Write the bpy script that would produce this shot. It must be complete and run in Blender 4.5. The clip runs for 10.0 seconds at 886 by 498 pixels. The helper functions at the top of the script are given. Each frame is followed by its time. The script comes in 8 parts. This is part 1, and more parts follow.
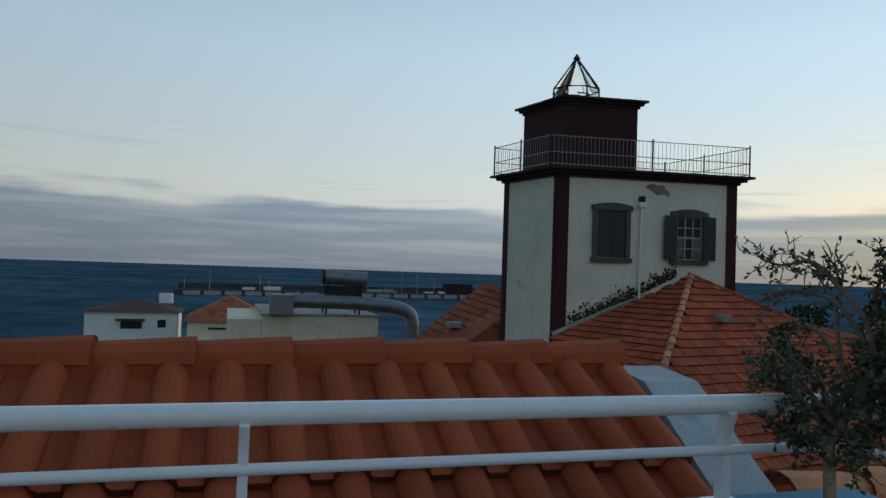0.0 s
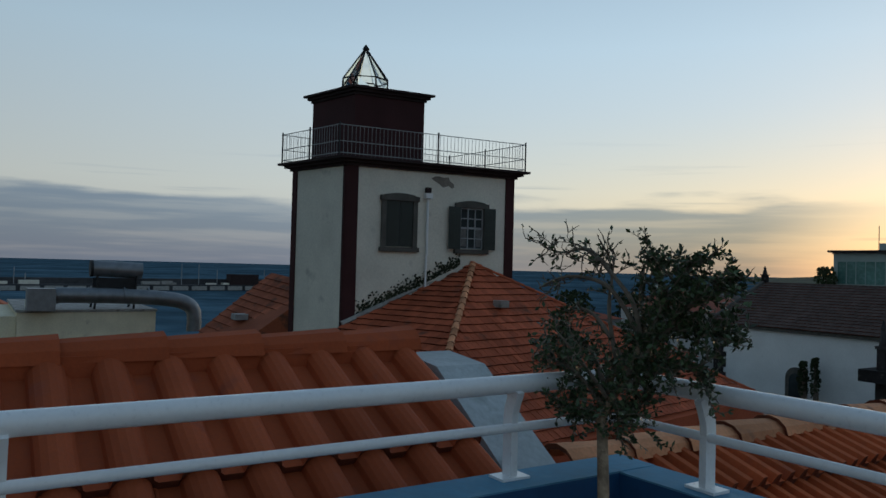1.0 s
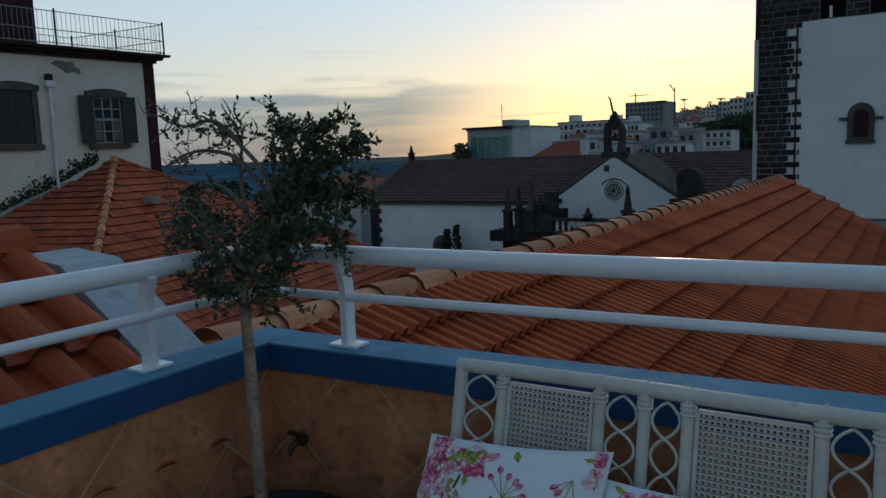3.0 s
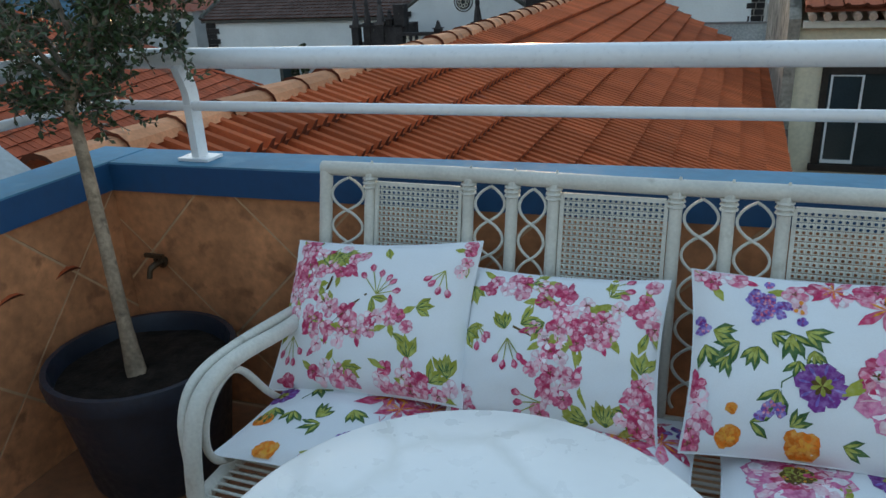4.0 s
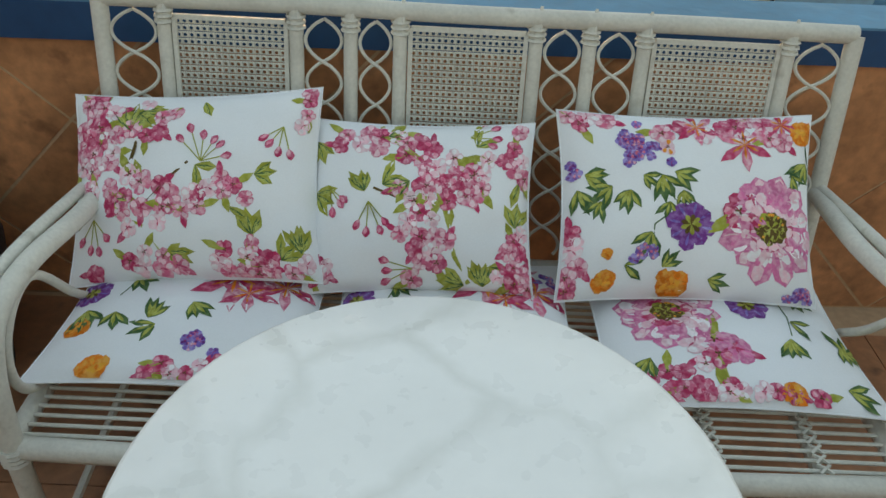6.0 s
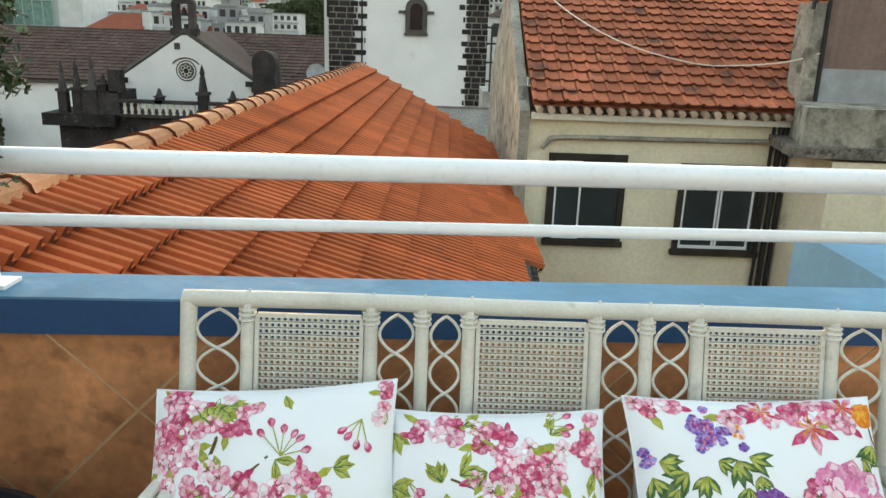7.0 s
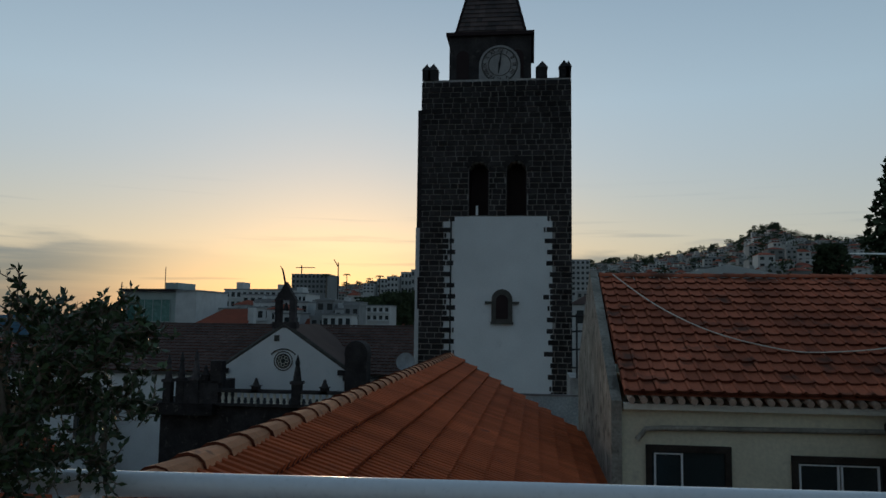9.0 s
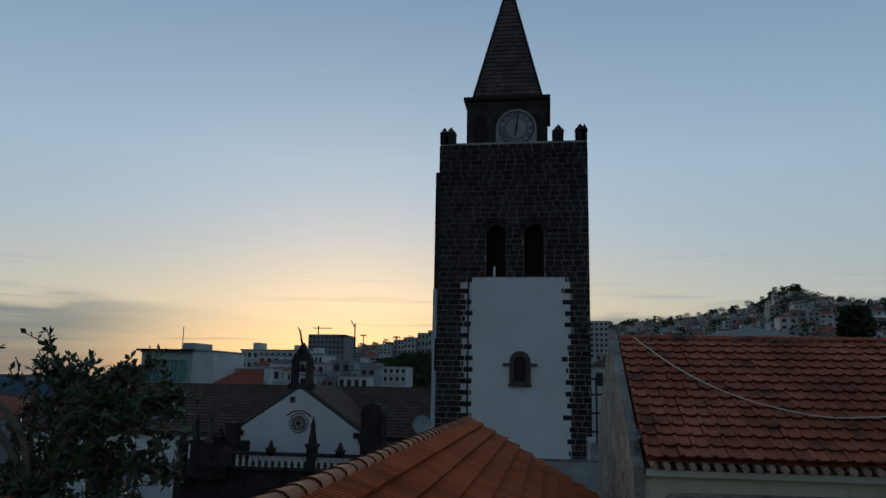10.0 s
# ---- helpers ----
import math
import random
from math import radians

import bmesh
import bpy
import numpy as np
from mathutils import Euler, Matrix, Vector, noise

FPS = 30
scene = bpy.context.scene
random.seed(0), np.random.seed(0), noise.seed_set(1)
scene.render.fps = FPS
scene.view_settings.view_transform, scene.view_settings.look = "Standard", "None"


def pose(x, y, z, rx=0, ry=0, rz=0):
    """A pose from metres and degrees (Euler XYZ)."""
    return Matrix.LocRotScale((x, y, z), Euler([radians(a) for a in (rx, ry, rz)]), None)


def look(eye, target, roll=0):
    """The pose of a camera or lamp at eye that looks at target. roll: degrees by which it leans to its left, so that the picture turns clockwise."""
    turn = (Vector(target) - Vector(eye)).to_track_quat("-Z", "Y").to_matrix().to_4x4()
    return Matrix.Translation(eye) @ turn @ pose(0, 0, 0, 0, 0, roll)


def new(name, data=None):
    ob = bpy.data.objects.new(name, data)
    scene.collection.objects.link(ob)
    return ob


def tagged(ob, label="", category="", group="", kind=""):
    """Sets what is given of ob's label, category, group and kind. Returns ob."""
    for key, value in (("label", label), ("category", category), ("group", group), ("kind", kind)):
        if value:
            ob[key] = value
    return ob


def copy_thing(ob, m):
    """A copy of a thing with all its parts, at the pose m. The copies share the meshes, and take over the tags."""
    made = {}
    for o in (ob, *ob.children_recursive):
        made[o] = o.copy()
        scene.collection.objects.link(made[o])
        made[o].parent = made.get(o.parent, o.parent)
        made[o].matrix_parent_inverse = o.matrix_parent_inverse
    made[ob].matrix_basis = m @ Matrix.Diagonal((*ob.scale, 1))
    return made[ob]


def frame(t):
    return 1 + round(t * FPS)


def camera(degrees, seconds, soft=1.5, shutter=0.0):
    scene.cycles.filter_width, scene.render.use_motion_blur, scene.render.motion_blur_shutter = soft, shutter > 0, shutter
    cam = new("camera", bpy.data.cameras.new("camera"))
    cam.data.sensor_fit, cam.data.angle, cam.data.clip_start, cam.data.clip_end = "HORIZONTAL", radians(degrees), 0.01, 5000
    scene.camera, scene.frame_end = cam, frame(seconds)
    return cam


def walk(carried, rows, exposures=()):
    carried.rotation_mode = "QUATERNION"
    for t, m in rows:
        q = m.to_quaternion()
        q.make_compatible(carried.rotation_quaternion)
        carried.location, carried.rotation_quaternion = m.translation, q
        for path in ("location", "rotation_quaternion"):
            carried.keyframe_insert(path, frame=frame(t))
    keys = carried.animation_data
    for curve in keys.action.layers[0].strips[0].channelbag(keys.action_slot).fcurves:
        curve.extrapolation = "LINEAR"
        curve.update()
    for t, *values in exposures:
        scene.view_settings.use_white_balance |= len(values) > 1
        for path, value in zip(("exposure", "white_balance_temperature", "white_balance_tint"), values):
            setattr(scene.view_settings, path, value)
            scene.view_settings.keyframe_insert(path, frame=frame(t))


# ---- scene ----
cam = camera(61.5, 10.0)
PATH = [
    (0, (0.395, -0.104, 1.662), (-1.526, 0.451, 1.719), 1.9),
    (0.5, (0.344, -0.121, 1.657), (-1.48, 0.698, 1.72), 1.4),
    (1, (0.347, -0.116, 1.656), (-1.343, 0.953, 1.702), 1.5),
    (1.5, (0.372, -0.117, 1.661), (-1.17, 1.155, 1.672), 1.0),
    (2, (0.364, -0.094, 1.66), (-1.01, 1.359, 1.617), 0.5),
    (2.2, (0.347, -0.084, 1.651), (-0.958, 1.43, 1.577), 0.7),
    (3.3, (0.386, 0.002, 1.578), (-0.551, 1.731, 1.216), -2.9),
    (3.5, (0.352, -0.007, 1.568), (-0.49, 1.749, 1.121), -2.9),
    (4, (0.326, 0.03, 1.513), (-0.354, 1.757, 0.783), -2.9),
    (4.5, (0.294, 0.111, 1.464), (-0.224, 1.751, 0.455), -2.8),
    (5, (0.226, 0.182, 1.42), (-0.098, 1.735, 0.202), -1.0),
    (5.2, (0.212, 0.206, 1.414), (-0.064, 1.737, 0.158), -0.5),
    (6.3, (-0.043, 0.223, 1.522), (0.021, 1.938, 0.496), 3.4),
    (6.5, (-0.073, 0.202, 1.52), (-0.021, 2.007, 0.659), 2.9),
    (7, (-0.16, 0.196, 1.588), (-0.149, 2.116, 1.028), 2.0),
    (7.5, (-0.185, 0.197, 1.624), (-0.262, 2.172, 1.318), 0.8),
    (8, (-0.189, 0.17, 1.645), (-0.315, 2.164, 1.548), 0.5),
    (8.5, (-0.194, 0.165, 1.665), (-0.386, 2.155, 1.733), 0.6),
    (9, (-0.196, 0.145, 1.690), (-0.43, 2.123, 1.873), 0.7),
    (9.5, (-0.203, 0.120, 1.692), (-0.469, 2.082, 1.974), 0.9),
    (10, (-0.213, 0.125, 1.697), (-0.492, 2.076, 2.041), 1.0),
]
EXPO = [(0, 1.2, 6500, 10), (2.0, 0.72, 6400, 10), (3.3, 1.25, 6100, 10), (3.6, 1.6, 6300, 10), (4.0, 2.45, 7000, 12), (4.5, 2.72, 8000, 14), (5.2, 2.54, 9000, 14), (6.5, 2.9, 9100, 14), (7.0, 3.42, 9200, 14), (7.5, 2.6, 8400, 12), (8.0, 0.92, 7300, 10), (8.5, 0.62, 7000, 10), (9.0, 0.56, 6500, 10), (10.0, 0.48, 6100, 10)]
walk(cam, [(t, look(eye, target, roll)) for t, eye, target, roll in PATH], EXPO)

# ---- world and light: dusk, the sun just on the western hills ----
SUN_AZ, SUN_EL = -14.5, 2.6          # degrees clockwise from +y, and above the horizon


def build_world():
    w = bpy.data.worlds.new("dusk_sky")
    scene.world = w
    w.use_nodes = True
    nt = w.node_tree
    nt.nodes.clear()
    out = nt.nodes.new("ShaderNodeOutputWorld")
    bg = nt.nodes.new("ShaderNodeBackground")
    sky = nt.nodes.new("ShaderNodeTexSky")
    sky.sky_type = "NISHITA"
    sky.sun_disc = False
    sky.sun_elevation = radians(SUN_EL)
    sky.sun_rotation = radians(SUN_AZ)
    sky.air_density, sky.dust_density, sky.ozone_density = 1.0, 0.9, 2.0
    # one low cloud bank over the sea with a ragged top, torn open towards the sunset
    tc = nt.nodes.new("ShaderNodeTexCoord")
    sep = nt.nodes.new("ShaderNodeSeparateXYZ")
    nt.links.new(tc.outputs["Generated"], sep.inputs[0])
    west = nt.nodes.new("ShaderNodeVectorMath")
    west.operation = "DOT_PRODUCT"
    west.inputs[1].default_value = (math.sin(radians(SUN_AZ)), math.cos(radians(SUN_AZ)), 0)
    nt.links.new(tc.outputs["Generated"], west.inputs[0])

    def ramp(sock, values):
        r = nt.nodes.new("ShaderNodeMapRange")
        r.interpolation_type = "SMOOTHSTEP"
        for i, v in enumerate(values):
            r.inputs[i + 1].default_value = v
        nt.links.new(sock, r.inputs[0])
        return r.outputs[0]

    def streaks(flat, scale, detail):
        mp = nt.nodes.new("ShaderNodeMapping")
        mp.inputs["Scale"].default_value = (1.0, 1.0, flat)
        nt.links.new(tc.outputs["Generated"], mp.inputs[0])
        no = nt.nodes.new("ShaderNodeTexNoise")
        no.inputs["Scale"].default_value, no.inputs["Detail"].default_value = scale, detail
        nt.links.new(mp.outputs[0], no.inputs[0])
        return no.outputs[0]

    def both(op, p, q):
        n = nt.nodes.new("ShaderNodeMath")
        n.operation = op
        for i, v in enumerate((p, q)):
            if isinstance(v, float):
                n.inputs[i].default_value = v
            else:
                nt.links.new(v, n.inputs[i])
        return n.outputs[0]

    ragged = both("MULTIPLY", both("SUBTRACT", streaks(7.0, 4.0, 8.0), 0.5), 0.10)
    height = both("ADD", sep.outputs[2], ragged)
    bank = both("MULTIPLY", ramp(height, (0.074, 0.096, 1.0, 0.0)), ramp(west.outputs["Value"], (0.93, 0.985, 0.95, 0.12)))
    wisps = both("MULTIPLY", ramp(streaks(26.0, 3.2, 6.0), (0.56, 0.74, 0.0, 0.45)), ramp(sep.outputs[2], (0.08, 0.20, 1.0, 0.0)))
    thin = ramp(streaks(16.0, 5.0, 6.0), (0.30, 0.60, 0.72, 1.0))
    cover = both("MAXIMUM", both("MULTIPLY", bank, thin), wisps)
    cl = nt.nodes.new("ShaderNodeMix")
    cl.data_type = "RGBA"
    dim = nt.nodes.new("ShaderNodeMix")
    dim.data_type, dim.blend_type = "RGBA", "MULTIPLY"
    dim.inputs[0].default_value = 1.0
    dim.inputs[7].default_value = (0.37, 0.47, 0.63, 1)
    # thin high haze that evens the dusk sky out
    veil = nt.nodes.new("ShaderNodeValToRGB")
    nt.links.new(sep.outputs[2], veil.inputs[0])
    stops = ((0.0, (1.24, 1.24, 1.26)), (0.10, (1.52, 1.62, 1.62)), (0.28, (1.26, 1.66, 1.96)), (0.50, (0.72, 1.08, 1.46)), (1.0, (0.34, 0.55, 0.82)))
    while len(veil.color_ramp.elements) < len(stops):
        veil.color_ramp.elements.new(0.5)
    for e, (p, c) in zip(veil.color_ramp.elements, stops):
        e.position, e.color = p, (*c, 1)
    # the haze is brighter round the sunset and dimmer in the east
    glow = nt.nodes.new("ShaderNodeMapRange")
    for i, v in enumerate((-1.0, 1.0, 0.50, 1.50)):
        glow.inputs[i + 1].default_value = v
    nt.links.new(west.outputs["Value"], glow.inputs[0])
    lit = nt.nodes.new("ShaderNodeVectorMath")
    lit.operation = "SCALE"
    nt.links.new(veil.outputs[0], lit.inputs[0])
    nt.links.new(glow.outputs[0], lit.inputs[3])
    hazy = nt.nodes.new("ShaderNodeMix")
    hazy.data_type = "RGBA"
    hazy.inputs[0].default_value = 0.82
    nt.links.new(sky.outputs[0], hazy.inputs[6])
    warm = nt.nodes.new("ShaderNodeMix")
    warm.data_type, warm.blend_type = "RGBA", "MULTIPLY"
    warm.inputs[7].default_value = (1.27, 1.02, 0.68, 1)
    nt.links.new(both("MULTIPLY", ramp(west.outputs["Value"], (0.60, 0.98, 0.0, 0.85)), ramp(sep.outputs[2], (0.02, 0.22, 1.0, 0.0))), warm.inputs[0])
    nt.links.new(lit.outputs[0], warm.inputs[6])
    nt.links.new(warm.outputs[2], hazy.inputs[7])
    nt.links.new(hazy.outputs[2], dim.inputs[6])
    nt.links.new(cover, cl.inputs[0])
    nt.links.new(hazy.outputs[2], cl.inputs[6])
    nt.links.new(dim.outputs[2], cl.inputs[7])
    bg.inputs[1].default_value = SKY_STRENGTH
    nt.links.new(cl.outputs[2], bg.inputs[0])
    nt.links.new(bg.outputs[0], out.inputs[0])


SKY_STRENGTH = 0.15
build_world()
sun = new("sun", bpy.data.lights.new("sun", "SUN"))
sun.data.energy, sun.data.angle, sun.data.color = 0.25, radians(2.0), (1.0, 0.72, 0.45)
az, el = radians(SUN_AZ), radians(3.0)
sun.matrix_basis = look((0, 0, 60), (0 - 100 * math.sin(az) * math.cos(el), -100 * math.cos(az) * math.cos(el), 60 - 100 * math.sin(el)))


# ---- materials ----
def mat(name, colour, rough=0.6, metal=0.0, var=0.18, scale=3.0, fine=40.0, bump=0.15, stain=None, stain_at=0.62, vary=0.0, island=0.0, coat=0.0):
    """A surface with two scales of colour noise, fine relief, and stains of another colour."""
    m = bpy.data.materials.new(name)
    m.use_nodes = True
    nt = m.node_tree
    b = nt.nodes["Principled BSDF"]
    b.inputs["Roughness"].default_value, b.inputs["Metallic"].default_value = rough, metal
    b.inputs["Coat Weight"].default_value = coat
    if rough >= 0.7:
        b.inputs["Specular IOR Level"].default_value = 0.15
    geo = nt.nodes.new("ShaderNodeNewGeometry")

    def noisy(sc, detail=5.0):
        n = nt.nodes.new("ShaderNodeTexNoise")
        n.inputs["Scale"].default_value, n.inputs["Detail"].default_value = sc, detail
        nt.links.new(geo.outputs["Position"], n.inputs["Vector"])
        return n

    def remap(sock, a, c, lo, hi):
        r = nt.nodes.new("ShaderNodeMapRange")
        for i, v in enumerate((a, c, lo, hi)):
            r.inputs[i + 1].default_value = v
        nt.links.new(sock, r.inputs[0])
        return r.outputs[0]

    big, small = noisy(scale), noisy(fine, 3.0)
    a = remap(big.outputs[0], 0.3, 0.7, 1 - var, 1 + var)
    c = remap(small.outputs[0], 0.3, 0.7, 1 - var * 0.6, 1 + var * 0.6)
    mul = nt.nodes.new("ShaderNodeMath")
    mul.operation = "MULTIPLY"
    nt.links.new(a, mul.inputs[0])
    nt.links.new(c, mul.inputs[1])
    val = mul.outputs[0]
    for amount, node, sock in ((vary, "ShaderNodeObjectInfo", "Random"), (island, "ShaderNodeNewGeometry", "Random Per Island")):
        if amount:
            oi = nt.nodes.new(node)
            r = remap(oi.outputs[sock], 0, 1, 1 - amount, 1 + amount)
            m2 = nt.nodes.new("ShaderNodeMath")
            m2.operation = "MULTIPLY"
            nt.links.new(val, m2.inputs[0])
            nt.links.new(r, m2.inputs[1])
            val = m2.outputs[0]
    vm = nt.nodes.new("ShaderNodeVectorMath")
    vm.operation = "SCALE"
    vm.inputs[0].default_value = colour
    nt.links.new(val, vm.inputs[3])
    col = vm.outputs[0]
    if stain:
        sn = noisy(scale * 2.3, 8.0)
        f = remap(sn.outputs[0], stain_at, stain_at + 0.12, 0.0, 0.85)
        mx = nt.nodes.new("ShaderNodeMix")
        mx.data_type = "RGBA"
        nt.links.new(f, mx.inputs[0])
        nt.links.new(col, mx.inputs[6])
        mx.inputs[7].default_value = (*stain, 1)
        col = mx.outputs[2]
    nt.links.new(col, b.inputs["Base Color"])
    rr = remap(small.outputs[0], 0.3, 0.7, max(0.02, rough - 0.1), min(1.0, rough + 0.1))
    nt.links.new(rr, b.inputs["Roughness"])
    if bump:
        bp = nt.nodes.new("ShaderNodeBump")
        bp.inputs["Strength"].default_value, bp.inputs["Distance"].default_value = bump, 0.4 / fine
        nt.links.new(small.outputs[0], bp.inputs["Height"])
        nt.links.new(bp.outputs[0], b.inputs["Normal"])
    return m


TERRACOTTA = mat("terracotta_new", (0.37, 0.080, 0.030), 0.75, var=0.12, scale=2.5, fine=60, vary=0.10, stain=(0.30, 0.075, 0.04), stain_at=0.60)
TERRACOTTA_B = mat("terracotta_flat", (0.48, 0.115, 0.042), 0.75, var=0.14, scale=1.2, fine=50, vary=0.16, island=0.12, stain=(0.26, 0.09, 0.06), stain_at=0.64)
TERRACOTTA_RIDGE = mat("terracotta_ridge", (0.58, 0.26, 0.135), 0.8, var=0.2, scale=3, fine=50, vary=0.2, stain=(0.25, 0.13, 0.09), stain_at=0.6)
TERRACOTTA_OLD = mat("terracotta_old", (0.40, 0.095, 0.045), 0.85, var=0.22, scale=0.6, fine=20, vary=0.2, island=0.18, stain=(0.13, 0.06, 0.04), stain_at=0.60)
TERRACOTTA_WORN = mat("terracotta_worn", (0.40, 0.118, 0.062), 0.85, var=0.22, scale=0.8, fine=24, vary=0.22, island=0.2, stain=(0.10, 0.055, 0.04), stain_at=0.56)
TERRACOTTA_BROWN = mat("terracotta_brown", (0.095, 0.062, 0.052), 0.85, var=0.2, scale=0.4, fine=12, vary=0.2, island=0.2, stain=(0.08, 0.05, 0.04))
# dark tone: painted step shadow on tile fronts, darker collar on ridge tiles
TILE_LIP = mat("tile_shade_and_collar", (0.15, 0.05, 0.03), 0.9, var=0.3, scale=3, fine=40)
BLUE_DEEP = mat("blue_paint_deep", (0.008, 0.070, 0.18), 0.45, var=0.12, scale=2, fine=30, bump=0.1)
# paler blue for the coping tops and the ledge
BLUE_TOP = mat("blue_paint_pale", (0.095, 0.25, 0.37), 0.72, var=0.14, scale=3, fine=25, bump=0.12, stain=(0.14, 0.30, 0.41), stain_at=0.58)
WALL_TILE = mat("wall_tile_terracotta", (0.50, 0.215, 0.10), 0.38, var=0.30, scale=5, fine=30, vary=0.10, bump=0.08, stain=(0.26, 0.105, 0.05), stain_at=0.57)
FLOOR_TILE = mat("floor_tile_terracotta", (0.36, 0.16, 0.08), 0.42, var=0.28, scale=4, fine=30, vary=0.12, bump=0.08, stain=(0.15, 0.07, 0.04), stain_at=0.58)
GROUT = mat("grout", (0.56, 0.37, 0.23), 0.9, var=0.15)
WHITE_METAL = mat("white_enamel", (0.80, 0.82, 0.83), 0.35, var=0.04, scale=6, fine=60, bump=0.05, coat=0.2)
PLASTER_GREY = mat("plaster_grey_blue", (0.42, 0.46, 0.47), 0.85, var=0.14, scale=3, fine=35, bump=0.3, stain=(0.30, 0.33, 0.33), stain_at=0.58)
PLASTER_WHITE = mat("plaster_white", (0.78, 0.80, 0.80), 0.85, var=0.06, scale=0.5, fine=12, bump=0.15, stain=(0.62, 0.64, 0.64), stain_at=0.66)
PLASTER_OLD = mat("plaster_weathered", (0.71, 0.68, 0.59), 0.9, var=0.10, scale=0.6, fine=14, bump=0.25, stain=(0.45, 0.43, 0.38), stain_at=0.64)
PLASTER_YELLOW = mat("plaster_cream", (0.74, 0.67, 0.50), 0.88, var=0.12, scale=0.9, fine=18, bump=0.2, stain=(0.48, 0.42, 0.32), stain_at=0.63)
PLASTER_BARE = mat("plaster_bare", (0.20, 0.18, 0.155), 0.95, var=0.25, scale=2, fine=20, bump=0.5)
CONCRETE = mat("concrete", (0.34, 0.33, 0.31), 0.92, var=0.25, scale=1.5, fine=22, bump=0.4, stain=(0.14, 0.14, 0.12), stain_at=0.58)
MOSS = mat("moss_and_mould", (0.035, 0.04, 0.025), 0.95, var=0.4, scale=4, fine=30, bump=0.6)
MAROON = mat("maroon_paint", (0.052, 0.019, 0.020), 0.7, var=0.15, scale=0.8, fine=16, bump=0.2)
# trim paint that also colours the belfry lining, standing in for shade inside
TRIM_AND_SHADE = mat("dark_trim_and_shade", (0.035, 0.022, 0.022), 0.7, var=0.2, scale=1, fine=18, bump=0.2)
DARK_GREEN = mat("dark_green_shutter", (0.018, 0.026, 0.022), 0.5, var=0.2, scale=3, fine=30)
STONE_TRIM = mat("grey_stone_trim", (0.10, 0.095, 0.085), 0.9, var=0.25, scale=2, fine=25, bump=0.4)
BASALT = mat("basalt_block", (0.048, 0.043, 0.043), 0.9, var=0.35, scale=1.1, fine=9, vary=0.4, island=0.4, bump=0.6, stain=(0.11, 0.10, 0.09), stain_at=0.62)
MORTAR = mat("lime_mortar", (0.40, 0.38, 0.36), 0.95, var=0.25, scale=1, fine=10)
IRON = mat("black_iron", (0.02, 0.02, 0.022), 0.6, metal=0.3, var=0.2)
PALE_IRON = mat("grey_painted_iron", (0.30, 0.32, 0.33), 0.6, metal=0.2, var=0.2)
STEEL = mat("galvanised_steel", (0.22, 0.235, 0.25), 0.5, metal=0.8, var=0.15, scale=3, fine=20)
PVC = mat("white_pvc", (0.75, 0.76, 0.76), 0.4, var=0.05)
DIAL = mat("pale_clock_stone", (0.34, 0.33, 0.32), 0.8, var=0.15, scale=1.5, fine=12)
SPIRE_TILE = mat("glazed_spire_tile", (0.085, 0.055, 0.045), 0.5, var=0.25, scale=1, fine=8, island=0.45)


def glass_mat(name, tint=(0.55, 0.62, 0.62), rough=0.04):
    m = bpy.data.materials.new(name)
    m.use_nodes = True
    b = m.node_tree.nodes["Principled BSDF"]
    b.inputs["Base Color"].default_value = (*tint, 1)
    b.inputs["Roughness"].default_value = rough
    b.inputs["Transmission Weight"].default_value = 1.0
    b.inputs["IOR"].default_value = 1.1
    return m


GLASS = glass_mat("clear_glass", (0.9, 0.95, 0.95))
FROSTED = mat("frosted_glass", (0.34, 0.40, 0.42), 0.25, var=0.2, scale=1.5, fine=15, bump=0.0)
DARK_PANE = mat("window_pane_dark", (0.03, 0.038, 0.04), 0.08, var=0.15, scale=2, bump=0.0)


# ---- mesh helpers ----
def box(bm, a, b, m=None):
    vs = [bm.verts.new((x, y, z)) for z in (a[2], b[2]) for y in (a[1], b[1]) for x in (a[0], b[0])]
    for f in ((0, 2, 3, 1), (4, 5, 7, 6), (0, 1, 5, 4), (1, 3, 7, 5), (3, 2, 6, 7), (2, 0, 4, 6)):
        bm.faces.new([vs[i] for i in f])
    if m is not None:
        for v in vs:
            v.co = m @ v.co
    return vs


def prism(bm, pts, z0, z1, m=None):
    """A solid from a flat outline; z1 may be a list with a height for each point."""
    tops = z1 if isinstance(z1, (list, tuple)) else [z1] * len(pts)
    lo = [bm.verts.new((p[0], p[1], z0)) for p in pts]
    hi = [bm.verts.new((p[0], p[1], t)) for p, t in zip(pts, tops)]
    n = len(pts)
    bm.faces.new(lo[::-1])
    bm.faces.new(hi)
    for i in range(n):
        bm.faces.new((lo[i], lo[(i + 1) % n], hi[(i + 1) % n], hi[i]))
    if m is not None:
        for v in lo + hi:
            v.co = m @ v.co
    return lo + hi


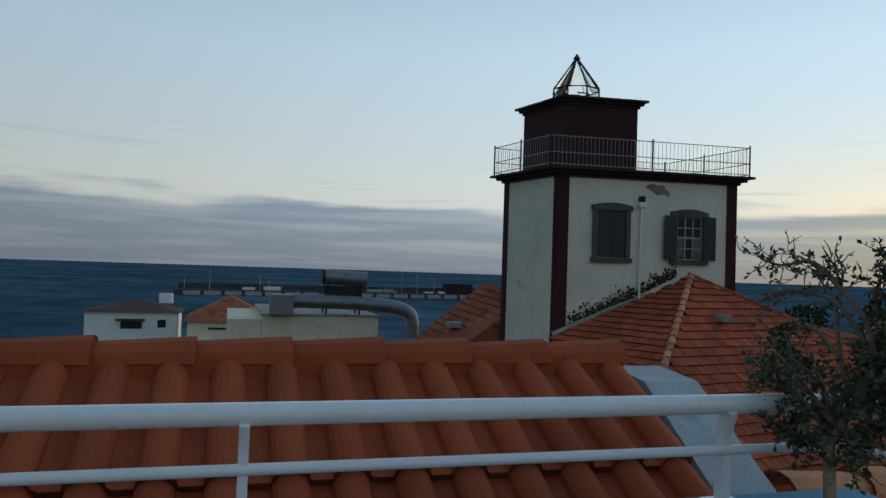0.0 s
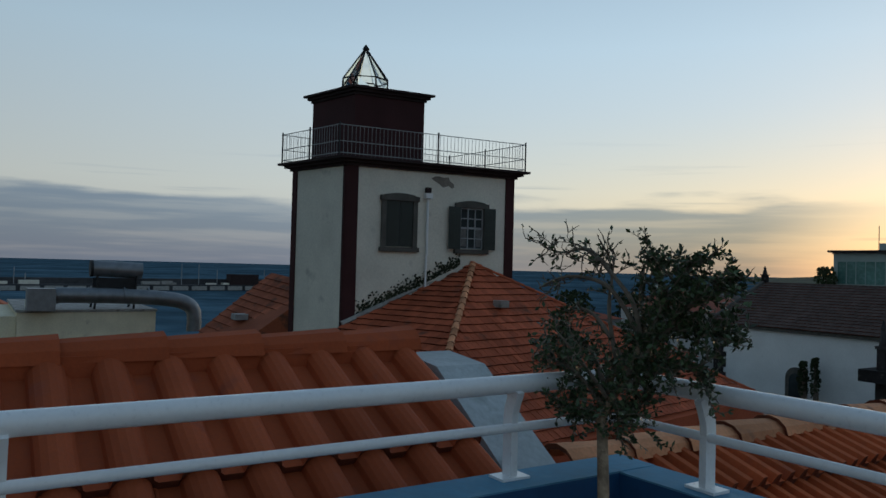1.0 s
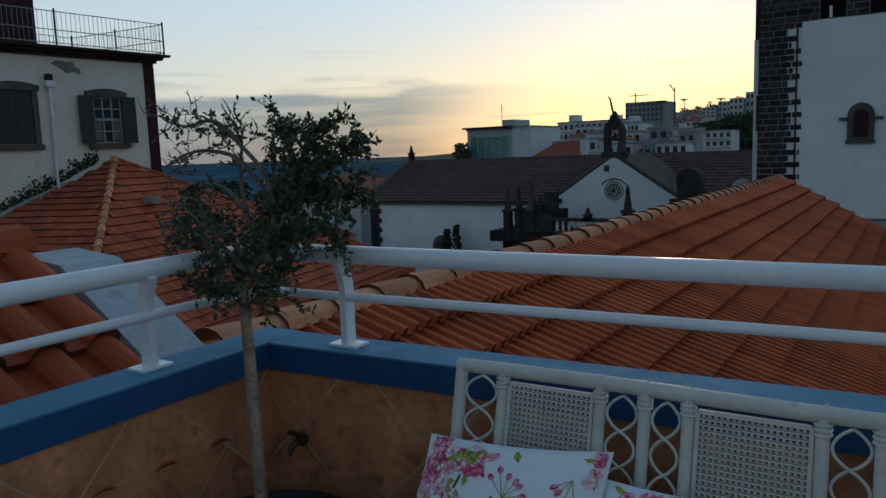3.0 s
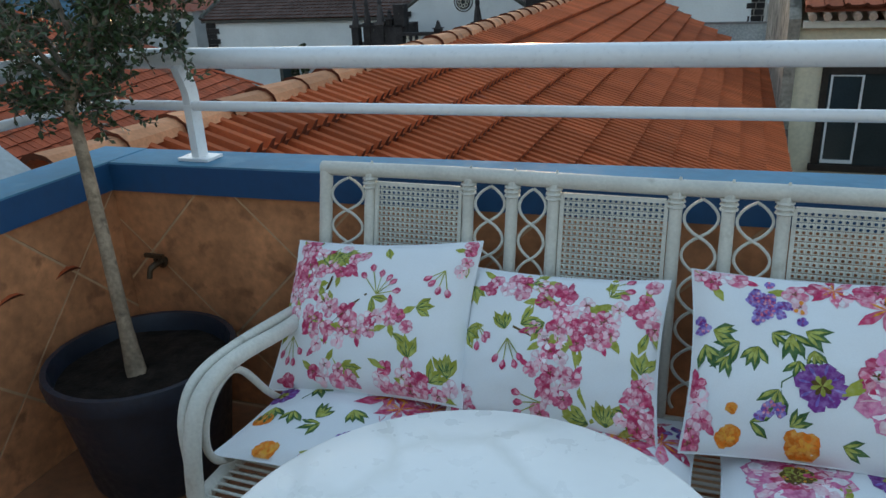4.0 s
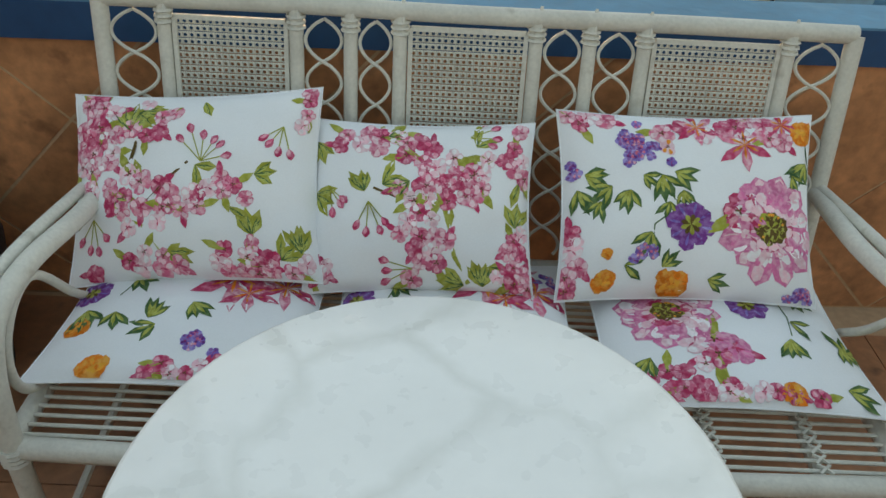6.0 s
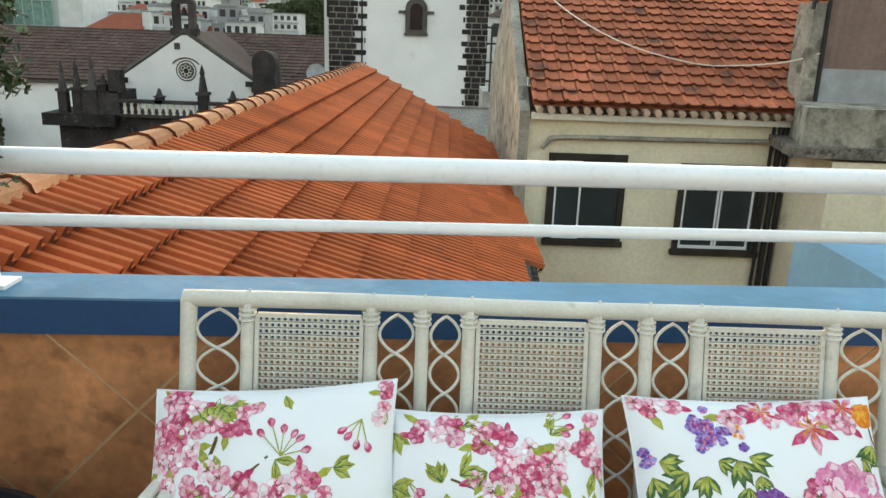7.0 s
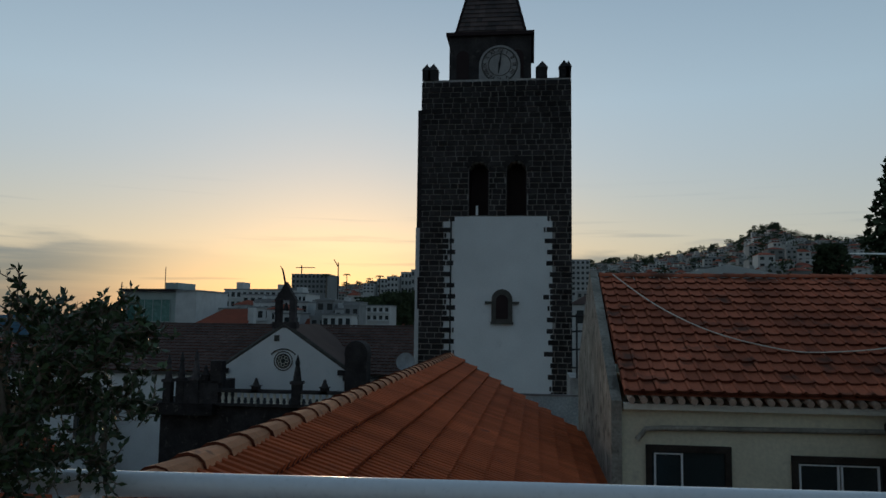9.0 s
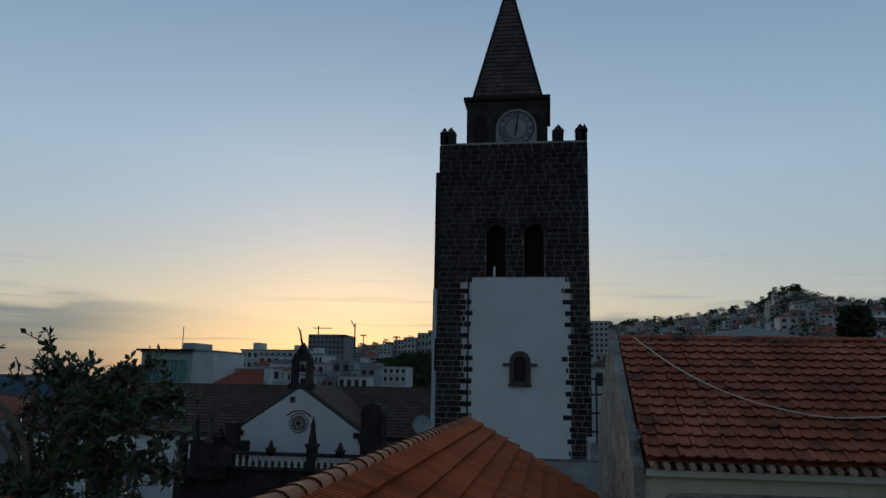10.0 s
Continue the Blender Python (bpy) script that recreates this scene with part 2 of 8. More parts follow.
def tube(bm, pts, r, seg=8, closed=False, caps=True):
    pts = [Vector(p) for p in pts]
    n = len(pts)
    rs = r if isinstance(r, (list, tuple)) else [r] * n
    rings, side = [], None
    for i, p in enumerate(pts):
        a = pts[(i - 1) % n] if (closed or i) else p
        c = pts[(i + 1) % n] if (closed or i < n - 1) else p
        d = (c - a).normalized()
        if side is None:
            side = d.orthogonal().normalized()
        side = (side - d * side.dot(d)).normalized()
        up = d.cross(side)
        rings.append([bm.verts.new(p + (side * math.cos(k * 2 * math.pi / seg) + up * math.sin(k * 2 * math.pi / seg)) * rs[i]) for k in range(seg)])
    for i in range(n if closed else n - 1):
        a, c = rings[i], rings[(i + 1) % n]
        shift = 0
        if closed and i == n - 1:
            shift = min(range(seg), key=lambda s: (a[0].co - c[s].co).length)
        for k in range(seg):
            bm.faces.new((a[k], a[(k + 1) % seg], c[(k + 1 + shift) % seg], c[(k + shift) % seg]))
    if caps and not closed:
        bm.faces.new(rings[0][::-1])
        bm.faces.new(rings[-1])
    return rings


def lathe(bm, profile, centre=(0, 0, 0), seg=24):
    rings = []
    for r, z in profile:
        rings.append([bm.verts.new((centre[0] + r * math.cos(2 * math.pi * k / seg), centre[1] + r * math.sin(2 * math.pi * k / seg), centre[2] + z)) for k in range(seg)])
    for a, c in zip(rings, rings[1:]):
        for k in range(seg):
            bm.faces.new((a[k], a[(k + 1) % seg], c[(k + 1) % seg], c[k]))
    bm.faces.new(rings[0][::-1])
    bm.faces.new(rings[-1])


def smooth_curve(pts, steps=6, closed=False):
    pts = [Vector(p) for p in pts]
    n = len(pts)
    out = []
    for i in range(n if closed else n - 1):
        p0 = pts[(i - 1) % n] if (closed or i) else pts[0]
        p1, p2 = pts[i], pts[(i + 1) % n]
        p3 = pts[(i + 2) % n] if (closed or i + 2 < n) else pts[-1]
        for k in range(steps):
            t = k / steps
            out.append(0.5 * ((2 * p1) + (p2 - p0) * t + (2 * p0 - 5 * p1 + 4 * p2 - p3) * t * t + (3 * p1 - p0 - 3 * p2 + p3) * t ** 3))
    if not closed:
        out.append(pts[-1])
    return out


def thing(name, label, category, at=(0, 0, 0), group="", kind=""):
    e = new(name)
    e.empty_display_size = 0.1
    e.matrix_basis = pose(*at)
    return tagged(e, label, category, group, kind)


def part(name, bm, material, parent=None, label="", smooth=False, bevel=0.0, kind=""):
    """One mesh, given in world coordinates, under a thing or a part."""
    if bevel:
        bmesh.ops.bevel(bm, geom=[e for e in bm.edges if e.is_manifold and e.calc_face_angle(0) > 0.6], offset=bevel, segments=2, affect="EDGES")
    me = bpy.data.meshes.new(name)
    bmesh.ops.recalc_face_normals(bm, faces=bm.faces)
    bm.to_mesh(me)
    bm.free()
    me.materials.append(material)
    if smooth:
        me.shade_smooth()
        me.set_sharp_from_angle(angle=radians(50))
    ob = new(name, me)
    under(ob, parent)
    return tagged(ob, label, "", "", kind)


def under(ob, parent):
    if parent is not None:
        ob.parent = parent
        if parent.parent is None:
            ob.matrix_parent_inverse = parent.matrix_basis.inverted()


def solid(name, a, b, material, parent=None, label="", bevel=0.0, m=None):
    bm = bmesh.new()
    box(bm, a, b, m)
    return part(name, bm, material, parent, label, bevel=bevel)


def joined(name, verts, faces, material, parent, label="", kind="stuff"):
    me = bpy.data.meshes.new(name)
    me.from_pydata(verts, [], faces)
    me.materials.append(material)
    ob = new(name, me)
    under(ob, parent)
    return tagged(ob, label, "", "", kind)


def setting(ob, label, category):
    return tagged(ob, label, category, "", "structure")


# ---- roof tiles ----
def tile_shape(kind, w, l, lift):
    """Vertices and faces of one tile: x across, y down the slope, z out of the roof."""
    if kind == "roman":
        prof = [(0.0, 0.012), (0.015, 0.0), (w * 0.38, 0.0)]
        for k in range(9):
            a = math.pi * (1 - k / 8)
            prof.append((w * 0.70 + w * 0.31 * math.cos(a), 0.004 + w * 0.30 * math.sin(a)))
    elif kind == "fluted":
        prof = [(0.0, 0.0), (0.07, 0.054), (0.19, 0.060), (0.27, 0.002), (0.5, 0.0), (0.57, 0.054), (0.69, 0.060), (0.77, 0.002), (1.0, 0.0)]
        prof = [(x * w, z) for x, z in prof]
    elif kind == "rolled":
        prof = [(0.004, 0.0), (w * 0.06, 0.026), (w * 0.16, 0.034), (w * 0.27, 0.022), (w * 0.34, 0.004), (w * 0.62, 0.0), (w * 0.9, 0.005), (w - 0.004, 0.012)]
    elif kind == "scallop":
        prof = [(w * k / 6, 0.045 * math.sin(math.pi * k / 6) ** 1.5) for k in range(7)]
    else:
        prof = [(0.004, 0.0), (w * 0.08, 0.012), (w * 0.2, 0.004), (w * 0.8, 0.004), (w - 0.004, 0.0)]
    n = len(prof)
    over = l * 1.10
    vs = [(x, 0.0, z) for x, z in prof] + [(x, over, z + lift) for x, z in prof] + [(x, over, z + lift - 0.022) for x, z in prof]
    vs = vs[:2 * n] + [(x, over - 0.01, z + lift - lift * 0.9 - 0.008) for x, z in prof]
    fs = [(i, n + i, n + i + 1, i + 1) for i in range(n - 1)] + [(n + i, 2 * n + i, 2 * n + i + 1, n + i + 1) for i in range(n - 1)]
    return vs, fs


def tile_field(parent, kind, origin, along, down, nu, nv, w, l, lift, material, inside=None, limit=300, jitter=0.004, near=(0, 0, 0)):
    """Tiles over a slope; the nearest are objects of their own, the rest one mesh."""
    rng = random.Random(nu * 31 + nv)
    along, down = Vector(along).normalized(), Vector(down).normalized()
    normal = along.cross(down)
    if normal.z < 0:
        normal = -normal
    vs, fs = tile_shape(kind, w, l, lift)
    me = bpy.data.meshes.new("tile")
    me.from_pydata(vs, [], fs)
    me.materials.append(material)
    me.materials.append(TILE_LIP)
    # dark front faces stand in for the shadow under each course
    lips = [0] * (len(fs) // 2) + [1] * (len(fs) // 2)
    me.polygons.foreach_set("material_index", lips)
    places = []
    for v in range(nv):
        for u in range(nu):
            if inside is None or inside((u + 0.5) * w, (v + 0.5) * l):
                places.append(Vector(origin) + along * (u * w + rng.uniform(-1, 1) * jitter) + down * (v * l + rng.uniform(-1, 1) * jitter) + normal * rng.uniform(0, jitter))
    places.sort(key=lambda p: (p - Vector(near)).length)
    rot = Matrix((along, down, normal)).transposed().to_4x4()
    for p in places[:limit]:
        ob = new("tile", me)
        under(ob, parent)
        ob.matrix_basis = Matrix.Translation(p) @ rot
    rest = places[limit:]
    if rest:
        base = np.array(vs) @ np.array(rot.to_3x3().transposed())
        allv, allf, k = [], [], len(vs)
        for i, p in enumerate(rest):
            allv.extend((base + np.array(p)).tolist())
            allf.extend([tuple(q + i * k for q in f) for f in fs])
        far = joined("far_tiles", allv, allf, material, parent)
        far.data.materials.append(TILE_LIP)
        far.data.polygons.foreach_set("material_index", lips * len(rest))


def ridge_tiles(parent, a, b, length, r, material, flat=0.7, limit=200):
    """Overlapping half-round ridge tiles from a to b."""
    a, b = Vector(a), Vector(b)
    d = (b - a).normalized()
    side = d.cross(Vector((0, 0, 1))).normalized()
    up = side.cross(d)
    vs, fs, seg = [], [], 6
    for y, g in ((0.0, 1.0), (length * 1.06, 0.78)):
        for k in range(seg + 1):
            t = math.pi * k / seg
            vs.append((math.cos(t) * r * g, y, math.sin(t) * r * flat * g))
    for k in range(seg + 1):
        t = math.pi * k / seg
        vs.append((math.cos(t) * r * 0.80, 0.012, math.sin(t) * r * flat * 0.70))
    for k in range(seg):
        fs += [(k, k + 1, seg + 2 + k, seg + 1 + k), (k, 2 * seg + 2 + k, 2 * seg + 3 + k, k + 1)]
    me = bpy.data.meshes.new("ridge_tile")
    me.from_pydata(vs, [], fs)
    me.materials.append(material)
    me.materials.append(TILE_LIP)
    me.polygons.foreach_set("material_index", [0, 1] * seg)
    rot = Matrix((side, d, up)).transposed().to_4x4()
    n = max(1, round((b - a).length / length))
    rng = random.Random(n)
    for i in range(n):
        ob = new("ridge_tile", me)
        under(ob, parent)
        ob.matrix_basis = Matrix.Translation(a + d * (i * length) + up * rng.uniform(0, 0.006)) @ rot @ pose(0, 0, 0, 0, rng.uniform(-1.5, 1.5), rng.uniform(-0.8, 0.8))


# ---- the terrace: floor, tiled parapets with a blue coping ----
WALL_Y, WALL_X = 1.96, -1.66          # inner faces of the two parapets
CAP_Z, BAND_Z = 0.912, 0.812
SKEW = 2.6                            # degrees by which the north parapet turns from the square
NORTH = Matrix.Translation((WALL_X, WALL_Y, 0)) @ pose(0, 0, 0, 0, 0, SKEW) @ Matrix.Translation((-WALL_X, -WALL_Y, 0))


def diagonal_tiles(parent, name, origin, along, up, length, height, side, material, thick=0.003, shift=(0.0, 0.0)):
    """Square tiles laid on the diagonal and cut at the edges of a rectangle."""
    along, up = Vector(along), Vector(up)
    out = along.cross(up)
    half = side / math.sqrt(2)
    gap = 0.006
    i0 = int(length / half) + 2
    j0 = int(height / half) + 2
    for i in range(-2, i0):
        for j in range(-2, j0):
            if (i + j) % 2:
                continue
            cx, cy = i * half + shift[0], j * half + shift[1]
            poly = [(cx - half + gap, cy), (cx, cy - half + gap), (cx + half - gap, cy), (cx, cy + half - gap)]
            for axis, lim, sign in ((0, 0.0, 1), (0, length, -1), (1, 0.0, 1), (1, height, -1)):
                res = []
                for k in range(len(poly)):
                    p, q = poly[k], poly[(k + 1) % len(poly)]
                    dp, dq = sign * (p[axis] - lim), sign * (q[axis] - lim)
                    if dp >= 0:
                        res.append(p)
                    if dp * dq < 0:
                        t = dp / (dp - dq)
                        res.append((p[0] + (q[0] - p[0]) * t, p[1] + (q[1] - p[1]) * t))
                poly = res
                if len(poly) < 3:
                    break
            if len(poly) < 3:
                continue
            bm = bmesh.new()
            c = Vector(origin) + along * cx + up * cy
            lo = [bm.verts.new(Vector(origin) + along * p[0] + up * p[1]) for p in poly]
            hi = [bm.verts.new(Vector(origin) + along * p[0] + up * p[1] + out * thick) for p in poly]
            bm.faces.new(hi)
            for k in range(len(poly)):
                bm.faces.new((lo[k], lo[(k + 1) % len(poly)], hi[(k + 1) % len(poly)], hi[k]))
            part(name, bm, material, parent)


def parapets():
    t = 0.16
    walls = {}
    runs = {
        "wall_north": ((WALL_X - t, WALL_Y + 0.003, -0.3), (3.2, WALL_Y + t, BAND_Z), "tiled north parapet with blue painted band and coping"),
        "wall_west": ((WALL_X - t, -3.2, -0.3), (WALL_X - 0.003, WALL_Y + 0.004, BAND_Z), "tiled west parapet with blue painted band and coping"),
        "wall_south": ((WALL_X - t, -3.2 - t, -0.3), (3.2 + t, -3.21, BAND_Z), "plain parapet closing the terrace behind"),
        "wall_east": ((3.21, -3.2, -0.3), (3.2 + t, WALL_Y + t, BAND_Z), "plain parapet closing the terrace at the side"),
    }
    for name, (a, b, label) in runs.items():
        walls[name] = setting(solid(name, a, b, GROUT, m=NORTH if name == "wall_north" else None), label, "wall")
    # blue band and coping
    ov = 0.018
    for name, a, b in (
        ("wall_north", (WALL_X + ov - 0.08, WALL_Y - ov, BAND_Z - 0.002), (3.2, WALL_Y + t + ov, CAP_Z - 0.008)),
        ("wall_west", (WALL_X - t - ov, -3.2, BAND_Z), (WALL_X + ov, WALL_Y + t + ov, CAP_Z - 0.006)),
        ("wall_south", (WALL_X + ov + 0.002, -3.2 - t, BAND_Z), (3.2 - ov, -3.2 + ov, CAP_Z - 0.006)),
        ("wall_east", (3.202, -3.2, BAND_Z), (3.2 + t, WALL_Y + t + ov, CAP_Z - 0.006)),
    ):
        m = NORTH if name == "wall_north" else None
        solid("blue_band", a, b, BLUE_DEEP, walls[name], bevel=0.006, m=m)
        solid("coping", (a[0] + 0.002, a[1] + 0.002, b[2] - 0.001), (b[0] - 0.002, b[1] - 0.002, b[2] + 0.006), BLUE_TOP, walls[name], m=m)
    # the blue ledge where the parapet steps outwards
    ledge = setting(solid("ledge", (1.20, WALL_Y + t + 0.20, -3.0), (3.4, 2.95, CAP_Z - 0.004), BLUE_TOP, bevel=0.006), "pale blue painted masonry ledge beside the parapet", "ledge")
    diagonal_tiles(walls["wall_north"], "wall_tile", (WALL_X, WALL_Y + 0.003, 0.0), (math.cos(radians(SKEW)), math.sin(radians(SKEW)), 0), (0, 0, 1), 3.2 - WALL_X, BAND_Z - 0.004, 0.42, WALL_TILE, shift=(0.113, 0.287))
    diagonal_tiles(walls["wall_west"], "wall_tile", (WALL_X - 0.003, WALL_Y - 5.1, 0.0), (0, 1, 0), (0, 0, 1), 5.1, BAND_Z - 0.004, 0.42, WALL_TILE, shift=(0.12, 0.287))
    floor = setting(solid("floor", (WALL_X - t, -3.3, -0.28), (3.3, WALL_Y + t, -0.008), GROUT), "terracotta tiled terrace floor", "floor")
    for i in range(15):
        for j in range(15):
            x, y = WALL_X + i * 0.335, WALL_Y - (j + 1) * 0.335
            if x + 0.33 < 3.2:
                solid("floor_tile", (x + 0.002, y + 0.002, -0.008), (x + 0.333, y + 0.333, 0.0), FLOOR_TILE, floor)
    # the house under the terrace
    setting(solid("terrace_block", (WALL_X - t, -3.3, -14.0), (3.3, WALL_Y + t - 0.01, -0.31), PLASTER_YELLOW), "plastered house wall below the terrace", "wall")


parapets()


# ---- white tubular railing on the coping ----
def railing():
    rail = thing("railing", "white painted tubular railing on the blue coping", "railing", (WALL_X - 0.1, WALL_Y + 0.08, CAP_Z))
    ax, by = -1.748, 2.025
    zt, zl = 1.245, 1.092

    def corner_line(z, rad, ox, oy):
        pts = [(ax + ox, -3.1, z), (ax + ox, by + oy - rad, z)]
        for k in range(1, 8):
            a = math.pi / 2 * k / 7
            pts.append((ax + ox + rad - rad * math.cos(a), by + oy - rad + rad * math.sin(a), z))
        pts.append((3.1, by + oy + math.tan(radians(SKEW)) * 4.5, z))
        return pts

    bm = bmesh.new()
    tube(bm, corner_line(zt, 0.14, 0.0, 0.0), 0.033, 14)
    part("top_rail", bm, WHITE_METAL, rail, smooth=True)
    bm = bmesh.new()
    tube(bm, corner_line(zl, 0.12, 0.0, 0.0), 0.017, 10)
    part("lower_rail", bm, WHITE_METAL, rail, smooth=True)
    for x, y, dx, dy in [(ax, y, -1, 0) for y in (1.525, -0.04, -1.6, -3.0)] + [(x, by + math.tan(radians(SKEW)) * (x + 1.4), 0, 1) for x in (-1.335, 1.35, 2.9)]:
        # flat-sided post that bends in under the top rail
        bm = bmesh.new()
        x, y = x + dx * 0.018, y + dy * 0.018
        path = smooth_curve([(0.0, CAP_Z), (0.0, 1.04), (0.0, 1.13), (0.012, 1.175), (0.034, 1.228)], 4)
        rings = []
        for k, p in enumerate(path):
            d = (path[min(k + 1, len(path) - 1)] - path[max(k - 1, 0)]).normalized()
            ring = []
            for a, b in ((-1, -1), (1, -1), (1, 1), (-1, 1)):
                off, up = p.x + b * 0.025 * d.y, p.y - b * 0.025 * d.x
                ring.append(bm.verts.new((x - dx * off + dy * a * 0.014, y - dy * off + dx * a * 0.014, up)))
            rings.append(ring)
        for p, q in zip(rings, rings[1:]):
            for k in range(4):
                bm.faces.new((p[k], p[(k + 1) % 4], q[(k + 1) % 4], q[k]))
        bm.faces.new(rings[0])
        bm.faces.new(rings[-1])
        post = part("post", bm, WHITE_METAL, rail, smooth=True)
        ha, hb = (0.042, 0.060) if dx else (0.060, 0.042)
        solid("foot_plate", (x - ha, y - hb, CAP_Z - 0.001), (x + ha, y + hb, CAP_Z + 0.009), WHITE_METAL, post, bevel=0.003)


railing()


# ---- the neighbouring roof of barrel tiles beside the west parapet ----
def barrel_roof():
    house = thing("barrel_tile_roof", "new terracotta barrel tile roof beside the west parapet", "roof", (-2.95, -1.0, 0.2))
    rx, rz, ex, ez, y0, y1 = -2.95, 1.235, -1.90, 0.63, -4.2, 1.76
    down = Vector((ex - rx, 0, ez - rz)).normalized()
    bm = bmesh.new()
    prism(bm, [(y0, rx - 1.2), (y0, rx), (y0, ex), (y1, ex), (y1, rx), (y1, rx - 1.2)], -14, [rz - 0.75, rz - 0.02, ez - 0.02, ez - 0.02, rz - 0.02, rz - 0.75], Matrix(((0, 1, 0, 0), (1, 0, 0, 0), (0, 0, 1, 0), (0, 0, 0, 1))))
    part("roof_deck", bm, TERRACOTTA, house)
    w, l = 0.222, 0.345
    nu = int((y1 - y0) / w)
    tile_field(house, "roman", (rx + down.x * 0.02, y1 - nu * w, rz + down.z * 0.02), (0, 1, 0), down, nu, 4, w, l, 0.042, TERRACOTTA, near=(0, 0, 0))
    ridge_tiles(house, (rx, y1 + 0.015, rz + 0.005), (rx, y0, rz + 0.005), 0.398, 0.135, TERRACOTTA, 0.78)
    # mortar bed below the ridge
    solid("ridge_mortar", (rx - 0.09, y0, rz - 0.05), (rx + 0.11, y1, rz + 0.035), TERRACOTTA, house)
    # plastered verge wall beyond the last tile, and the pale flashing strip
    wall = thing("verge_wall", "grey-blue plastered verge wall with a sloping top", "wall", (-2.6, 1.9, 0.2))
    bm = bmesh.new()
    m = Matrix(((0, 1, 0, 0), (1, 0, 0, 0), (0, 0, 1, 0), (0, 0, 0, 1)))
    ys0, ys1 = y1 + 0.045, y1 + 0.33
    prism(bm, [(ys0, -3.05), (ys0, -2.72), (ys0, -1.86), (ys1, -1.86), (ys1, -2.72), (ys1, -3.05)], -14, [1.20, 1.17, 0.60, 0.60, 1.17, 1.20], m)
    part("body", bm, PLASTER_GREY, wall, bevel=0.012)
    bm = bmesh.new()
    prism(bm, [(y1 + 0.005, -2.95), (y1 + 0.005, -1.87), (y1 + 0.043, -1.87), (y1 + 0.043, -2.95)], 0.4, [1.20, 0.60, 0.60, 1.20], m)
    part("flashing_strip", bm, PLASTER_WHITE, wall)


barrel_roof()


VALLEY = mat("dirty_mortar", (0.16, 0.14, 0.12), 0.95, var=0.5, scale=5, fine=30, bump=0.8, stain=(0.05, 0.045, 0.04), stain_at=0.52)


# ---- the large roof of fluted tiles beyond the north parapet ----
def fluted_roof():
    house = thing("fluted_tile_house", "long house with an orange fluted tile roof beside the terrace", "house", (-1.0, 10.0, -14.0))
    r0, r1 = Vector((-2.32, 2.28, 0.74)), Vector((-2.18, 18.7, 0.74))
    pitch = 0.549
    e0, e1 = Vector((0.46, 2.28, 0.74 - 2.78 * pitch)), Vector((1.28, 17.8, 0.74 - 3.46 * pitch))
    w0 = Vector((-5.0, 2.28, -0.9))
    w1 = Vector((-5.2, 18.9, -0.9))
    bm = bmesh.new()
    vs = [bm.verts.new(p) for p in (r0, r1, e1, e0, w0, w1)]
    lo = [bm.verts.new((p.x, p.y, -14)) for p in (e0, e1, w1, w0)]
    for f in ((vs[0], vs[3], vs[2], vs[1]), (vs[0], vs[1], vs[5], vs[4]), (vs[3], lo[0], lo[1], vs[2]), (vs[2], lo[1], lo[2], vs[5], vs[1]), (vs[4], vs[5], lo[2], lo[3]), (vs[0], vs[4], lo[3], lo[0], vs[3])):
        bm.faces.new(f)
    for v in vs:
        v.co.z -= 0.06
    part("walls_and_deck", bm, TERRACOTTA_B, house)
    along = (r1 - r0).normalized()
    down = Vector((1, -along.x / along.y, -pitch)).normalized()
    w, l = 0.225, 0.333
    nu, nv = int((r1 - r0).length / w), 13

    def inside(u, v):
        p = r0 + along * u + down * v
        s = (p.y - 2.28) / (17.8 - 2.28)
        edge = 0.46 + s * 0.82
        end = 18.7 - 0.9 * v / 3.9
        return p.x < edge + 0.02 and p.y < end

    tile_field(house, "fluted", r0 + down * 0.04, along, down, nu, nv, w, l, 0.078, TERRACOTTA_B, inside, near=(-0.5, 2.3, 0))
    ridge_tiles(house, r0 + Vector((0, -0.05, 0.0)), r1, 0.40, 0.13, TERRACOTTA_RIDGE, 0.75)
    # flashing along the far verge and the gutter with rubble along the eave
    bm = bmesh.new()
    tube(bm, [r1 + Vector((0, 0, 0.02)), e1 + Vector((0, 0, 0.03))], 0.07, 6)
    part("verge_flashing", bm, CONCRETE, house)
    bm = bmesh.new()
    tube(bm, [e0 + Vector((0.06, 0, -0.02)), e1 + Vector((0.06, 0, -0.02))], 0.05, 6)
    part("gutter", bm, IRON, house)
    bm = bmesh.new()
    prism(bm, [(0.53, 2.3), (1.35, 17.9), (1.50, 17.9), (0.70, 2.3)], -1.9, -1.12)
    part("valley_wall", bm, VALLEY, house, "dirty mortared valley wall beside the eave")
    # far glass guard on the roof terrace behind
    g = thing("glass_guard", "frosted glass guard on a far roof terrace", "guard", (0.6, 24.0, -2.0))
    solid("pane", (-1.2, 24.0, -2.6), (1.9, 24.03, -0.72), FROSTED, g)
    solid("top_bar", (-1.2, 23.98, -0.72), (1.9, 24.05, -0.66), STEEL, g)
    solid("deck", (-1.6, 24.1, -14.0), (1.9, 27.0, -1.9), CONCRETE, g)


fluted_roof()


# ---- the lookout tower and the hipped roof under it ----
def mould(bm, outline, z, h, out):
    """A projecting string course round an outline (offset from its middle)."""
    c = sum((Vector(p) for p in outline), Vector((0, 0))) / len(outline)
    pts = []
    n = len(outline)
    for i in range(n):
        p, a, b = Vector(outline[i]), Vector(outline[i - 1]), Vector(outline[(i + 1) % n])
        d1, d2 = (p - a).normalized(), (p - b).normalized()
        pts.append(p + (d1 + d2) * out)
    prism(bm, [tuple(p) for p in pts], z, z + h)


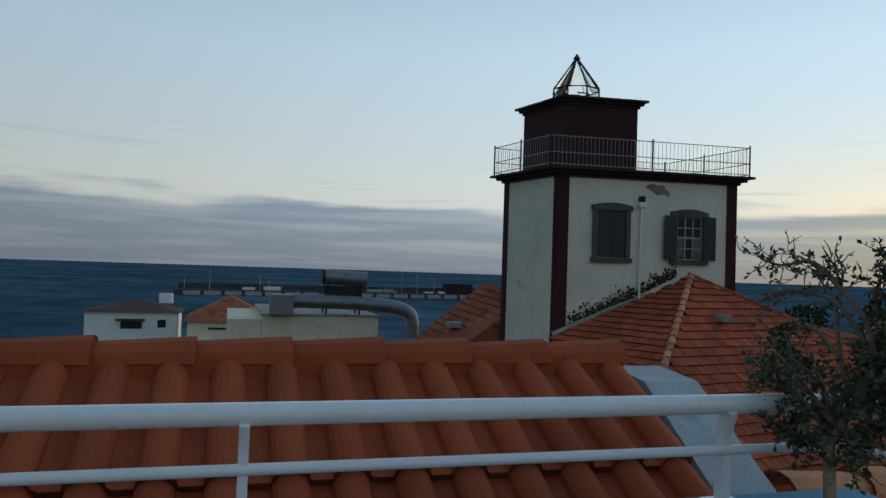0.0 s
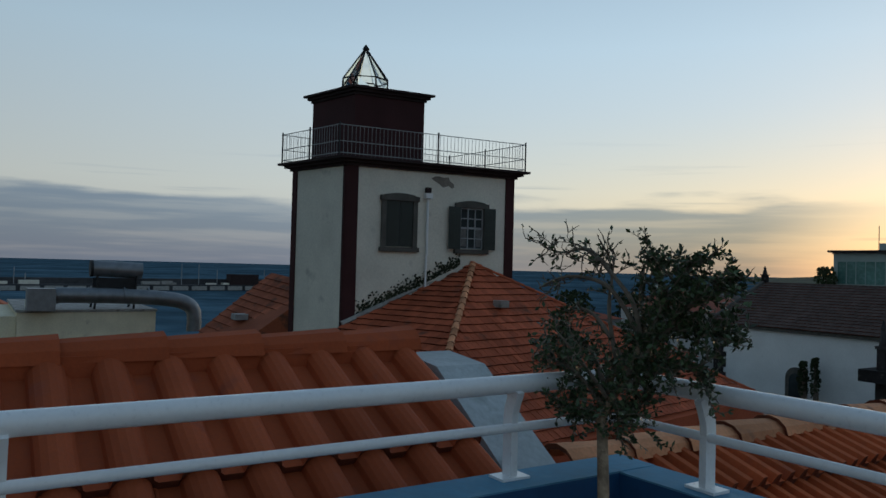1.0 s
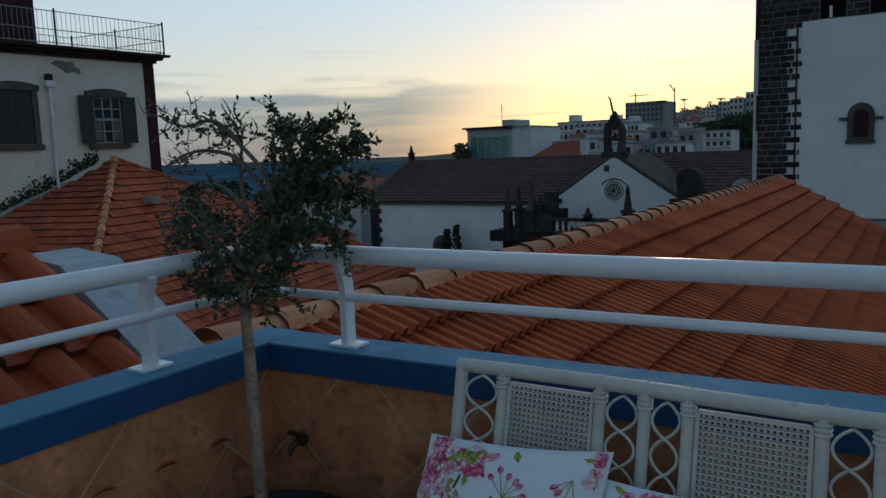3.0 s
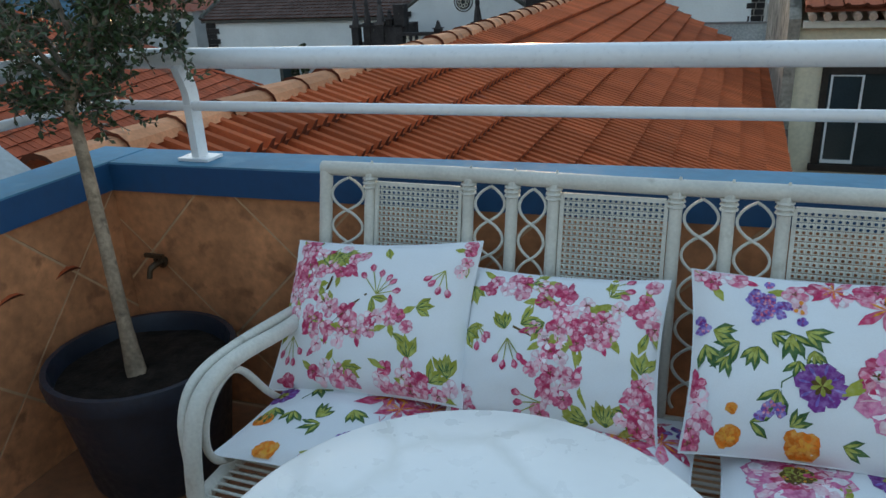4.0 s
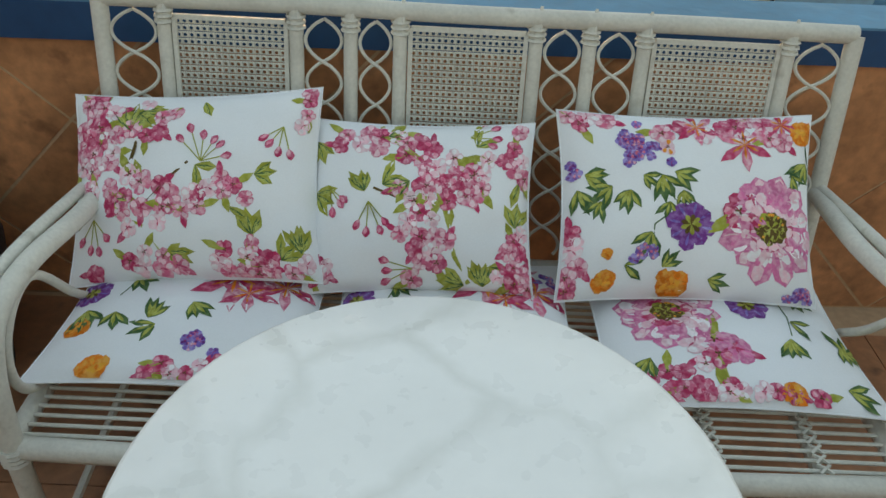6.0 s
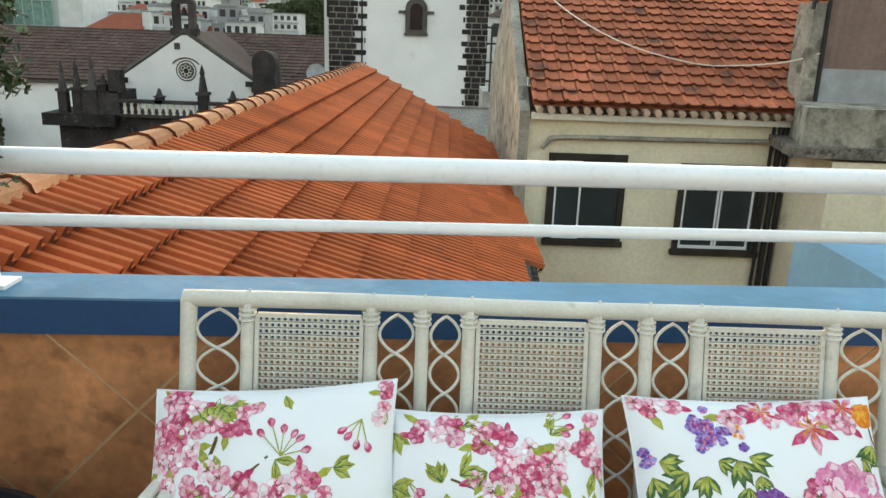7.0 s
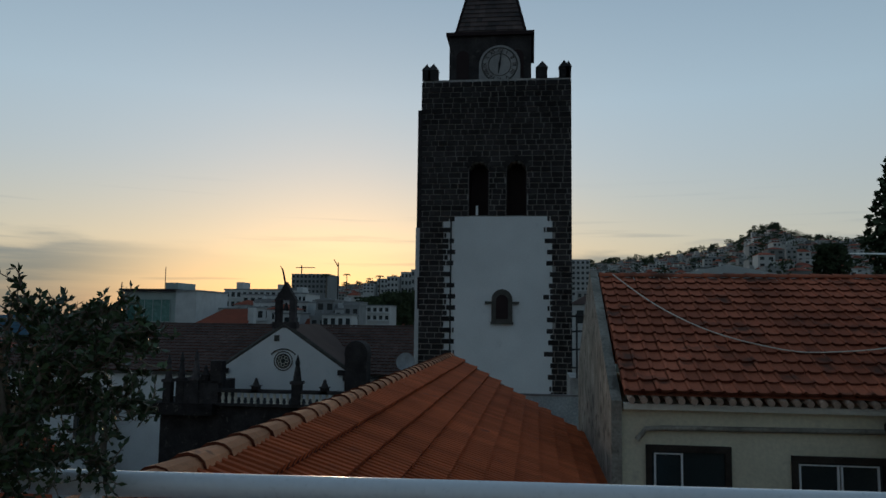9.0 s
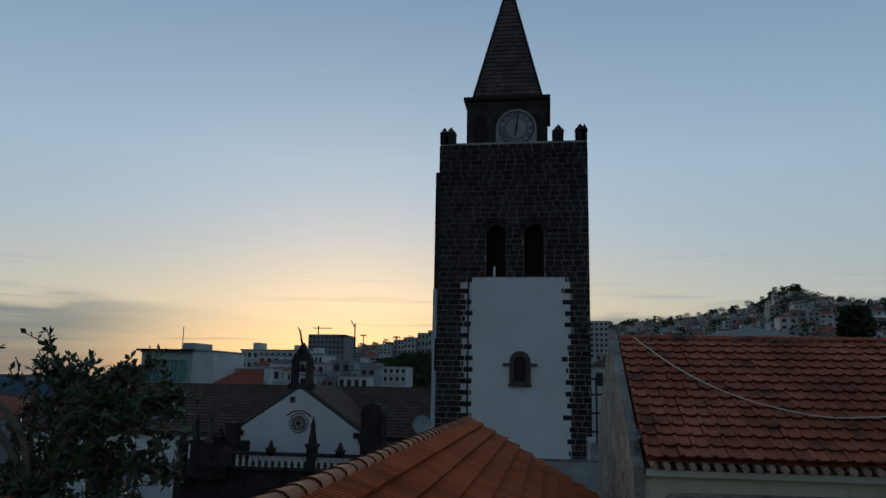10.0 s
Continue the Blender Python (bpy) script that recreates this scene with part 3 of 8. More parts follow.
def face_frame(p, q):
    """Matrix with x along a wall from p to q, y out of the wall towards the viewer's side, z up."""
    d = (Vector(q) - Vector(p)).normalized()
    out = Vector((d.y, -d.x))
    return Matrix(((d.x, out.x, 0, p[0]), (d.y, out.y, 0, p[1]), (0, 0, 1, 0), (0, 0, 0, 1)))


CURTAIN = mat("dim_net_curtain", (0.16, 0.16, 0.155), 0.9, var=0.25, scale=6, fine=40)


def sash_window(parent, m, x, z, w, h, shut, open_leaves, trim, arch=0.1):
    """A window on a wall frame m: stone surround with a curved head, shutters or a barred sash."""
    win = solid("window", (x, 0.0, z), (x + w, 0.03, z + h), DARK_PANE, parent, m=m)
    t = 0.16
    for xa in (x - t, x + w):
        solid("jamb", (xa, 0, z - 0.02), (xa + t, 0.10, z + h), trim, win, m=m)
    bm = bmesh.new()
    box(bm, (x - t - 0.06, 0, z - 0.17), (x + w + t + 0.06, 0.14, z - 0.022), m)
    part("sill", bm, trim, win)
    bm = bmesh.new()
    n = 10
    for k in range(n):
        a, b = -1 + 2 * k / n, -1 + 2 * (k + 1) / n
        xa, xb = x + w / 2 + a * (w / 2 + t + 0.05), x + w / 2 + b * (w / 2 + t + 0.05)
        ta, tb = z + h + 0.16 + arch * math.cos(a * 1.5), z + h + 0.16 + arch * math.cos(b * 1.5)
        if k == 0 or k == n - 1:
            ta = tb = z + h + 0.17
        vs = [bm.verts.new(m @ Vector(c)) for c in ((xa, 0, z + h), (xb, 0, z + h), (xb, 0, tb), (xa, 0, ta), (xa, 0.14, z + h), (xb, 0.14, z + h), (xb, 0.14, tb), (xa, 0.14, ta))]
        for f in ((4, 5, 6, 7), (0, 4, 7, 3), (1, 2, 6, 5), (3, 7, 6, 2), (0, 1, 5, 4)):
            bm.faces.new([vs[i] for i in f])
    part("head", bm, trim, win)
    if shut:
        for k in range(2):
            x0 = x + k * w / 2 + 0.02
            leaf = solid("shutter", (x0, 0.03, z + 0.01), (x0 + w / 2 - 0.04, 0.055, z + h - 0.01), DARK_GREEN, parent, m=m)
            bm = bmesh.new()
            s = 0
            while s < h - 0.16:
                box(bm, (x0 + 0.05, 0.05, z + 0.08 + s), (x0 + w / 2 - 0.09, 0.075, z + 0.115 + s), m)
                s += 0.075
            part("louvres", bm, DARK_GREEN, leaf)
    else:
        bm = bmesh.new()
        for k in range(4):
            xx = x + (w - 0.04) * k / 3
            box(bm, (xx, 0.03, z), (xx + 0.04, 0.06, z + h), m)
        for k in range(5):
            zz = z + (h - 0.04) * k / 4
            box(bm, (x, 0.03, zz), (x + w, 0.062, zz + (0.07 if k == 2 else 0.035)), m)
        part("glazing_grid", bm, PALE_IRON, win)
        for x0 in (x + 0.06, x + w - 0.26):
            solid("curtain", (x0, 0.031, z + 0.08), (x0 + 0.20, 0.036, z + h * 0.5), CURTAIN, win, m=m)
    if open_leaves:
        for side in (0, 1):
            x0 = x - 0.48 if side == 0 else x + w + 0.02
            leaf = solid("shutter", (x0, 0.11, z - 0.02), (x0 + 0.46, 0.15, z + h + 0.02), DARK_GREEN, parent, m=m)
            bm = bmesh.new()
            s = 0
            while s < h - 0.2:
                box(bm, (x0 + 0.07, 0.15, z + 0.06 + s), (x0 + 0.40, 0.165, z + 0.095 + s), m)
                s += 0.075
            part("louvres", bm, DARK_GREEN, leaf)


def lookout_tower():
    F, R, L = (-22.10, 10.23), (-21.44, 16.66), (-25.10, 9.56)
    K = (-25.5, 16.2)
    foot = [F, R, K, L]
    tw = thing("lookout_tower", "white square lookout tower with maroon corners and roof terrace", "tower", (-23.0, 13.0, -14.0))
    bm = bmesh.new()
    prism(bm, foot, -14, 4.93)
    part("wall", bm, PLASTER_OLD, tw)
    mf, ml, mr = face_frame(F, R), face_frame(L, F), face_frame(R, K)
    wf = (Vector(R) - Vector(F)).length
    wl = (Vector(F) - Vector(L)).length
    for m, x0, x1 in ((mf, -0.02, 0.42), (mf, wf - 0.34, wf + 0.02), (ml, 0.0, 0.26), (ml, wl - 0.10, wl + 0.02), (mr, 0.0, 0.3)):
        solid("corner_pilaster", (x0, -0.1, -14), (x1, 0.05, 4.93), MAROON, tw, m=m)
    bm = bmesh.new()
    mould(bm, foot, 4.91, 0.10, 0.10)
    part("lower_moulding", bm, TRIM_AND_SHADE, tw)
    bm = bmesh.new()
    mould(bm, foot, 5.01, 0.10, 0.24)
    part("cornice", bm, TRIM_AND_SHADE, tw)
    bm = bmesh.new()
    mould(bm, foot, 5.11, 0.08, 0.40)
    part("cornice_slab", bm, TRIM_AND_SHADE, tw)
    # upper block with its own cornice
    d = (Vector(R) - Vector(F)).normalized()
    e = Vector((-d.y, d.x))
    e = (Vector(L) - Vector(F)).normalized()
    o = Vector((-22.87, 10.85))
    up = [o, o + d * 2.62, o + d * 2.62 + e * 2.50, o + e * 2.50]
    up = [tuple(p) for p in up]
    bm = bmesh.new()
    prism(bm, up, 5.18, 7.52)
    part("upper_block", bm, MAROON, tw)
    bm = bmesh.new()
    mould(bm, up, 7.50, 0.10, 0.05)
    mould(bm, up, 7.60, 0.10, 0.14)
    mould(bm, up, 7.70, 0.08, 0.24)
    part("upper_cornice", bm, TRIM_AND_SHADE, tw)
    # glazed lantern
    c = (Vector(up[0]) + Vector(up[2])) / 2 + d * -0.15
    lan = thing("roof_lantern", "small glazed iron lantern with a pointed top", "lantern", (c.x, c.y, 7.78))
    ring = [Vector((c.x + 0.86 * math.cos(k * math.pi / 4), c.y + 0.86 * math.sin(k * math.pi / 4), 0)) for k in range(8)]
    for k in range(8):
        bm = bmesh.new()
        p = ring[k]
        tube(bm, [p + Vector((0, 0, 7.78)), p + Vector((0, 0, 8.28)), (c.x, c.y, 9.50)], 0.03, 5)
        part("rib", bm, IRON, lan)
        q = ring[(k + 1) % 8]
        bm = bmesh.new()
        bm.faces.new([bm.verts.new(v) for v in (p + Vector((0, 0, 7.78)), q + Vector((0, 0, 7.78)), q + Vector((0, 0, 8.28)), (c.x, c.y, 9.48), p + Vector((0, 0, 8.28)))])
        part("pane", bm, GLASS, lan).visible_shadow = False
    for z in (7.82, 8.28):
        bm = bmesh.new()
        tube(bm, [p + Vector((0, 0, z)) for p in ring], 0.03, 5, closed=True)
        part("ring", bm, IRON, lan)
    bm = bmesh.new()
    lathe(bm, [(0.10, 0), (0.13, 0.06), (0.02, 0.22)], (c.x, c.y, 9.40), 10)
    part("finial", bm, IRON, lan)
    # iron balustrade round the roof terrace
    rail = thing("roof_railing", "thin wrought iron railing round the tower terrace", "railing", (-23, 13, 5.19))
    mid = (Vector(F) + Vector(K)) / 2
    cs = [Vector(p) + (Vector(p) - mid).normalized() * 0.42 for p in foot]
    for a, b in zip(cs, cs[1:] + cs[:1]):
        run = (b - a)
        bm = bmesh.new()
        for z in (5.28, 5.66, 6.20):
            tube(bm, [(a.x, a.y, z), (b.x, b.y, z)], 0.016, 4)
        part("rail", bm, PALE_IRON, rail)
        n = int(run.length / 0.14)
        bm = bmesh.new()
        for k in range(n + 1):
            p = a + run * k / n
            tube(bm, [(p.x, p.y, 5.19), (p.x, p.y, 6.20)], 0.007, 4)
        part("bar_infill", bm, PALE_IRON, rail, kind="stuff")
        for k in (0, 0.5):
            p = a + run * k
            bm = bmesh.new()
            tube(bm, [(p.x, p.y, 5.19), (p.x, p.y, 6.28)], 0.03, 5)
            part("post", bm, IRON, rail)
    # windows, wall lamp, pipe and the bare patch
    sash_window(tw, mf, 1.43, 2.28, 1.00, 1.56, True, False, STONE_TRIM)
    sash_window(tw, mf, 4.26, 2.29, 0.92, 1.45, False, True, STONE_TRIM)
    bm = bmesh.new()
    tube(bm, [mf @ Vector(p) for p in ((2.94, 0.09, 0.9), (2.94, 0.09, 2.0), (2.96, 0.09, 2.0), (2.96, 0.09, 3.95), (2.96, 0.06, 4.02))], 0.045, 8)
    pipe = part("drain_pipe", bm, PVC, tw, smooth=True)
    solid("hopper", (2.84, 0.0, 3.98), (3.10, 0.2, 4.16), PVC, pipe, m=mf)
    solid("lamp_box", (2.88, 0.0, 4.18), (3.06, 0.16, 4.36), TRIM_AND_SHADE, tw, m=mf)
    bm = bmesh.new()
    rng = random.Random(4)
    pts = []
    for k in range(15):
        a = 2 * math.pi * k / 15
        pts.append((3.62 + 0.52 * math.cos(a) * rng.uniform(0.6, 1.1), 4.62 + 0.20 * math.sin(a) * rng.uniform(0.5, 1.2) - 0.12 * math.cos(a)))
    top = [bm.verts.new(mf @ Vector((p[0], 0.004, p[1]))) for p in pts]
    bm.faces.new(top)
    part("bare_patch", bm, PLASTER_BARE, tw)
    # mould creeping up where the roof meets the wall
    bm = bmesh.new()
    for k in range(900):
        u = rng.uniform(0.45, 4.3)
        base = -0.15 + 1.75 * max(0, (u - 0.4)) / 3.7
        s = rng.uniform(0.012, 0.045)
        z = base + abs(rng.gauss(0, 0.20))
        bmesh.ops.create_icosphere(bm, subdivisions=1, radius=s, matrix=mf @ Matrix.Translation((u, 0.02, z)) @ Matrix.Diagonal((1.2, 0.2, 1.0, 1)))
    part("mould_growth", bm, MOSS, tw, kind="stuff")

    # hipped roof in front of the tower
    roof = thing("hipped_roof", "weathered red tiled hipped roof against the lookout tower", "roof", (-18, 14, -14.0))
    A = Vector((-21.57, 15.04, 1.76))        # top, at the tower wall
    fl = Vector((-22.0, 10.15, -0.40))     # left foot, at the tower corner
    P = Vector((-13.46, 8.0, -2.92))        # foot of the hip
    Q = Vector((-16.8, 25.1, -2.9))        # far foot
    S = Vector((-24.5, 24.0, -2.6))        # back of the far slope
    bm = bmesh.new()
    v = [bm.verts.new(p) for p in (A, fl, P, Q, S)]
    lo = [bm.verts.new((p.x, p.y, -14)) for p in (fl, P, Q, S)]
    bm.faces.new((v[0], v[1], v[2]))
    bm.faces.new((v[0], v[2], v[3]))
    bm.faces.new((v[0], v[3], v[4]))
    for a, b, c2, d2 in ((v[1], lo[0], lo[1], v[2]), (v[2], lo[1], lo[2], v[3]), (v[3], lo[2], lo[3], v[4])):
        bm.faces.new((a, b, c2, d2))
    for q in v:
        q.co.z -= 0.04
    part("deck", bm, TERRACOTTA_OLD, roof)

    def facet(a, b, c2, extra=None, limit=150):
        """Tile a planar facet: rows run level; a is the top, b and c2 the feet."""
        nrm = (b - a).cross(c2 - a).normalized()
        if nrm.z < 0:
            nrm = -nrm
        level = Vector((0, 0, 1)).cross(nrm).normalized()
        dn = level.cross(nrm)
        if dn.z > 0:
            dn = -dn
        poly = [a, b, c2] + ([extra] if extra is not None else [])
        us = [(p - a).dot(level) for p in poly]
        vs = [(p - a).dot(dn) for p in poly]
        u0, u1, v1 = min(us), max(us), max(vs)

        def inside(u, w2):
            u += u0
            k = len(poly)
            sign = 0
            for i in range(k):
                x1, y1, x2, y2 = us[i], vs[i], us[(i + 1) % k], vs[(i + 1) % k]
                cr = (x2 - x1) * (w2 - y1) - (y2 - y1) * (u - x1)
                if abs(cr) < 1e-6:
                    continue
                if sign == 0:
                    sign = 1 if cr > 0 else -1
                elif (cr > 0) != (sign > 0):
                    return False
            return True

        tile_field(roof, "flat", a + level * u0, level, dn, int((u1 - u0) / 0.25) + 1, int(v1 / 0.36) + 1, 0.25, 0.36, 0.045, TERRACOTTA_OLD, inside, limit, 0.012, near=(-14, 15, -1))

    facet(A, fl, P)
    facet(A, P, Q)
    ridge_tiles(roof, P, A, 0.42, 0.12, TERRACOTTA_RIDGE, 0.8)
    ridge_tiles(roof, Q, A, 0.42, 0.12, TERRACOTTA_OLD, 0.8)
    bm = bmesh.new()
    tube(bm, [A + Vector((-0.2, 0, 0.05)), fl + Vector((-0.05, 0.05, 0.08))], 0.10, 6)
    part("wall_flashing", bm, CONCRETE, roof)
    solid("roof_vent", (-19.46, 14.42, 0.36), (-19.06, 14.78, 0.58), CONCRETE, roof)


lookout_tower()


# ---- cream house with the worn tile roof ----
def cream_house():
    h = thing("cream_house", "cream plastered house with a worn red tile roof", "house", (3.3, 14.0, -14.0))
    x0, x1, yf, yr = 1.22, 9.5, 12.1, 16.0
    ez, rz = 0.60, 2.56
    solid("wall", (x0 - 0.02, yf, -14.0), (x1, 19.9, 0.34), PLASTER_YELLOW, h)
    # gable wall rising above the roof
    bm = bmesh.new()
    prism(bm, [(0, -14), (8.0, -14), (8.0, 0.55), (4.1, 2.72), (0.0, 0.45)], 0, 0.16, Matrix(((0, 0, -1, x0 - 0.024), (1, 0, 0, yf - 0.1), (0, 1, 0, 0), (0, 0, 0, 1))))
    part("gable_wall", bm, GABLE, h)
    a, e = Vector((x0, yr, rz)), Vector((x0, yf - 0.22, ez))
    bm = bmesh.new()
    vs = [bm.verts.new(p) for p in (a, (x1, yr, rz), (x1, e.y, ez), e, (x0, 19.9, ez), (x1, 19.9, ez))]
    bm.faces.new((vs[0], vs[3], vs[2], vs[1]))
    bm.faces.new((vs[0], vs[1], vs[5], vs[4]))
    for v in vs:
        v.co.z -= 0.05
    part("deck", bm, TERRACOTTA_WORN, h)
    dn = (e - a)
    ln = dn.length
    w = 0.235
    nv = 14
    tile_field(h, "rolled", a, (1, 0, 0), dn.normalized(), int((x1 - a.x) / w), nv, w, ln / nv, 0.045, TERRACOTTA_WORN, limit=300, jitter=0.010, near=(3, 12, 0))
    ridge_tiles(h, a + Vector((0, 0, 0.02)), (x1, yr, rz + 0.02), 0.42, 0.12, TERRACOTTA_WORN, 0.7)
    # row of plastered barrel ends under the eave
    k = 0
    while x0 + 0.10 + k * 0.184 < 5.3:
        bm = bmesh.new()
        x = x0 + 0.10 + k * 0.184
        tube(bm, [(x, yf - 0.30, ez - 0.12), (x, yf + 0.1, ez - 0.05)], 0.054, 8)
        part("eave_tile", bm, EAVE_TILE, h, smooth=True)
        k += 1
    solid("eave_board", (x0, yf - 0.16, 0.33), (x1, yf + 0.02, 0.42), PLASTER_OLD, h)
    # pipe along the wall and the stack at its end
    bm = bmesh.new()
    tube(bm, [(1.42, yf - 0.07, -0.14), (1.56, yf - 0.07, 0.03), (1.8, yf - 0.07, 0.05), (5.0, yf - 0.07, 0.08)], 0.04, 8)
    part("wall_pipe", bm, GABLE, h, smooth=True)
    for x, r in ((5.18, 0.05), (5.30, 0.04), (5.06, 0.03)):
        bm = bmesh.new()
        tube(bm, [(x, yf - 0.09, 0.35), (x, yf - 0.09, -8)], r, 8)
        part("downpipe", bm, IRON, h, smooth=True)
    # two windows with dark stone frames and white sashes
    for k, (xa, xb, za, zb) in enumerate(((1.58, 2.80, -1.64, -0.24), (3.71, 5.06, -1.74, -0.34))):
        win = solid("window", (xa, yf - 0.004, za), (xb, yf + 0.02, zb), DARK_PANE, h)
        for n2, p, q in (("jamb", (xa - 0.02, yf - 0.05, za), (xa + 0.07, yf + 0.02, zb)), ("jamb", (xb - 0.07, yf - 0.05, za), (xb + 0.02, yf + 0.02, zb)),
                         ("lintel", (xa - 0.02, yf - 0.052, zb - 0.07), (xb + 0.02, yf + 0.02, zb + 0.03)), ("sill", (xa - 0.05, yf - 0.10, za - 0.09), (xb + 0.05, yf + 0.02, za))):
            solid(n2, p, q, FRAME_STONE, win)
        bm = bmesh.new()
        xs = (xa + 0.10, xa + 0.50) if k == 0 else (xa + 0.08, (xa + xb) / 2 - 0.05, (xa + xb) / 2, xb - 0.16)
        f0, f1 = za + 0.02, zb - 0.09
        for xx in xs:
            box(bm, (xx, yf - 0.03, f0), (xx + 0.03, yf, f1))
        box(bm, (xs[0], yf - 0.031, f0), (xs[-1] + 0.03, yf, f0 + 0.05))
        box(bm, (xs[0], yf - 0.031, f1 - 0.02), (xs[-1] + 0.03, yf, f1))
        part("sash", bm, PVC, win)
    # low annex on the right, its chimney block and roof posts
    ann = thing("annex", "small plastered annex with a flat concrete edge and chimney", "building", (6.5, 11.0, -14.0))
    solid("wall", (5.38, 10.7, -14.0), (9.5, 12.08, 0.0), PLASTER_YELLOW, ann)
    bm = bmesh.new()
    prism(bm, [(4.74, 10.62), (9.5, 10.62), (9.5, 12.08), (5.02, 12.08)], 0.05, 0.20)
    part("flat_edge", bm, VALLEY, ann, bevel=0.015)
    bm = bmesh.new()
    prism(bm, [(4.94, 10.78), (9.5, 10.78), (9.5, 12.0), (5.30, 12.0)], 0.20, 0.74)
    part("upstand", bm, GABLE, ann, bevel=0.02)
    solid("side_wall", (5.36, 11.98, 0.20), (5.60, 12.5, 2.2), GABLE, ann, bevel=0.02)
    # dull tinted sheets under the corrugated roof
    bm = bmesh.new()
    for k in range(24):
        xa = 5.60 + k * 0.075
        ya, yb = 12.02 + 0.02 * (k % 2), 12.02 + 0.02 * ((k + 1) % 2)
        bm.faces.new([bm.verts.new(p) for p in ((xa, ya, 1.22), (xa + 0.075, yb, 1.22), (xa + 0.075, yb, 2.34), (xa, ya, 2.34))])
    part("tinted_sheet", bm, TINTED_SHEET, ann, "dull brown-pink ribbed sheet")
    solid("sheet_panel", (5.62, 12.0, 0.72), (7.4, 12.04, 1.24), PALE_IRON, ann)
    for pts in (((5.36, 12.0, 2.1), (5.37, 12.0, 2.70)), ((5.60, 11.96, 0.70), (5.57, 11.96, 2.68)), ((5.37, 11.98, 2.2), (5.52, 11.98, 2.62))):
        bm = bmesh.new()
        tube(bm, pts, 0.035, 6)
        part("roof_post", bm, IRON, ann)
    bm = bmesh.new()
    for k in range(26):
        xa = 5.18 + k * 0.09
        za = 2.70 + 0.02 * (k % 2)
        zb = 2.70 + 0.02 * ((k + 1) % 2)
        vs = [bm.verts.new(p) for p in ((xa, 11.9, za), (xa + 0.09, 11.9, zb), (xa + 0.09, 13.6, zb + 0.16), (xa, 13.6, za + 0.16))]
        bm.faces.new(vs)
    part("corrugated_sheet", bm, PLASTER_OLD, ann)
    win = solid("glass_block_window", (5.62, 10.66, -2.1), (6.6, 10.69, -1.1), DARK_GREEN, ann)
    for i in range(5):
        for j in range(6):
            solid("glass_block", (5.64 + i * 0.19, 10.62, -2.08 + j * 0.165), (5.64 + i * 0.19 + 0.17, 10.658, -2.08 + j * 0.165 + 0.145), GLASS_BLOCK, win)
    # slack cable over the roof
    cable = thing("slack_cable", "pale slack cable hanging across the worn roof", "cable", (1.45, 15.9, 2.6))
    bm = bmesh.new()
    tube(bm, smooth_curve([(1.5, 15.9, 2.62), (2.15, 14.4, 1.95), (2.95, 13.4, 1.48), (4.0, 13.0, 1.22), (4.7, 12.8, 1.22), (5.2, 12.2, 1.32), (5.59, 11.95, 1.48)], 8), 0.011, 6)
    part("wire", bm, PLASTER_OLD, cable, smooth=True)


GABLE = mat("stained_gable_render", (0.30, 0.275, 0.23), 0.95, var=0.35, scale=1.6, fine=20, bump=0.5, stain=(0.10, 0.09, 0.075), stain_at=0.53)
FRAME_STONE = mat("dark_window_stone", (0.045, 0.036, 0.03), 0.85, var=0.3, scale=3, fine=25, bump=0.4)
EAVE_TILE = mat("weathered_eave_tile", (0.46, 0.33, 0.25), 0.9, var=0.25, scale=4, fine=30, vary=0.25, bump=0.3)
TINTED_SHEET = mat("tinted_sheet", (0.20, 0.12, 0.10), 0.5, var=0.2, scale=2, fine=20)
GLASS_BLOCK = mat("green_glass_block", (0.12, 0.17, 0.15), 0.15, var=0.25, scale=4, vary=0.2)
cream_house()


# ---- the cathedral: bell tower, nave, gabled transept, sacristy ----
def arch_pts(w, h, n=8):
    """Outline of a round-headed opening, from its middle bottom."""
    pts = [(-w / 2, 0), (w / 2, 0)]
    for k in range(n + 1):
        a = math.pi * k / n
        pts.append((w / 2 * math.cos(a), h - w / 2 + w / 2 * math.sin(a)))
    return pts


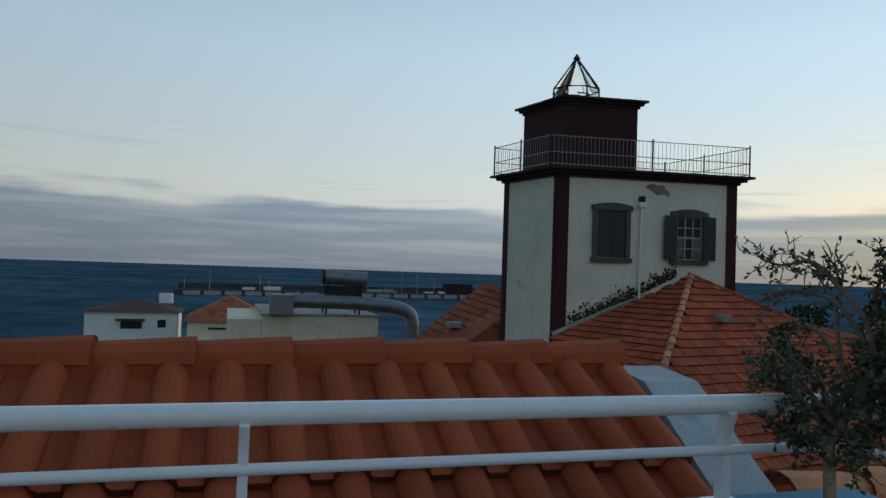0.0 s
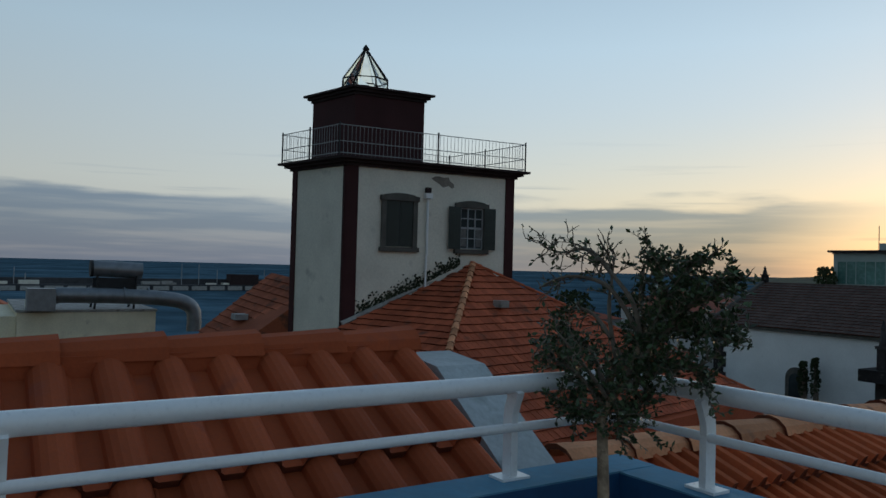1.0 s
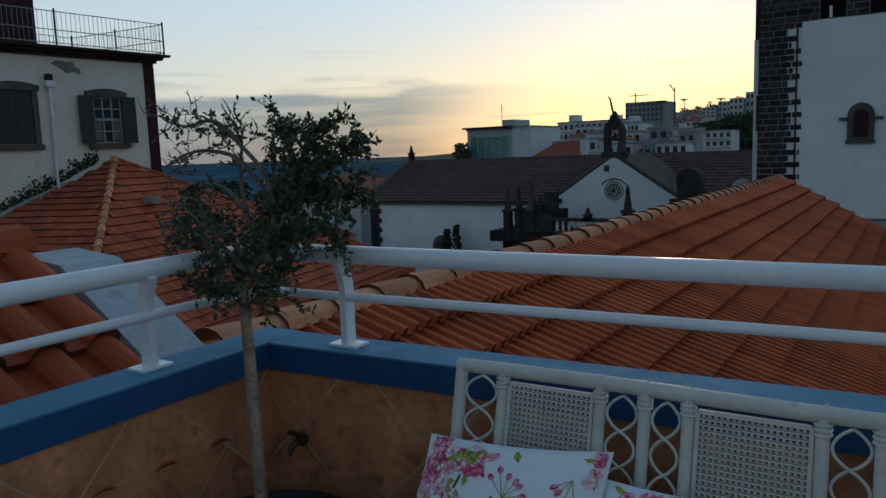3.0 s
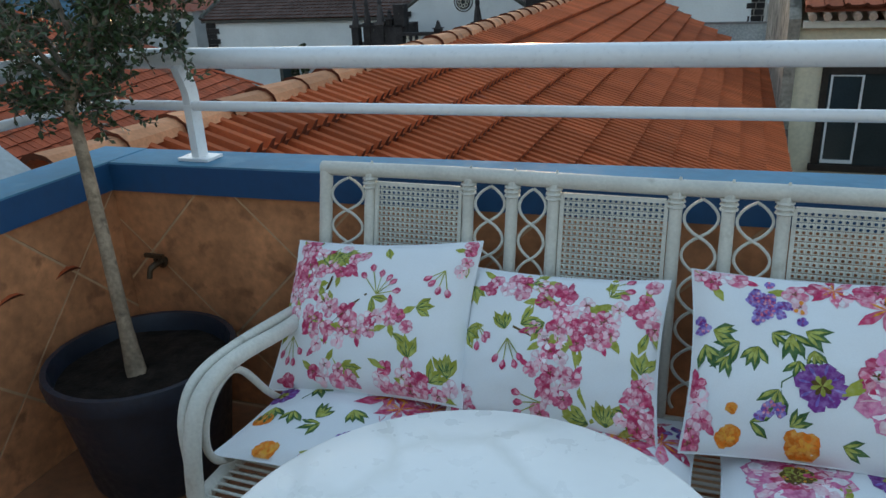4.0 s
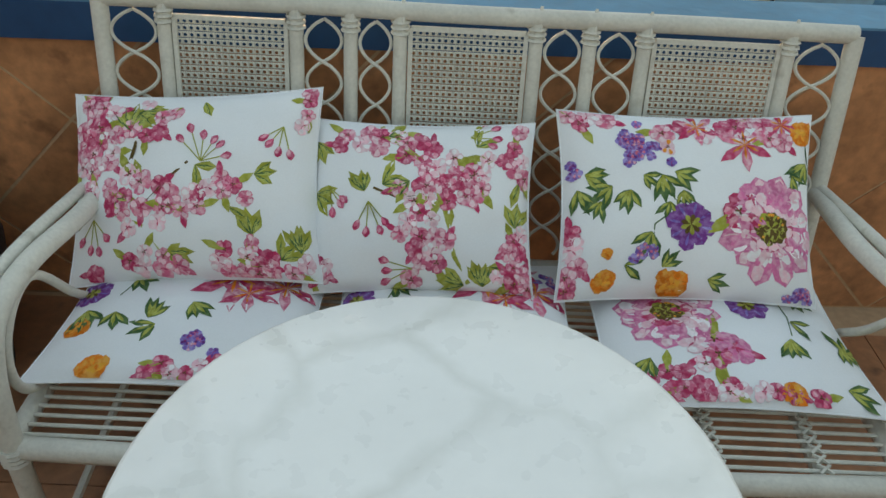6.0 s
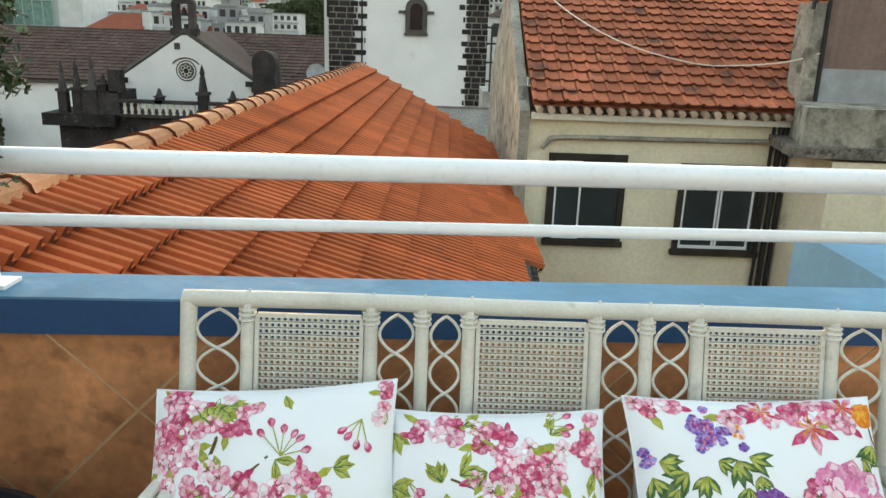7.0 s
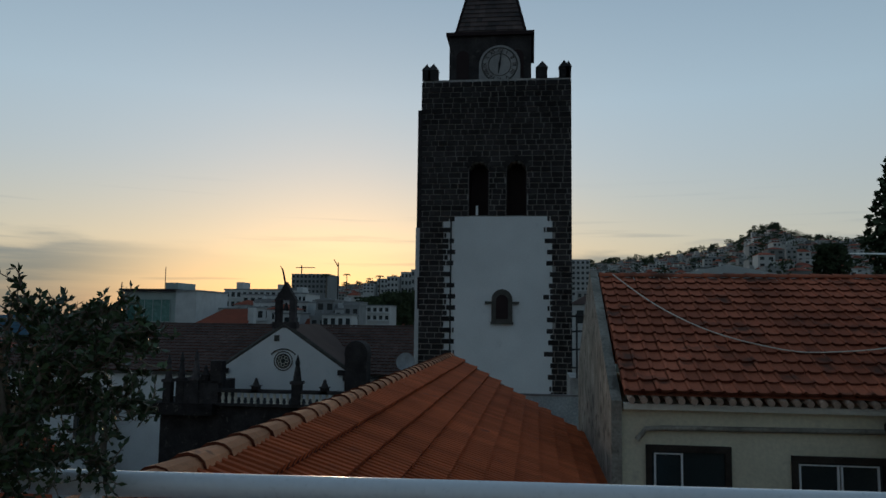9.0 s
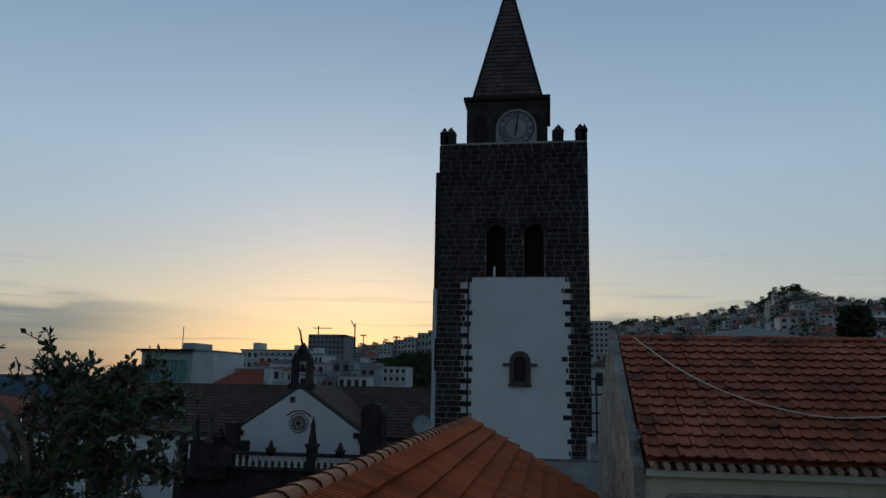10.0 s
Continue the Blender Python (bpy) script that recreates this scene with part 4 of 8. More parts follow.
def bell_tower():
    X0, X1, Y, D = -6.95, 2.24, 45.0, 9.0
    tw = thing("bell_tower", "dark basalt cathedral bell tower with white plaster panel and spire", "tower", (-2.4, 49.5, -14))
    bm = bmesh.new()
    box(bm, (X0 + 0.06, Y + 1.3, -14), (X1 - 0.06, Y + D, 16.4))
    box(bm, (X0 + 0.06, Y + 0.06, -14), (X1 - 0.06, Y + 1.3, 7.88))
    box(bm, (X0 + 0.06, Y + 0.06, 11.25), (X1 - 0.06, Y + 1.3, 16.4))
    slices = [(7.88, 10.58, 0.62)] + [(10.58 + k * 0.112, 10.58 + (k + 1) * 0.112, math.sqrt(max(0.0, 0.62 ** 2 - (0.112 * (k + 0.5)) ** 2))) for k in range(6)]
    for za, zb, hw in slices:
        for xa, xb in ((X0 + 0.06, -3.36 - hw), (-3.36 + hw, -1.06 - hw), (-1.06 + hw, X1 - 0.06)):
            box(bm, (xa, Y + 0.06, za), (xb, Y + 1.3, zb))
    part("core", bm, MORTAR, tw)
    # blocks of the front, left out where the plaster and the openings are
    rng = random.Random(11)
    openings = ((-3.36, 7.9, 0.62, 11.2), (-1.06, 7.9, 0.62, 11.2))
    blocks = []

    z, row = -3.6, 0
    while z < 16.2:
        h = 0.325
        x = X0 + (0.0 if row % 2 else -0.3)
        quoin = 1.75 + (0.38 if row % 2 else -0.12) + rng.uniform(-0.18, 0.18)
        quoin_r = 1.19 + (0.34 if row % 2 else -0.05) + rng.uniform(-0.2, 0.2)
        while x < X1:
            w = rng.uniform(0.42, 0.78)
            a, b = max(x, X0), min(x + w, X1)
            if z < 7.7:
                if a < X0 + quoin:
                    b = min(b, X0 + quoin)
                elif b > X1 - quoin_r:
                    a = max(a, X1 - quoin_r)
                else:
                    a = b
            pieces = [(a, b)]
            for ox, oz, hw, top in openings:
                zc = z + h / 2
                if oz - 0.2 < zc < top:
                    hw = hw if zc < top - hw else math.sqrt(max(0.0, hw * hw - (zc - top + hw) ** 2))
                    pieces = [q for p0, p1 in pieces for q in ((p0, min(p1, ox - hw)), (max(p0, ox + hw), p1))]
                    pieces = [q for q in pieces if q[1] > q[0]]
            pieces = sorted(set(pieces))
            for p0, p1 in pieces:
                if p1 - p0 > 0.12:
                    blocks.append((p0, z, p1 - p0, h))
            x += w
        z += h + 0.012
        row += 1
    blocks.sort(key=lambda q: abs(q[1] - 8))
    for a, z, w, h in blocks[:300]:
        bm = bmesh.new()
        p = rng.uniform(0, 0.03)
        box(bm, (a + 0.030, Y - p, z + 0.024), (a + w - 0.030, Y + 0.08, z + h - 0.024))
        part("stone_block", bm, BASALT, tw)
    bm = bmesh.new()
    for a, z, w, h in blocks[300:]:
        p = rng.uniform(0, 0.03)
        box(bm, (a + 0.030, Y - p, z + 0.024), (a + w - 0.030, Y + 0.08, z + h - 0.024))
    # the sides, in long courses
    z = -3.6
    while z < 16.2:
        for k in range(14):
            y = Y + 0.08 + k * 0.64
            for xs in ((X0 - 0.01, X0 + 0.08), (X1 - 0.08, X1 + 0.01)):
                box(bm, (xs[0], y + 0.014, z + 0.012), (xs[1], min(y + 0.626, Y + D), z + 0.313))
        z += 0.337
    part("stonework", bm, BASALT, tw, kind="stuff")
    bm = bmesh.new()
    box(bm, (X0 + 1.9, Y + 0.0, -14), (X1 - 1.17, Y + 0.09, 7.82))
    part("plaster_panel", bm, PLASTER_WHITE, tw)
    # rough joint where the plaster fills between the corner stones
    for xa, xb in ((X0 + 1.45, X0 + 1.9), (X1 - 1.52, X1 - 1.15)):
        solid("plaster_edge", (xa, Y + 0.04, -3.6), (xb, Y + 0.07, 7.68), PLASTER_WHITE, tw)
    # side stair turret with its white lower wall
    solid("side_turret", (X0 - 0.42, Y + 1.4, -14), (X0 - 0.012, Y + 6.5, 14.9), BASALT, tw)
    solid("turret_plaster", (X0 - 0.46, Y + 1.36, -14), (X0 - 0.02, Y + 1.398, 7.3), PLASTER_WHITE, tw)
    solid("turret_slit", (X0 - 0.30, Y + 1.33, 2.2), (X0 - 0.18, Y + 1.358, 4.2), TRIM_AND_SHADE, tw)
    bm = bmesh.new()
    tube(bm, [(X0 + 1.93, Y - 0.06, 7.6), (X0 + 1.93, Y - 0.06, -5)], 0.05, 6)
    part("drain_pipe", bm, IRON, tw)
    # twin deep belfry openings with ringed arches; dark lining paints their inside shade
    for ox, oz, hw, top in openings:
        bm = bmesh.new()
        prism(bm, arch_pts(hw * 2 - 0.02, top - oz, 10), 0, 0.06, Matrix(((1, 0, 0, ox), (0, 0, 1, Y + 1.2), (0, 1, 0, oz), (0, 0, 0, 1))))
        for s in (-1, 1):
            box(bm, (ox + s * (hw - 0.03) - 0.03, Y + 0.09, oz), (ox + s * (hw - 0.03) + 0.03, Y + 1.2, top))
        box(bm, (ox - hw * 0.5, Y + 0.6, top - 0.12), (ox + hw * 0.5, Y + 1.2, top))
        opening = part("belfry_opening", bm, TRIM_AND_SHADE, tw)
        for k in range(9):
            a = math.pi * (k + 0.5) / 9
            r = hw + 0.2
            m = Matrix.Translation((ox + math.cos(a) * r, Y - 0.02, top - hw + math.sin(a) * r)) @ Matrix.Rotation(-(a - math.pi / 2), 4, "Y")
            bm = bmesh.new()
            box(bm, (-0.11, -0.05, -0.17), (0.11, 0.10, 0.17), m)
            part("voussoir", bm, BASALT, opening)
    # white sliver painted in for daylight showing through the left opening
    solid("bell_rope_gap", (-3.52, Y - 0.02, 7.9), (-3.38, Y + 0.0, 8.5), PLASTER_WHITE, tw)
    # niche window in the plaster
    nx, nz = -1.9, 1.42
    bm = bmesh.new()
    prism(bm, arch_pts(1.25, 2.0, 10), 0, 0.14, Matrix(((1, 0, 0, nx), (0, 0, 1, Y - 0.12), (0, 1, 0, nz), (0, 0, 0, 1))))
    fr = part("niche_window", bm, STONE_TRIM, tw)
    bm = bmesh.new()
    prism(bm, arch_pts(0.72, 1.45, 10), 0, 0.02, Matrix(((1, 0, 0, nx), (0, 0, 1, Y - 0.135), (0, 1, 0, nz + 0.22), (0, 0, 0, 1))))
    part("pane", bm, TRIM_AND_SHADE, fr)
    solid("impost", (nx - 1.02, Y - 0.14, nz + 1.12), (nx - 0.6, Y - 0.001, nz + 1.26), STONE_TRIM, fr)
    solid("impost", (nx + 0.6, Y - 0.14, nz + 1.12), (nx + 1.02, Y - 0.001, nz + 1.26), STONE_TRIM, fr)
    solid("sill", (nx - 0.68, Y - 0.16, nz - 0.1), (nx + 0.68, Y - 0.001, nz + 0.05), STONE_TRIM, fr)
    # parapet with pointed merlons
    for x, w in ((X0 + 0.02, 0.5), (X0 + 0.38, 0.62), (0.18, 0.62), (X1 - 0.72, 0.62), (X1 - 0.3, 0.3)):
        bm = bmesh.new()
        box(bm, (x, Y, 16.38), (x + w, Y + 0.5, 17.05))
        c = (x + w / 2, Y + 0.25, 17.55)
        top = [bm.verts.new(p) for p in ((x - 0.04, Y - 0.04, 17.05), (x + w + 0.04, Y - 0.04, 17.05), (x + w + 0.04, Y + 0.54, 17.05), (x - 0.04, Y + 0.54, 17.05))]
        tip = bm.verts.new(c)
        bm.faces.new(top)
        for k in range(4):
            bm.faces.new((top[k], top[(k + 1) % 4], tip))
        part("merlon", bm, BASALT, tw)
    solid("back_merlons", (X1 - 1.7, Y + D - 0.6, 16.38), (X1, Y + D, 17.2), BASALT, tw)
    solid("bell_bracket", (X1 - 2.15, Y + 0.2, 16.38), (X1 - 2.03, Y + 0.5, 17.15), IRON, tw)
    bm = bmesh.new()
    lathe(bm, [(0.20, 0), (0.17, 0.1), (0.11, 0.3), (0.04, 0.38)], (X1 - 1.78, Y + 0.35, 16.5), 12)
    part("small_bell", bm, IRON, tw, smooth=True)
    # clock storey
    cx, cy = -2.80, Y + 4.2
    bm = bmesh.new()
    a, b = 2.62, 2.42
    prism(bm, [(cx - a, cy - a), (cx + a, cy - a), (cx + a, cy + a), (cx - a, cy + a)], 16.38, 19.75)
    part("clock_storey", bm, BASALT, tw)
    bm = bmesh.new()
    prism(bm, [(cx - a - .2, cy - a - .2), (cx + a + .2, cy - a - .2), (cx + a + .2, cy + a + .2), (cx - a - .2, cy + a + .2)], 19.75, 19.98)
    part("clock_cornice", bm, TRIM_AND_SHADE, tw)
    yk = cy - a
    for side in (-1, 1):
        bm = bmesh.new()
        prism(bm, arch_pts(0.8, 1.9, 8), 0, 0.05, Matrix(((1, 0, 0, cx + side * 1.75), (0, 0, 1, yk - 0.045), (0, 1, 0, 16.9), (0, 0, 0, 1))))
        part("side_arch", bm, TRIM_AND_SHADE, tw)
    ck = thing("tower_clock", "pale stone clock face with dark numerals", "clock", (-2.18, yk - 0.2, 16.5))
    kx, kz, kr = -2.18, 17.75, 1.12
    bm = bmesh.new()
    prism(bm, arch_pts(2.62, 2.62, 14), 0, 0.2, Matrix(((1, 0, 0, kx), (0, 0, 1, yk - 0.22), (0, 1, 0, 16.42), (0, 0, 0, 1))))
    part("slab", bm, DIAL, ck)
    bm = bmesh.new()
    tube(bm, [(kx + kr * math.cos(t * math.pi / 16), yk - 0.23, kz + kr * math.sin(t * math.pi / 16)) for t in range(32)], 0.04, 5, closed=True)
    tube(bm, [(kx + 0.72 * math.cos(t * math.pi / 16), yk - 0.23, kz + 0.72 * math.sin(t * math.pi / 16)) for t in range(32)], 0.025, 5, closed=True)
    part("dial_ring", bm, STONE_TRIM, ck)
    for k, txt in enumerate(("XII", "I", "II", "III", "IIII", "V", "VI", "VII", "VIII", "IX", "X", "XI")):
        a2 = math.pi / 2 - k * math.pi / 6
        cu = bpy.data.curves.new("numeral", "FONT")
        cu.body, cu.size, cu.align_x, cu.align_y, cu.extrude = txt, 0.36, "CENTER", "CENTER", 0.01
        cu.materials.append(TRIM_AND_SHADE)
        ob = new("numeral", cu)
        under(ob, ck)
        ob.matrix_basis = Matrix.Translation((kx + 0.92 * math.cos(a2), yk - 0.235, kz + 0.92 * math.sin(a2))) @ Matrix.Rotation(math.pi / 2, 4, "X") @ Matrix.Rotation(a2 - math.pi / 2, 4, "Z")
    for ang, ln, wd in ((83, 0.92, 0.05), (262, 0.55, 0.07)):
        a2 = radians(ang)
        m = Matrix.Translation((kx, yk - 0.27, kz)) @ Matrix.Rotation(-(a2 - math.pi / 2), 4, "Y")
        bm = bmesh.new()
        prism(bm, [(-wd, -0.12), (wd, -0.12), (wd * 0.4, ln), (-wd * 0.4, ln)], 0, 0.02, m @ Matrix(((1, 0, 0, 0), (0, 0, 1, 0), (0, 1, 0, 0), (0, 0, 0, 1))))
        part("clock_pointer", bm, IRON, ck)
    # tiled spire
    sp0, sp1, zb, zt = 2.28, 0.03, 19.98, 29.6
    bm = bmesh.new()
    rows, cols = 30, 12
    for r in range(rows):
        t0, t1 = r / rows, (r + 1) / rows
        for side in range(4):
            rot = Matrix.Translation((cx, cy, 0)) @ Matrix.Rotation(side * math.pi / 2, 4, "Z")
            w0, w1 = sp0 + (sp1 - sp0) * t0, sp0 + (sp1 - sp0) * t1
            z0, z1 = zb + (zt - zb) * t0, zb + (zt - zb) * t1
            n = max(1, round(cols * w0 / sp0))
            for c in range(n):
                u0, u1 = -1 + 2 * c / n, -1 + 2 * (c + 1) / n
                o = 0.05
                vs = [bm.verts.new(rot @ Vector(p)) for p in ((u0 * w0, -w0 - o, z0), (u1 * w0, -w0 - o, z0), (u1 * w1, -w1, z1), (u0 * w1, -w1, z1), (u0 * w0, -w0 + 0.02, z0), (u1 * w0, -w0 + 0.02, z0))]
                bm.faces.new(vs[:4])
                bm.faces.new((vs[1], vs[0], vs[4], vs[5]))
    part("spire_tiles", bm, SPIRE_TILE, tw, kind="stuff")
    for side in range(4):
        a2 = math.pi / 4 + side * math.pi / 2
        bm = bmesh.new()
        tube(bm, [(cx + 2.28 * 1.414 * math.cos(a2), cy + 2.28 * 1.414 * math.sin(a2), zb), (cx, cy, zt)], 0.10, 6)
        part("spire_hip", bm, TRIM_AND_SHADE, tw)
    bm = bmesh.new()
    lathe(bm, [(0.16, 0), (0.22, 0.15), (0.08, 0.35), (0.03, 1.3)], (cx, cy, zt - 0.2), 8)
    part("spire_finial", bm, IRON, tw)


bell_tower()


def pinnacle(parent, x, y, z, w, h, name="pinnacle"):
    bm = bmesh.new()
    box(bm, (x - w / 2, y - w / 2, z), (x + w / 2, y + w / 2, z + h * 0.42))
    box(bm, (x - w * 0.65, y - w * 0.65, z + h * 0.42), (x + w * 0.65, y + w * 0.65, z + h * 0.48))
    lathe(bm, [(w * 0.5, 0), (w * 0.42, h * 0.12), (w * 0.30, h * 0.26), (w * 0.22, h * 0.30), (w * 0.3, h * 0.36), (w * 0.04, h * 0.52)], (x, y, z + h * 0.48), 8)
    return part(name, bm, BASALT, parent)


def cathedral():
    nv = thing("cathedral_nave", "long white cathedral nave with a brown tiled roof", "church", (-25, 62, -14))
    x0, x1 = -44.5, -6.6
    solid("wall", (x0, 58.3, -14), (x1, 74, -3.0), PLASTER_WHITE, nv)
    a, e = Vector((x0 - 0.3, 66, 0.80)), Vector((x0 - 0.3, 57.9, -2.85))
    bm = bmesh.new()
    vs = [bm.verts.new(p) for p in (a, (x1, 66, 0.80), (x1, 57.9, -2.85), e, (x0 - 0.3, 74.1, -2.85), (x1, 74.1, -2.85))]
    bm.faces.new((vs[0], vs[3], vs[2], vs[1]))
    bm.faces.new((vs[0], vs[1], vs[5], vs[4]))
    bm.faces.new((vs[0], vs[4], vs[3]))
    for v in vs:
        v.co.z -= 0.04
    part("deck", bm, TERRACOTTA_BROWN, nv)
    dn = e - a
    n = 16
    tile_field(nv, "scallop", a, (1, 0, 0), dn.normalized(), int((x1 - x0) / 0.42), n, 0.42, dn.length / n, 0.06, TERRACOTTA_BROWN, limit=0, jitter=0.02)
    ridge_tiles(nv, a, (x1, 66, 0.82), 0.6, 0.16, TERRACOTTA_BROWN, 0.8)
    solid("eave_cornice", (x0 - 0.3, 57.95, -3.15), (x1, 58.35, -2.9), STONE_TRIM, nv)
    # dark stone corner and raised verge at the west end
    for k in range(14):
        w = 0.95 if k % 2 else 1.25
        solid("corner_stone", (x0 - 0.05, 58.2, -9.6 + k * 0.46), (x0 + w, 58.32, -9.6 + k * 0.46 + 0.44), BASALT, nv)
    bm = bmesh.new()
    tube(bm, [a + Vector((0, 0, 0.15)), e + Vector((0, 0, 0.12))], 0.20, 6)
    part("verge", bm, STONE_TRIM, nv)
    pinnacle(nv, x0 - 0.2, 66, 0.9, 0.5, 1.6, "verge_pinnacle")
    # round-headed side window with dark hood
    bm = bmesh.new()
    prism(bm, arch_pts(1.9, 2.6, 10), 0, 0.1, Matrix(((1, 0, 0, -36.4), (0, 0, 1, 58.2), (0, 1, 0, -8.6), (0, 0, 0, 1))))
    w = part("nave_window", bm, STONE_TRIM, nv)
    bm = bmesh.new()
    prism(bm, arch_pts(1.2, 2.0, 10), 0, 0.03, Matrix(((1, 0, 0, -36.4), (0, 0, 1, 58.16), (0, 1, 0, -8.5), (0, 0, 0, 1))))
    part("pane", bm, DARK_PANE, w)

    # gabled transept
    tr = thing("transept", "white gabled transept with rose window and bellcote", "church", (-18.7, 55, -14))
    gx, gz, hw, sz = -18.7, 0.95, 4.75, -2.2
    bm = bmesh.new()
    prism(bm, [(-hw, -14), (hw, -14), (hw, sz), (0, gz), (-hw, sz)], 0, 9, Matrix(((1, 0, 0, gx), (0, 0, 1, 55), (0, 1, 0, 0), (0, 0, 0, 1))))
    part("wall", bm, PLASTER_WHITE, tr)
    for s in (-1, 1):
        bm = bmesh.new()
        tube(bm, [(gx + s * (hw + 0.3), 55.1, sz - 0.15), (gx, 55.1, gz + 0.08)], 0.17, 6)
        part("gable_coping", bm, STONE_TRIM, tr)
        bm = bmesh.new()
        box(bm, (gx + s * (hw + 0.0) - 0.5, 54.8, sz - 0.5), (gx + s * (hw + 0.0) + 0.5, 55.3, sz - 0.12))
        box(bm, (gx + s * (hw + 0.2) - 0.3, 54.85, sz - 0.9), (gx + s * (hw + 0.2) + 0.3, 55.25, sz - 0.5))
        part("kneeler", bm, BASALT, tr)
        vs = [(gx + s * hw, 55.3, sz), (gx, 55.3, gz), (gx, 64, gz), (gx + s * hw, 64, sz)]
        bm = bmesh.new()
        bm.faces.new([bm.verts.new((p[0], p[1], p[2] + 0.06)) for p in vs])
        part("roof_slope", bm, TERRACOTTA_BROWN, tr)
    bm = bmesh.new()
    rx, rz = gx, -1.72
    for rr, th in ((0.50, 0.06), (0.70, 0.04)):
        tube(bm, [(rx + rr * math.cos(t * math.pi / 12), 54.98, rz + rr * math.sin(t * math.pi / 12)) for t in range(24)], th, 6, closed=True)
    rose = part("rose_window", bm, STONE_TRIM, tr)
    bm = bmesh.new()
    bm.faces.new([bm.verts.new((rx + 0.49 * math.cos(t * math.pi / 12), 54.97, rz + 0.49 * math.sin(t * math.pi / 12))) for t in range(24)])
    part("pane", bm, DARK_PANE, rose)
    bm = bmesh.new()
    for k in range(8):
        a2 = k * math.pi / 4
        c = (rx + 0.31 * math.cos(a2), rz + 0.31 * math.sin(a2))
        tube(bm, [(c[0] + 0.12 * math.cos(t * math.pi / 5), 54.94, c[1] + 0.12 * math.sin(t * math.pi / 5)) for t in range(10)], 0.025, 4, closed=True)
    part("tracery", bm, PLASTER_OLD, rose)
    bm = bmesh.new()
    tube(bm, [(rx + 1.15 * math.cos(a2), 54.96, rz - 0.10 + 1.0 * math.sin(a2)) for a2 in [radians(35 + 11 * k) for k in range(11)]], 0.05, 5)
    part("hood_mould", bm, STONE_TRIM, rose)
    solid("gable_plaque", (gx - 0.75, 54.94, -0.25), (gx - 0.35, 54.99, 0.2), STONE_TRIM, tr)
    bc = thing("bellcote", "small dark stone bellcote on the gable", "bellcote", (gx, 55.3, gz))
    bm = bmesh.new()
    for s in (-1, 1):
        box(bm, (gx + s * 0.56 - 0.22, 55.0, gz - 0.35), (gx + s * 0.56 + 0.22, 55.6, gz + 1.9))
    box(bm, (gx - 0.95, 54.95, gz - 0.2), (gx + 0.95, 55.65, gz + 0.25))
    prism(bm, [(-0.85, 1.9), (0.85, 1.9), (0.45, 2.5), (0, 3.3), (-0.45, 2.5)], 0, 0.6, Matrix(((1, 0, 0, gx), (0, 0, 1, 55.0), (0, 1, 0, gz), (0, 0, 0, 1))))
    part("frame", bm, BASALT, bc)
    bm = bmesh.new()
    lathe(bm, [(0.26, 0), (0.2, 0.2), (0.12, 0.5), (0.05, 0.6)], (gx, 55.3, gz + 1.1), 10)
    part("bell", bm, IRON, bc, smooth=True)
    bm = bmesh.new()
    tube(bm, [(gx - 0.1, 55.3, gz + 3.1), (gx - 0.35, 55.3, gz + 4.2), (gx - 0.55, 55.3, gz + 4.5)], [0.10, 0.07, 0.02], 6)
    part("weather_vane", bm, IRON, bc)
    # right-hand pinnacled block beside the gable
    pb = thing("stone_aedicule", "dark stone block with a rounded top beside the gable", "pinnacle", (-13.0, 54.5, -14))
    bm = bmesh.new()
    box(bm, (-13.7, 54, -14), (-12.1, 55.5, -1.2))
    prism(bm, arch_pts(1.7, 1.1, 8), 0, 1.5, Matrix(((1, 0, 0, -12.9), (0, 0, 1, 54.0), (0, 1, 0, -1.2), (0, 0, 0, 1))))
    part("body", bm, BASALT, pb)

    # sacristy terrace with balustrade and pinnacles
    sa = thing("sacristy_terrace", "dark stone terrace with pale balusters and pinnacles", "church", (-18, 51, -14))
    solid("wall", (-25.9, 50.4, -14), (-10, 55, -4.5), BASALT, sa)
    solid("low_roof", (-26.6, 49.6, -5.2), (-21.8, 54, -4.4), BASALT, sa)
    solid("turret", (-24.6, 50.0, -4.5), (-21.6, 53, -2.9), BASALT, sa)
    solid("base_rail", (-21.6, 50.0, -4.55), (-10, 50.4, -4.35), BASALT, sa)
    solid("top_rail", (-21.6, 49.95, -3.62), (-10, 50.45, -3.40), BASALT, sa)
    k = 0
    while -21.3 + k * 0.46 < -10.2:
        bm = bmesh.new()
        lathe(bm, [(0.11, 0), (0.13, 0.06), (0.08, 0.14), (0.15, 0.34), (0.08, 0.58), (0.12, 0.70), (0.12, 0.76)], (-21.3 + k * 0.46, 50.2, -4.37), 8)
        part("baluster", bm, PLASTER_OLD, sa, smooth=True)
        k += 1
    for x, z, w, h in ((-25.3, -4.4, 0.55, 3.3), (-24.35, -4.4, 0.55, 3.5), (-23.3, -4.4, 0.6, 3.7), (-16.05, -4.4, 0.62, 3.4), (-18.95, -3.6, 0.5, 1.0), (-14.1, -3.6, 0.5, 1.0), (-22.6, -3.0, 0.5, 1.2)):
        pinnacle(sa, x, 50.2, z, w, h)
    solid("block", (-22.2, 50.0, -3.0), (-21.4, 50.8, -1.5), BASALT, sa, bevel=0.1)
    # dish aerial by the tower
    d = thing("dish_aerial", "grey satellite dish on the roof beside the tower", "dish", (-7.8, 44, -1.2))
    bm = bmesh.new()
    lathe(bm, [(0.0001, 0.0), (0.32, 0.04), (0.54, 0.12), (0.55, 0.13), (0.32, 0.06), (0.0002, 0.02)], (0, 0, 0), 20)
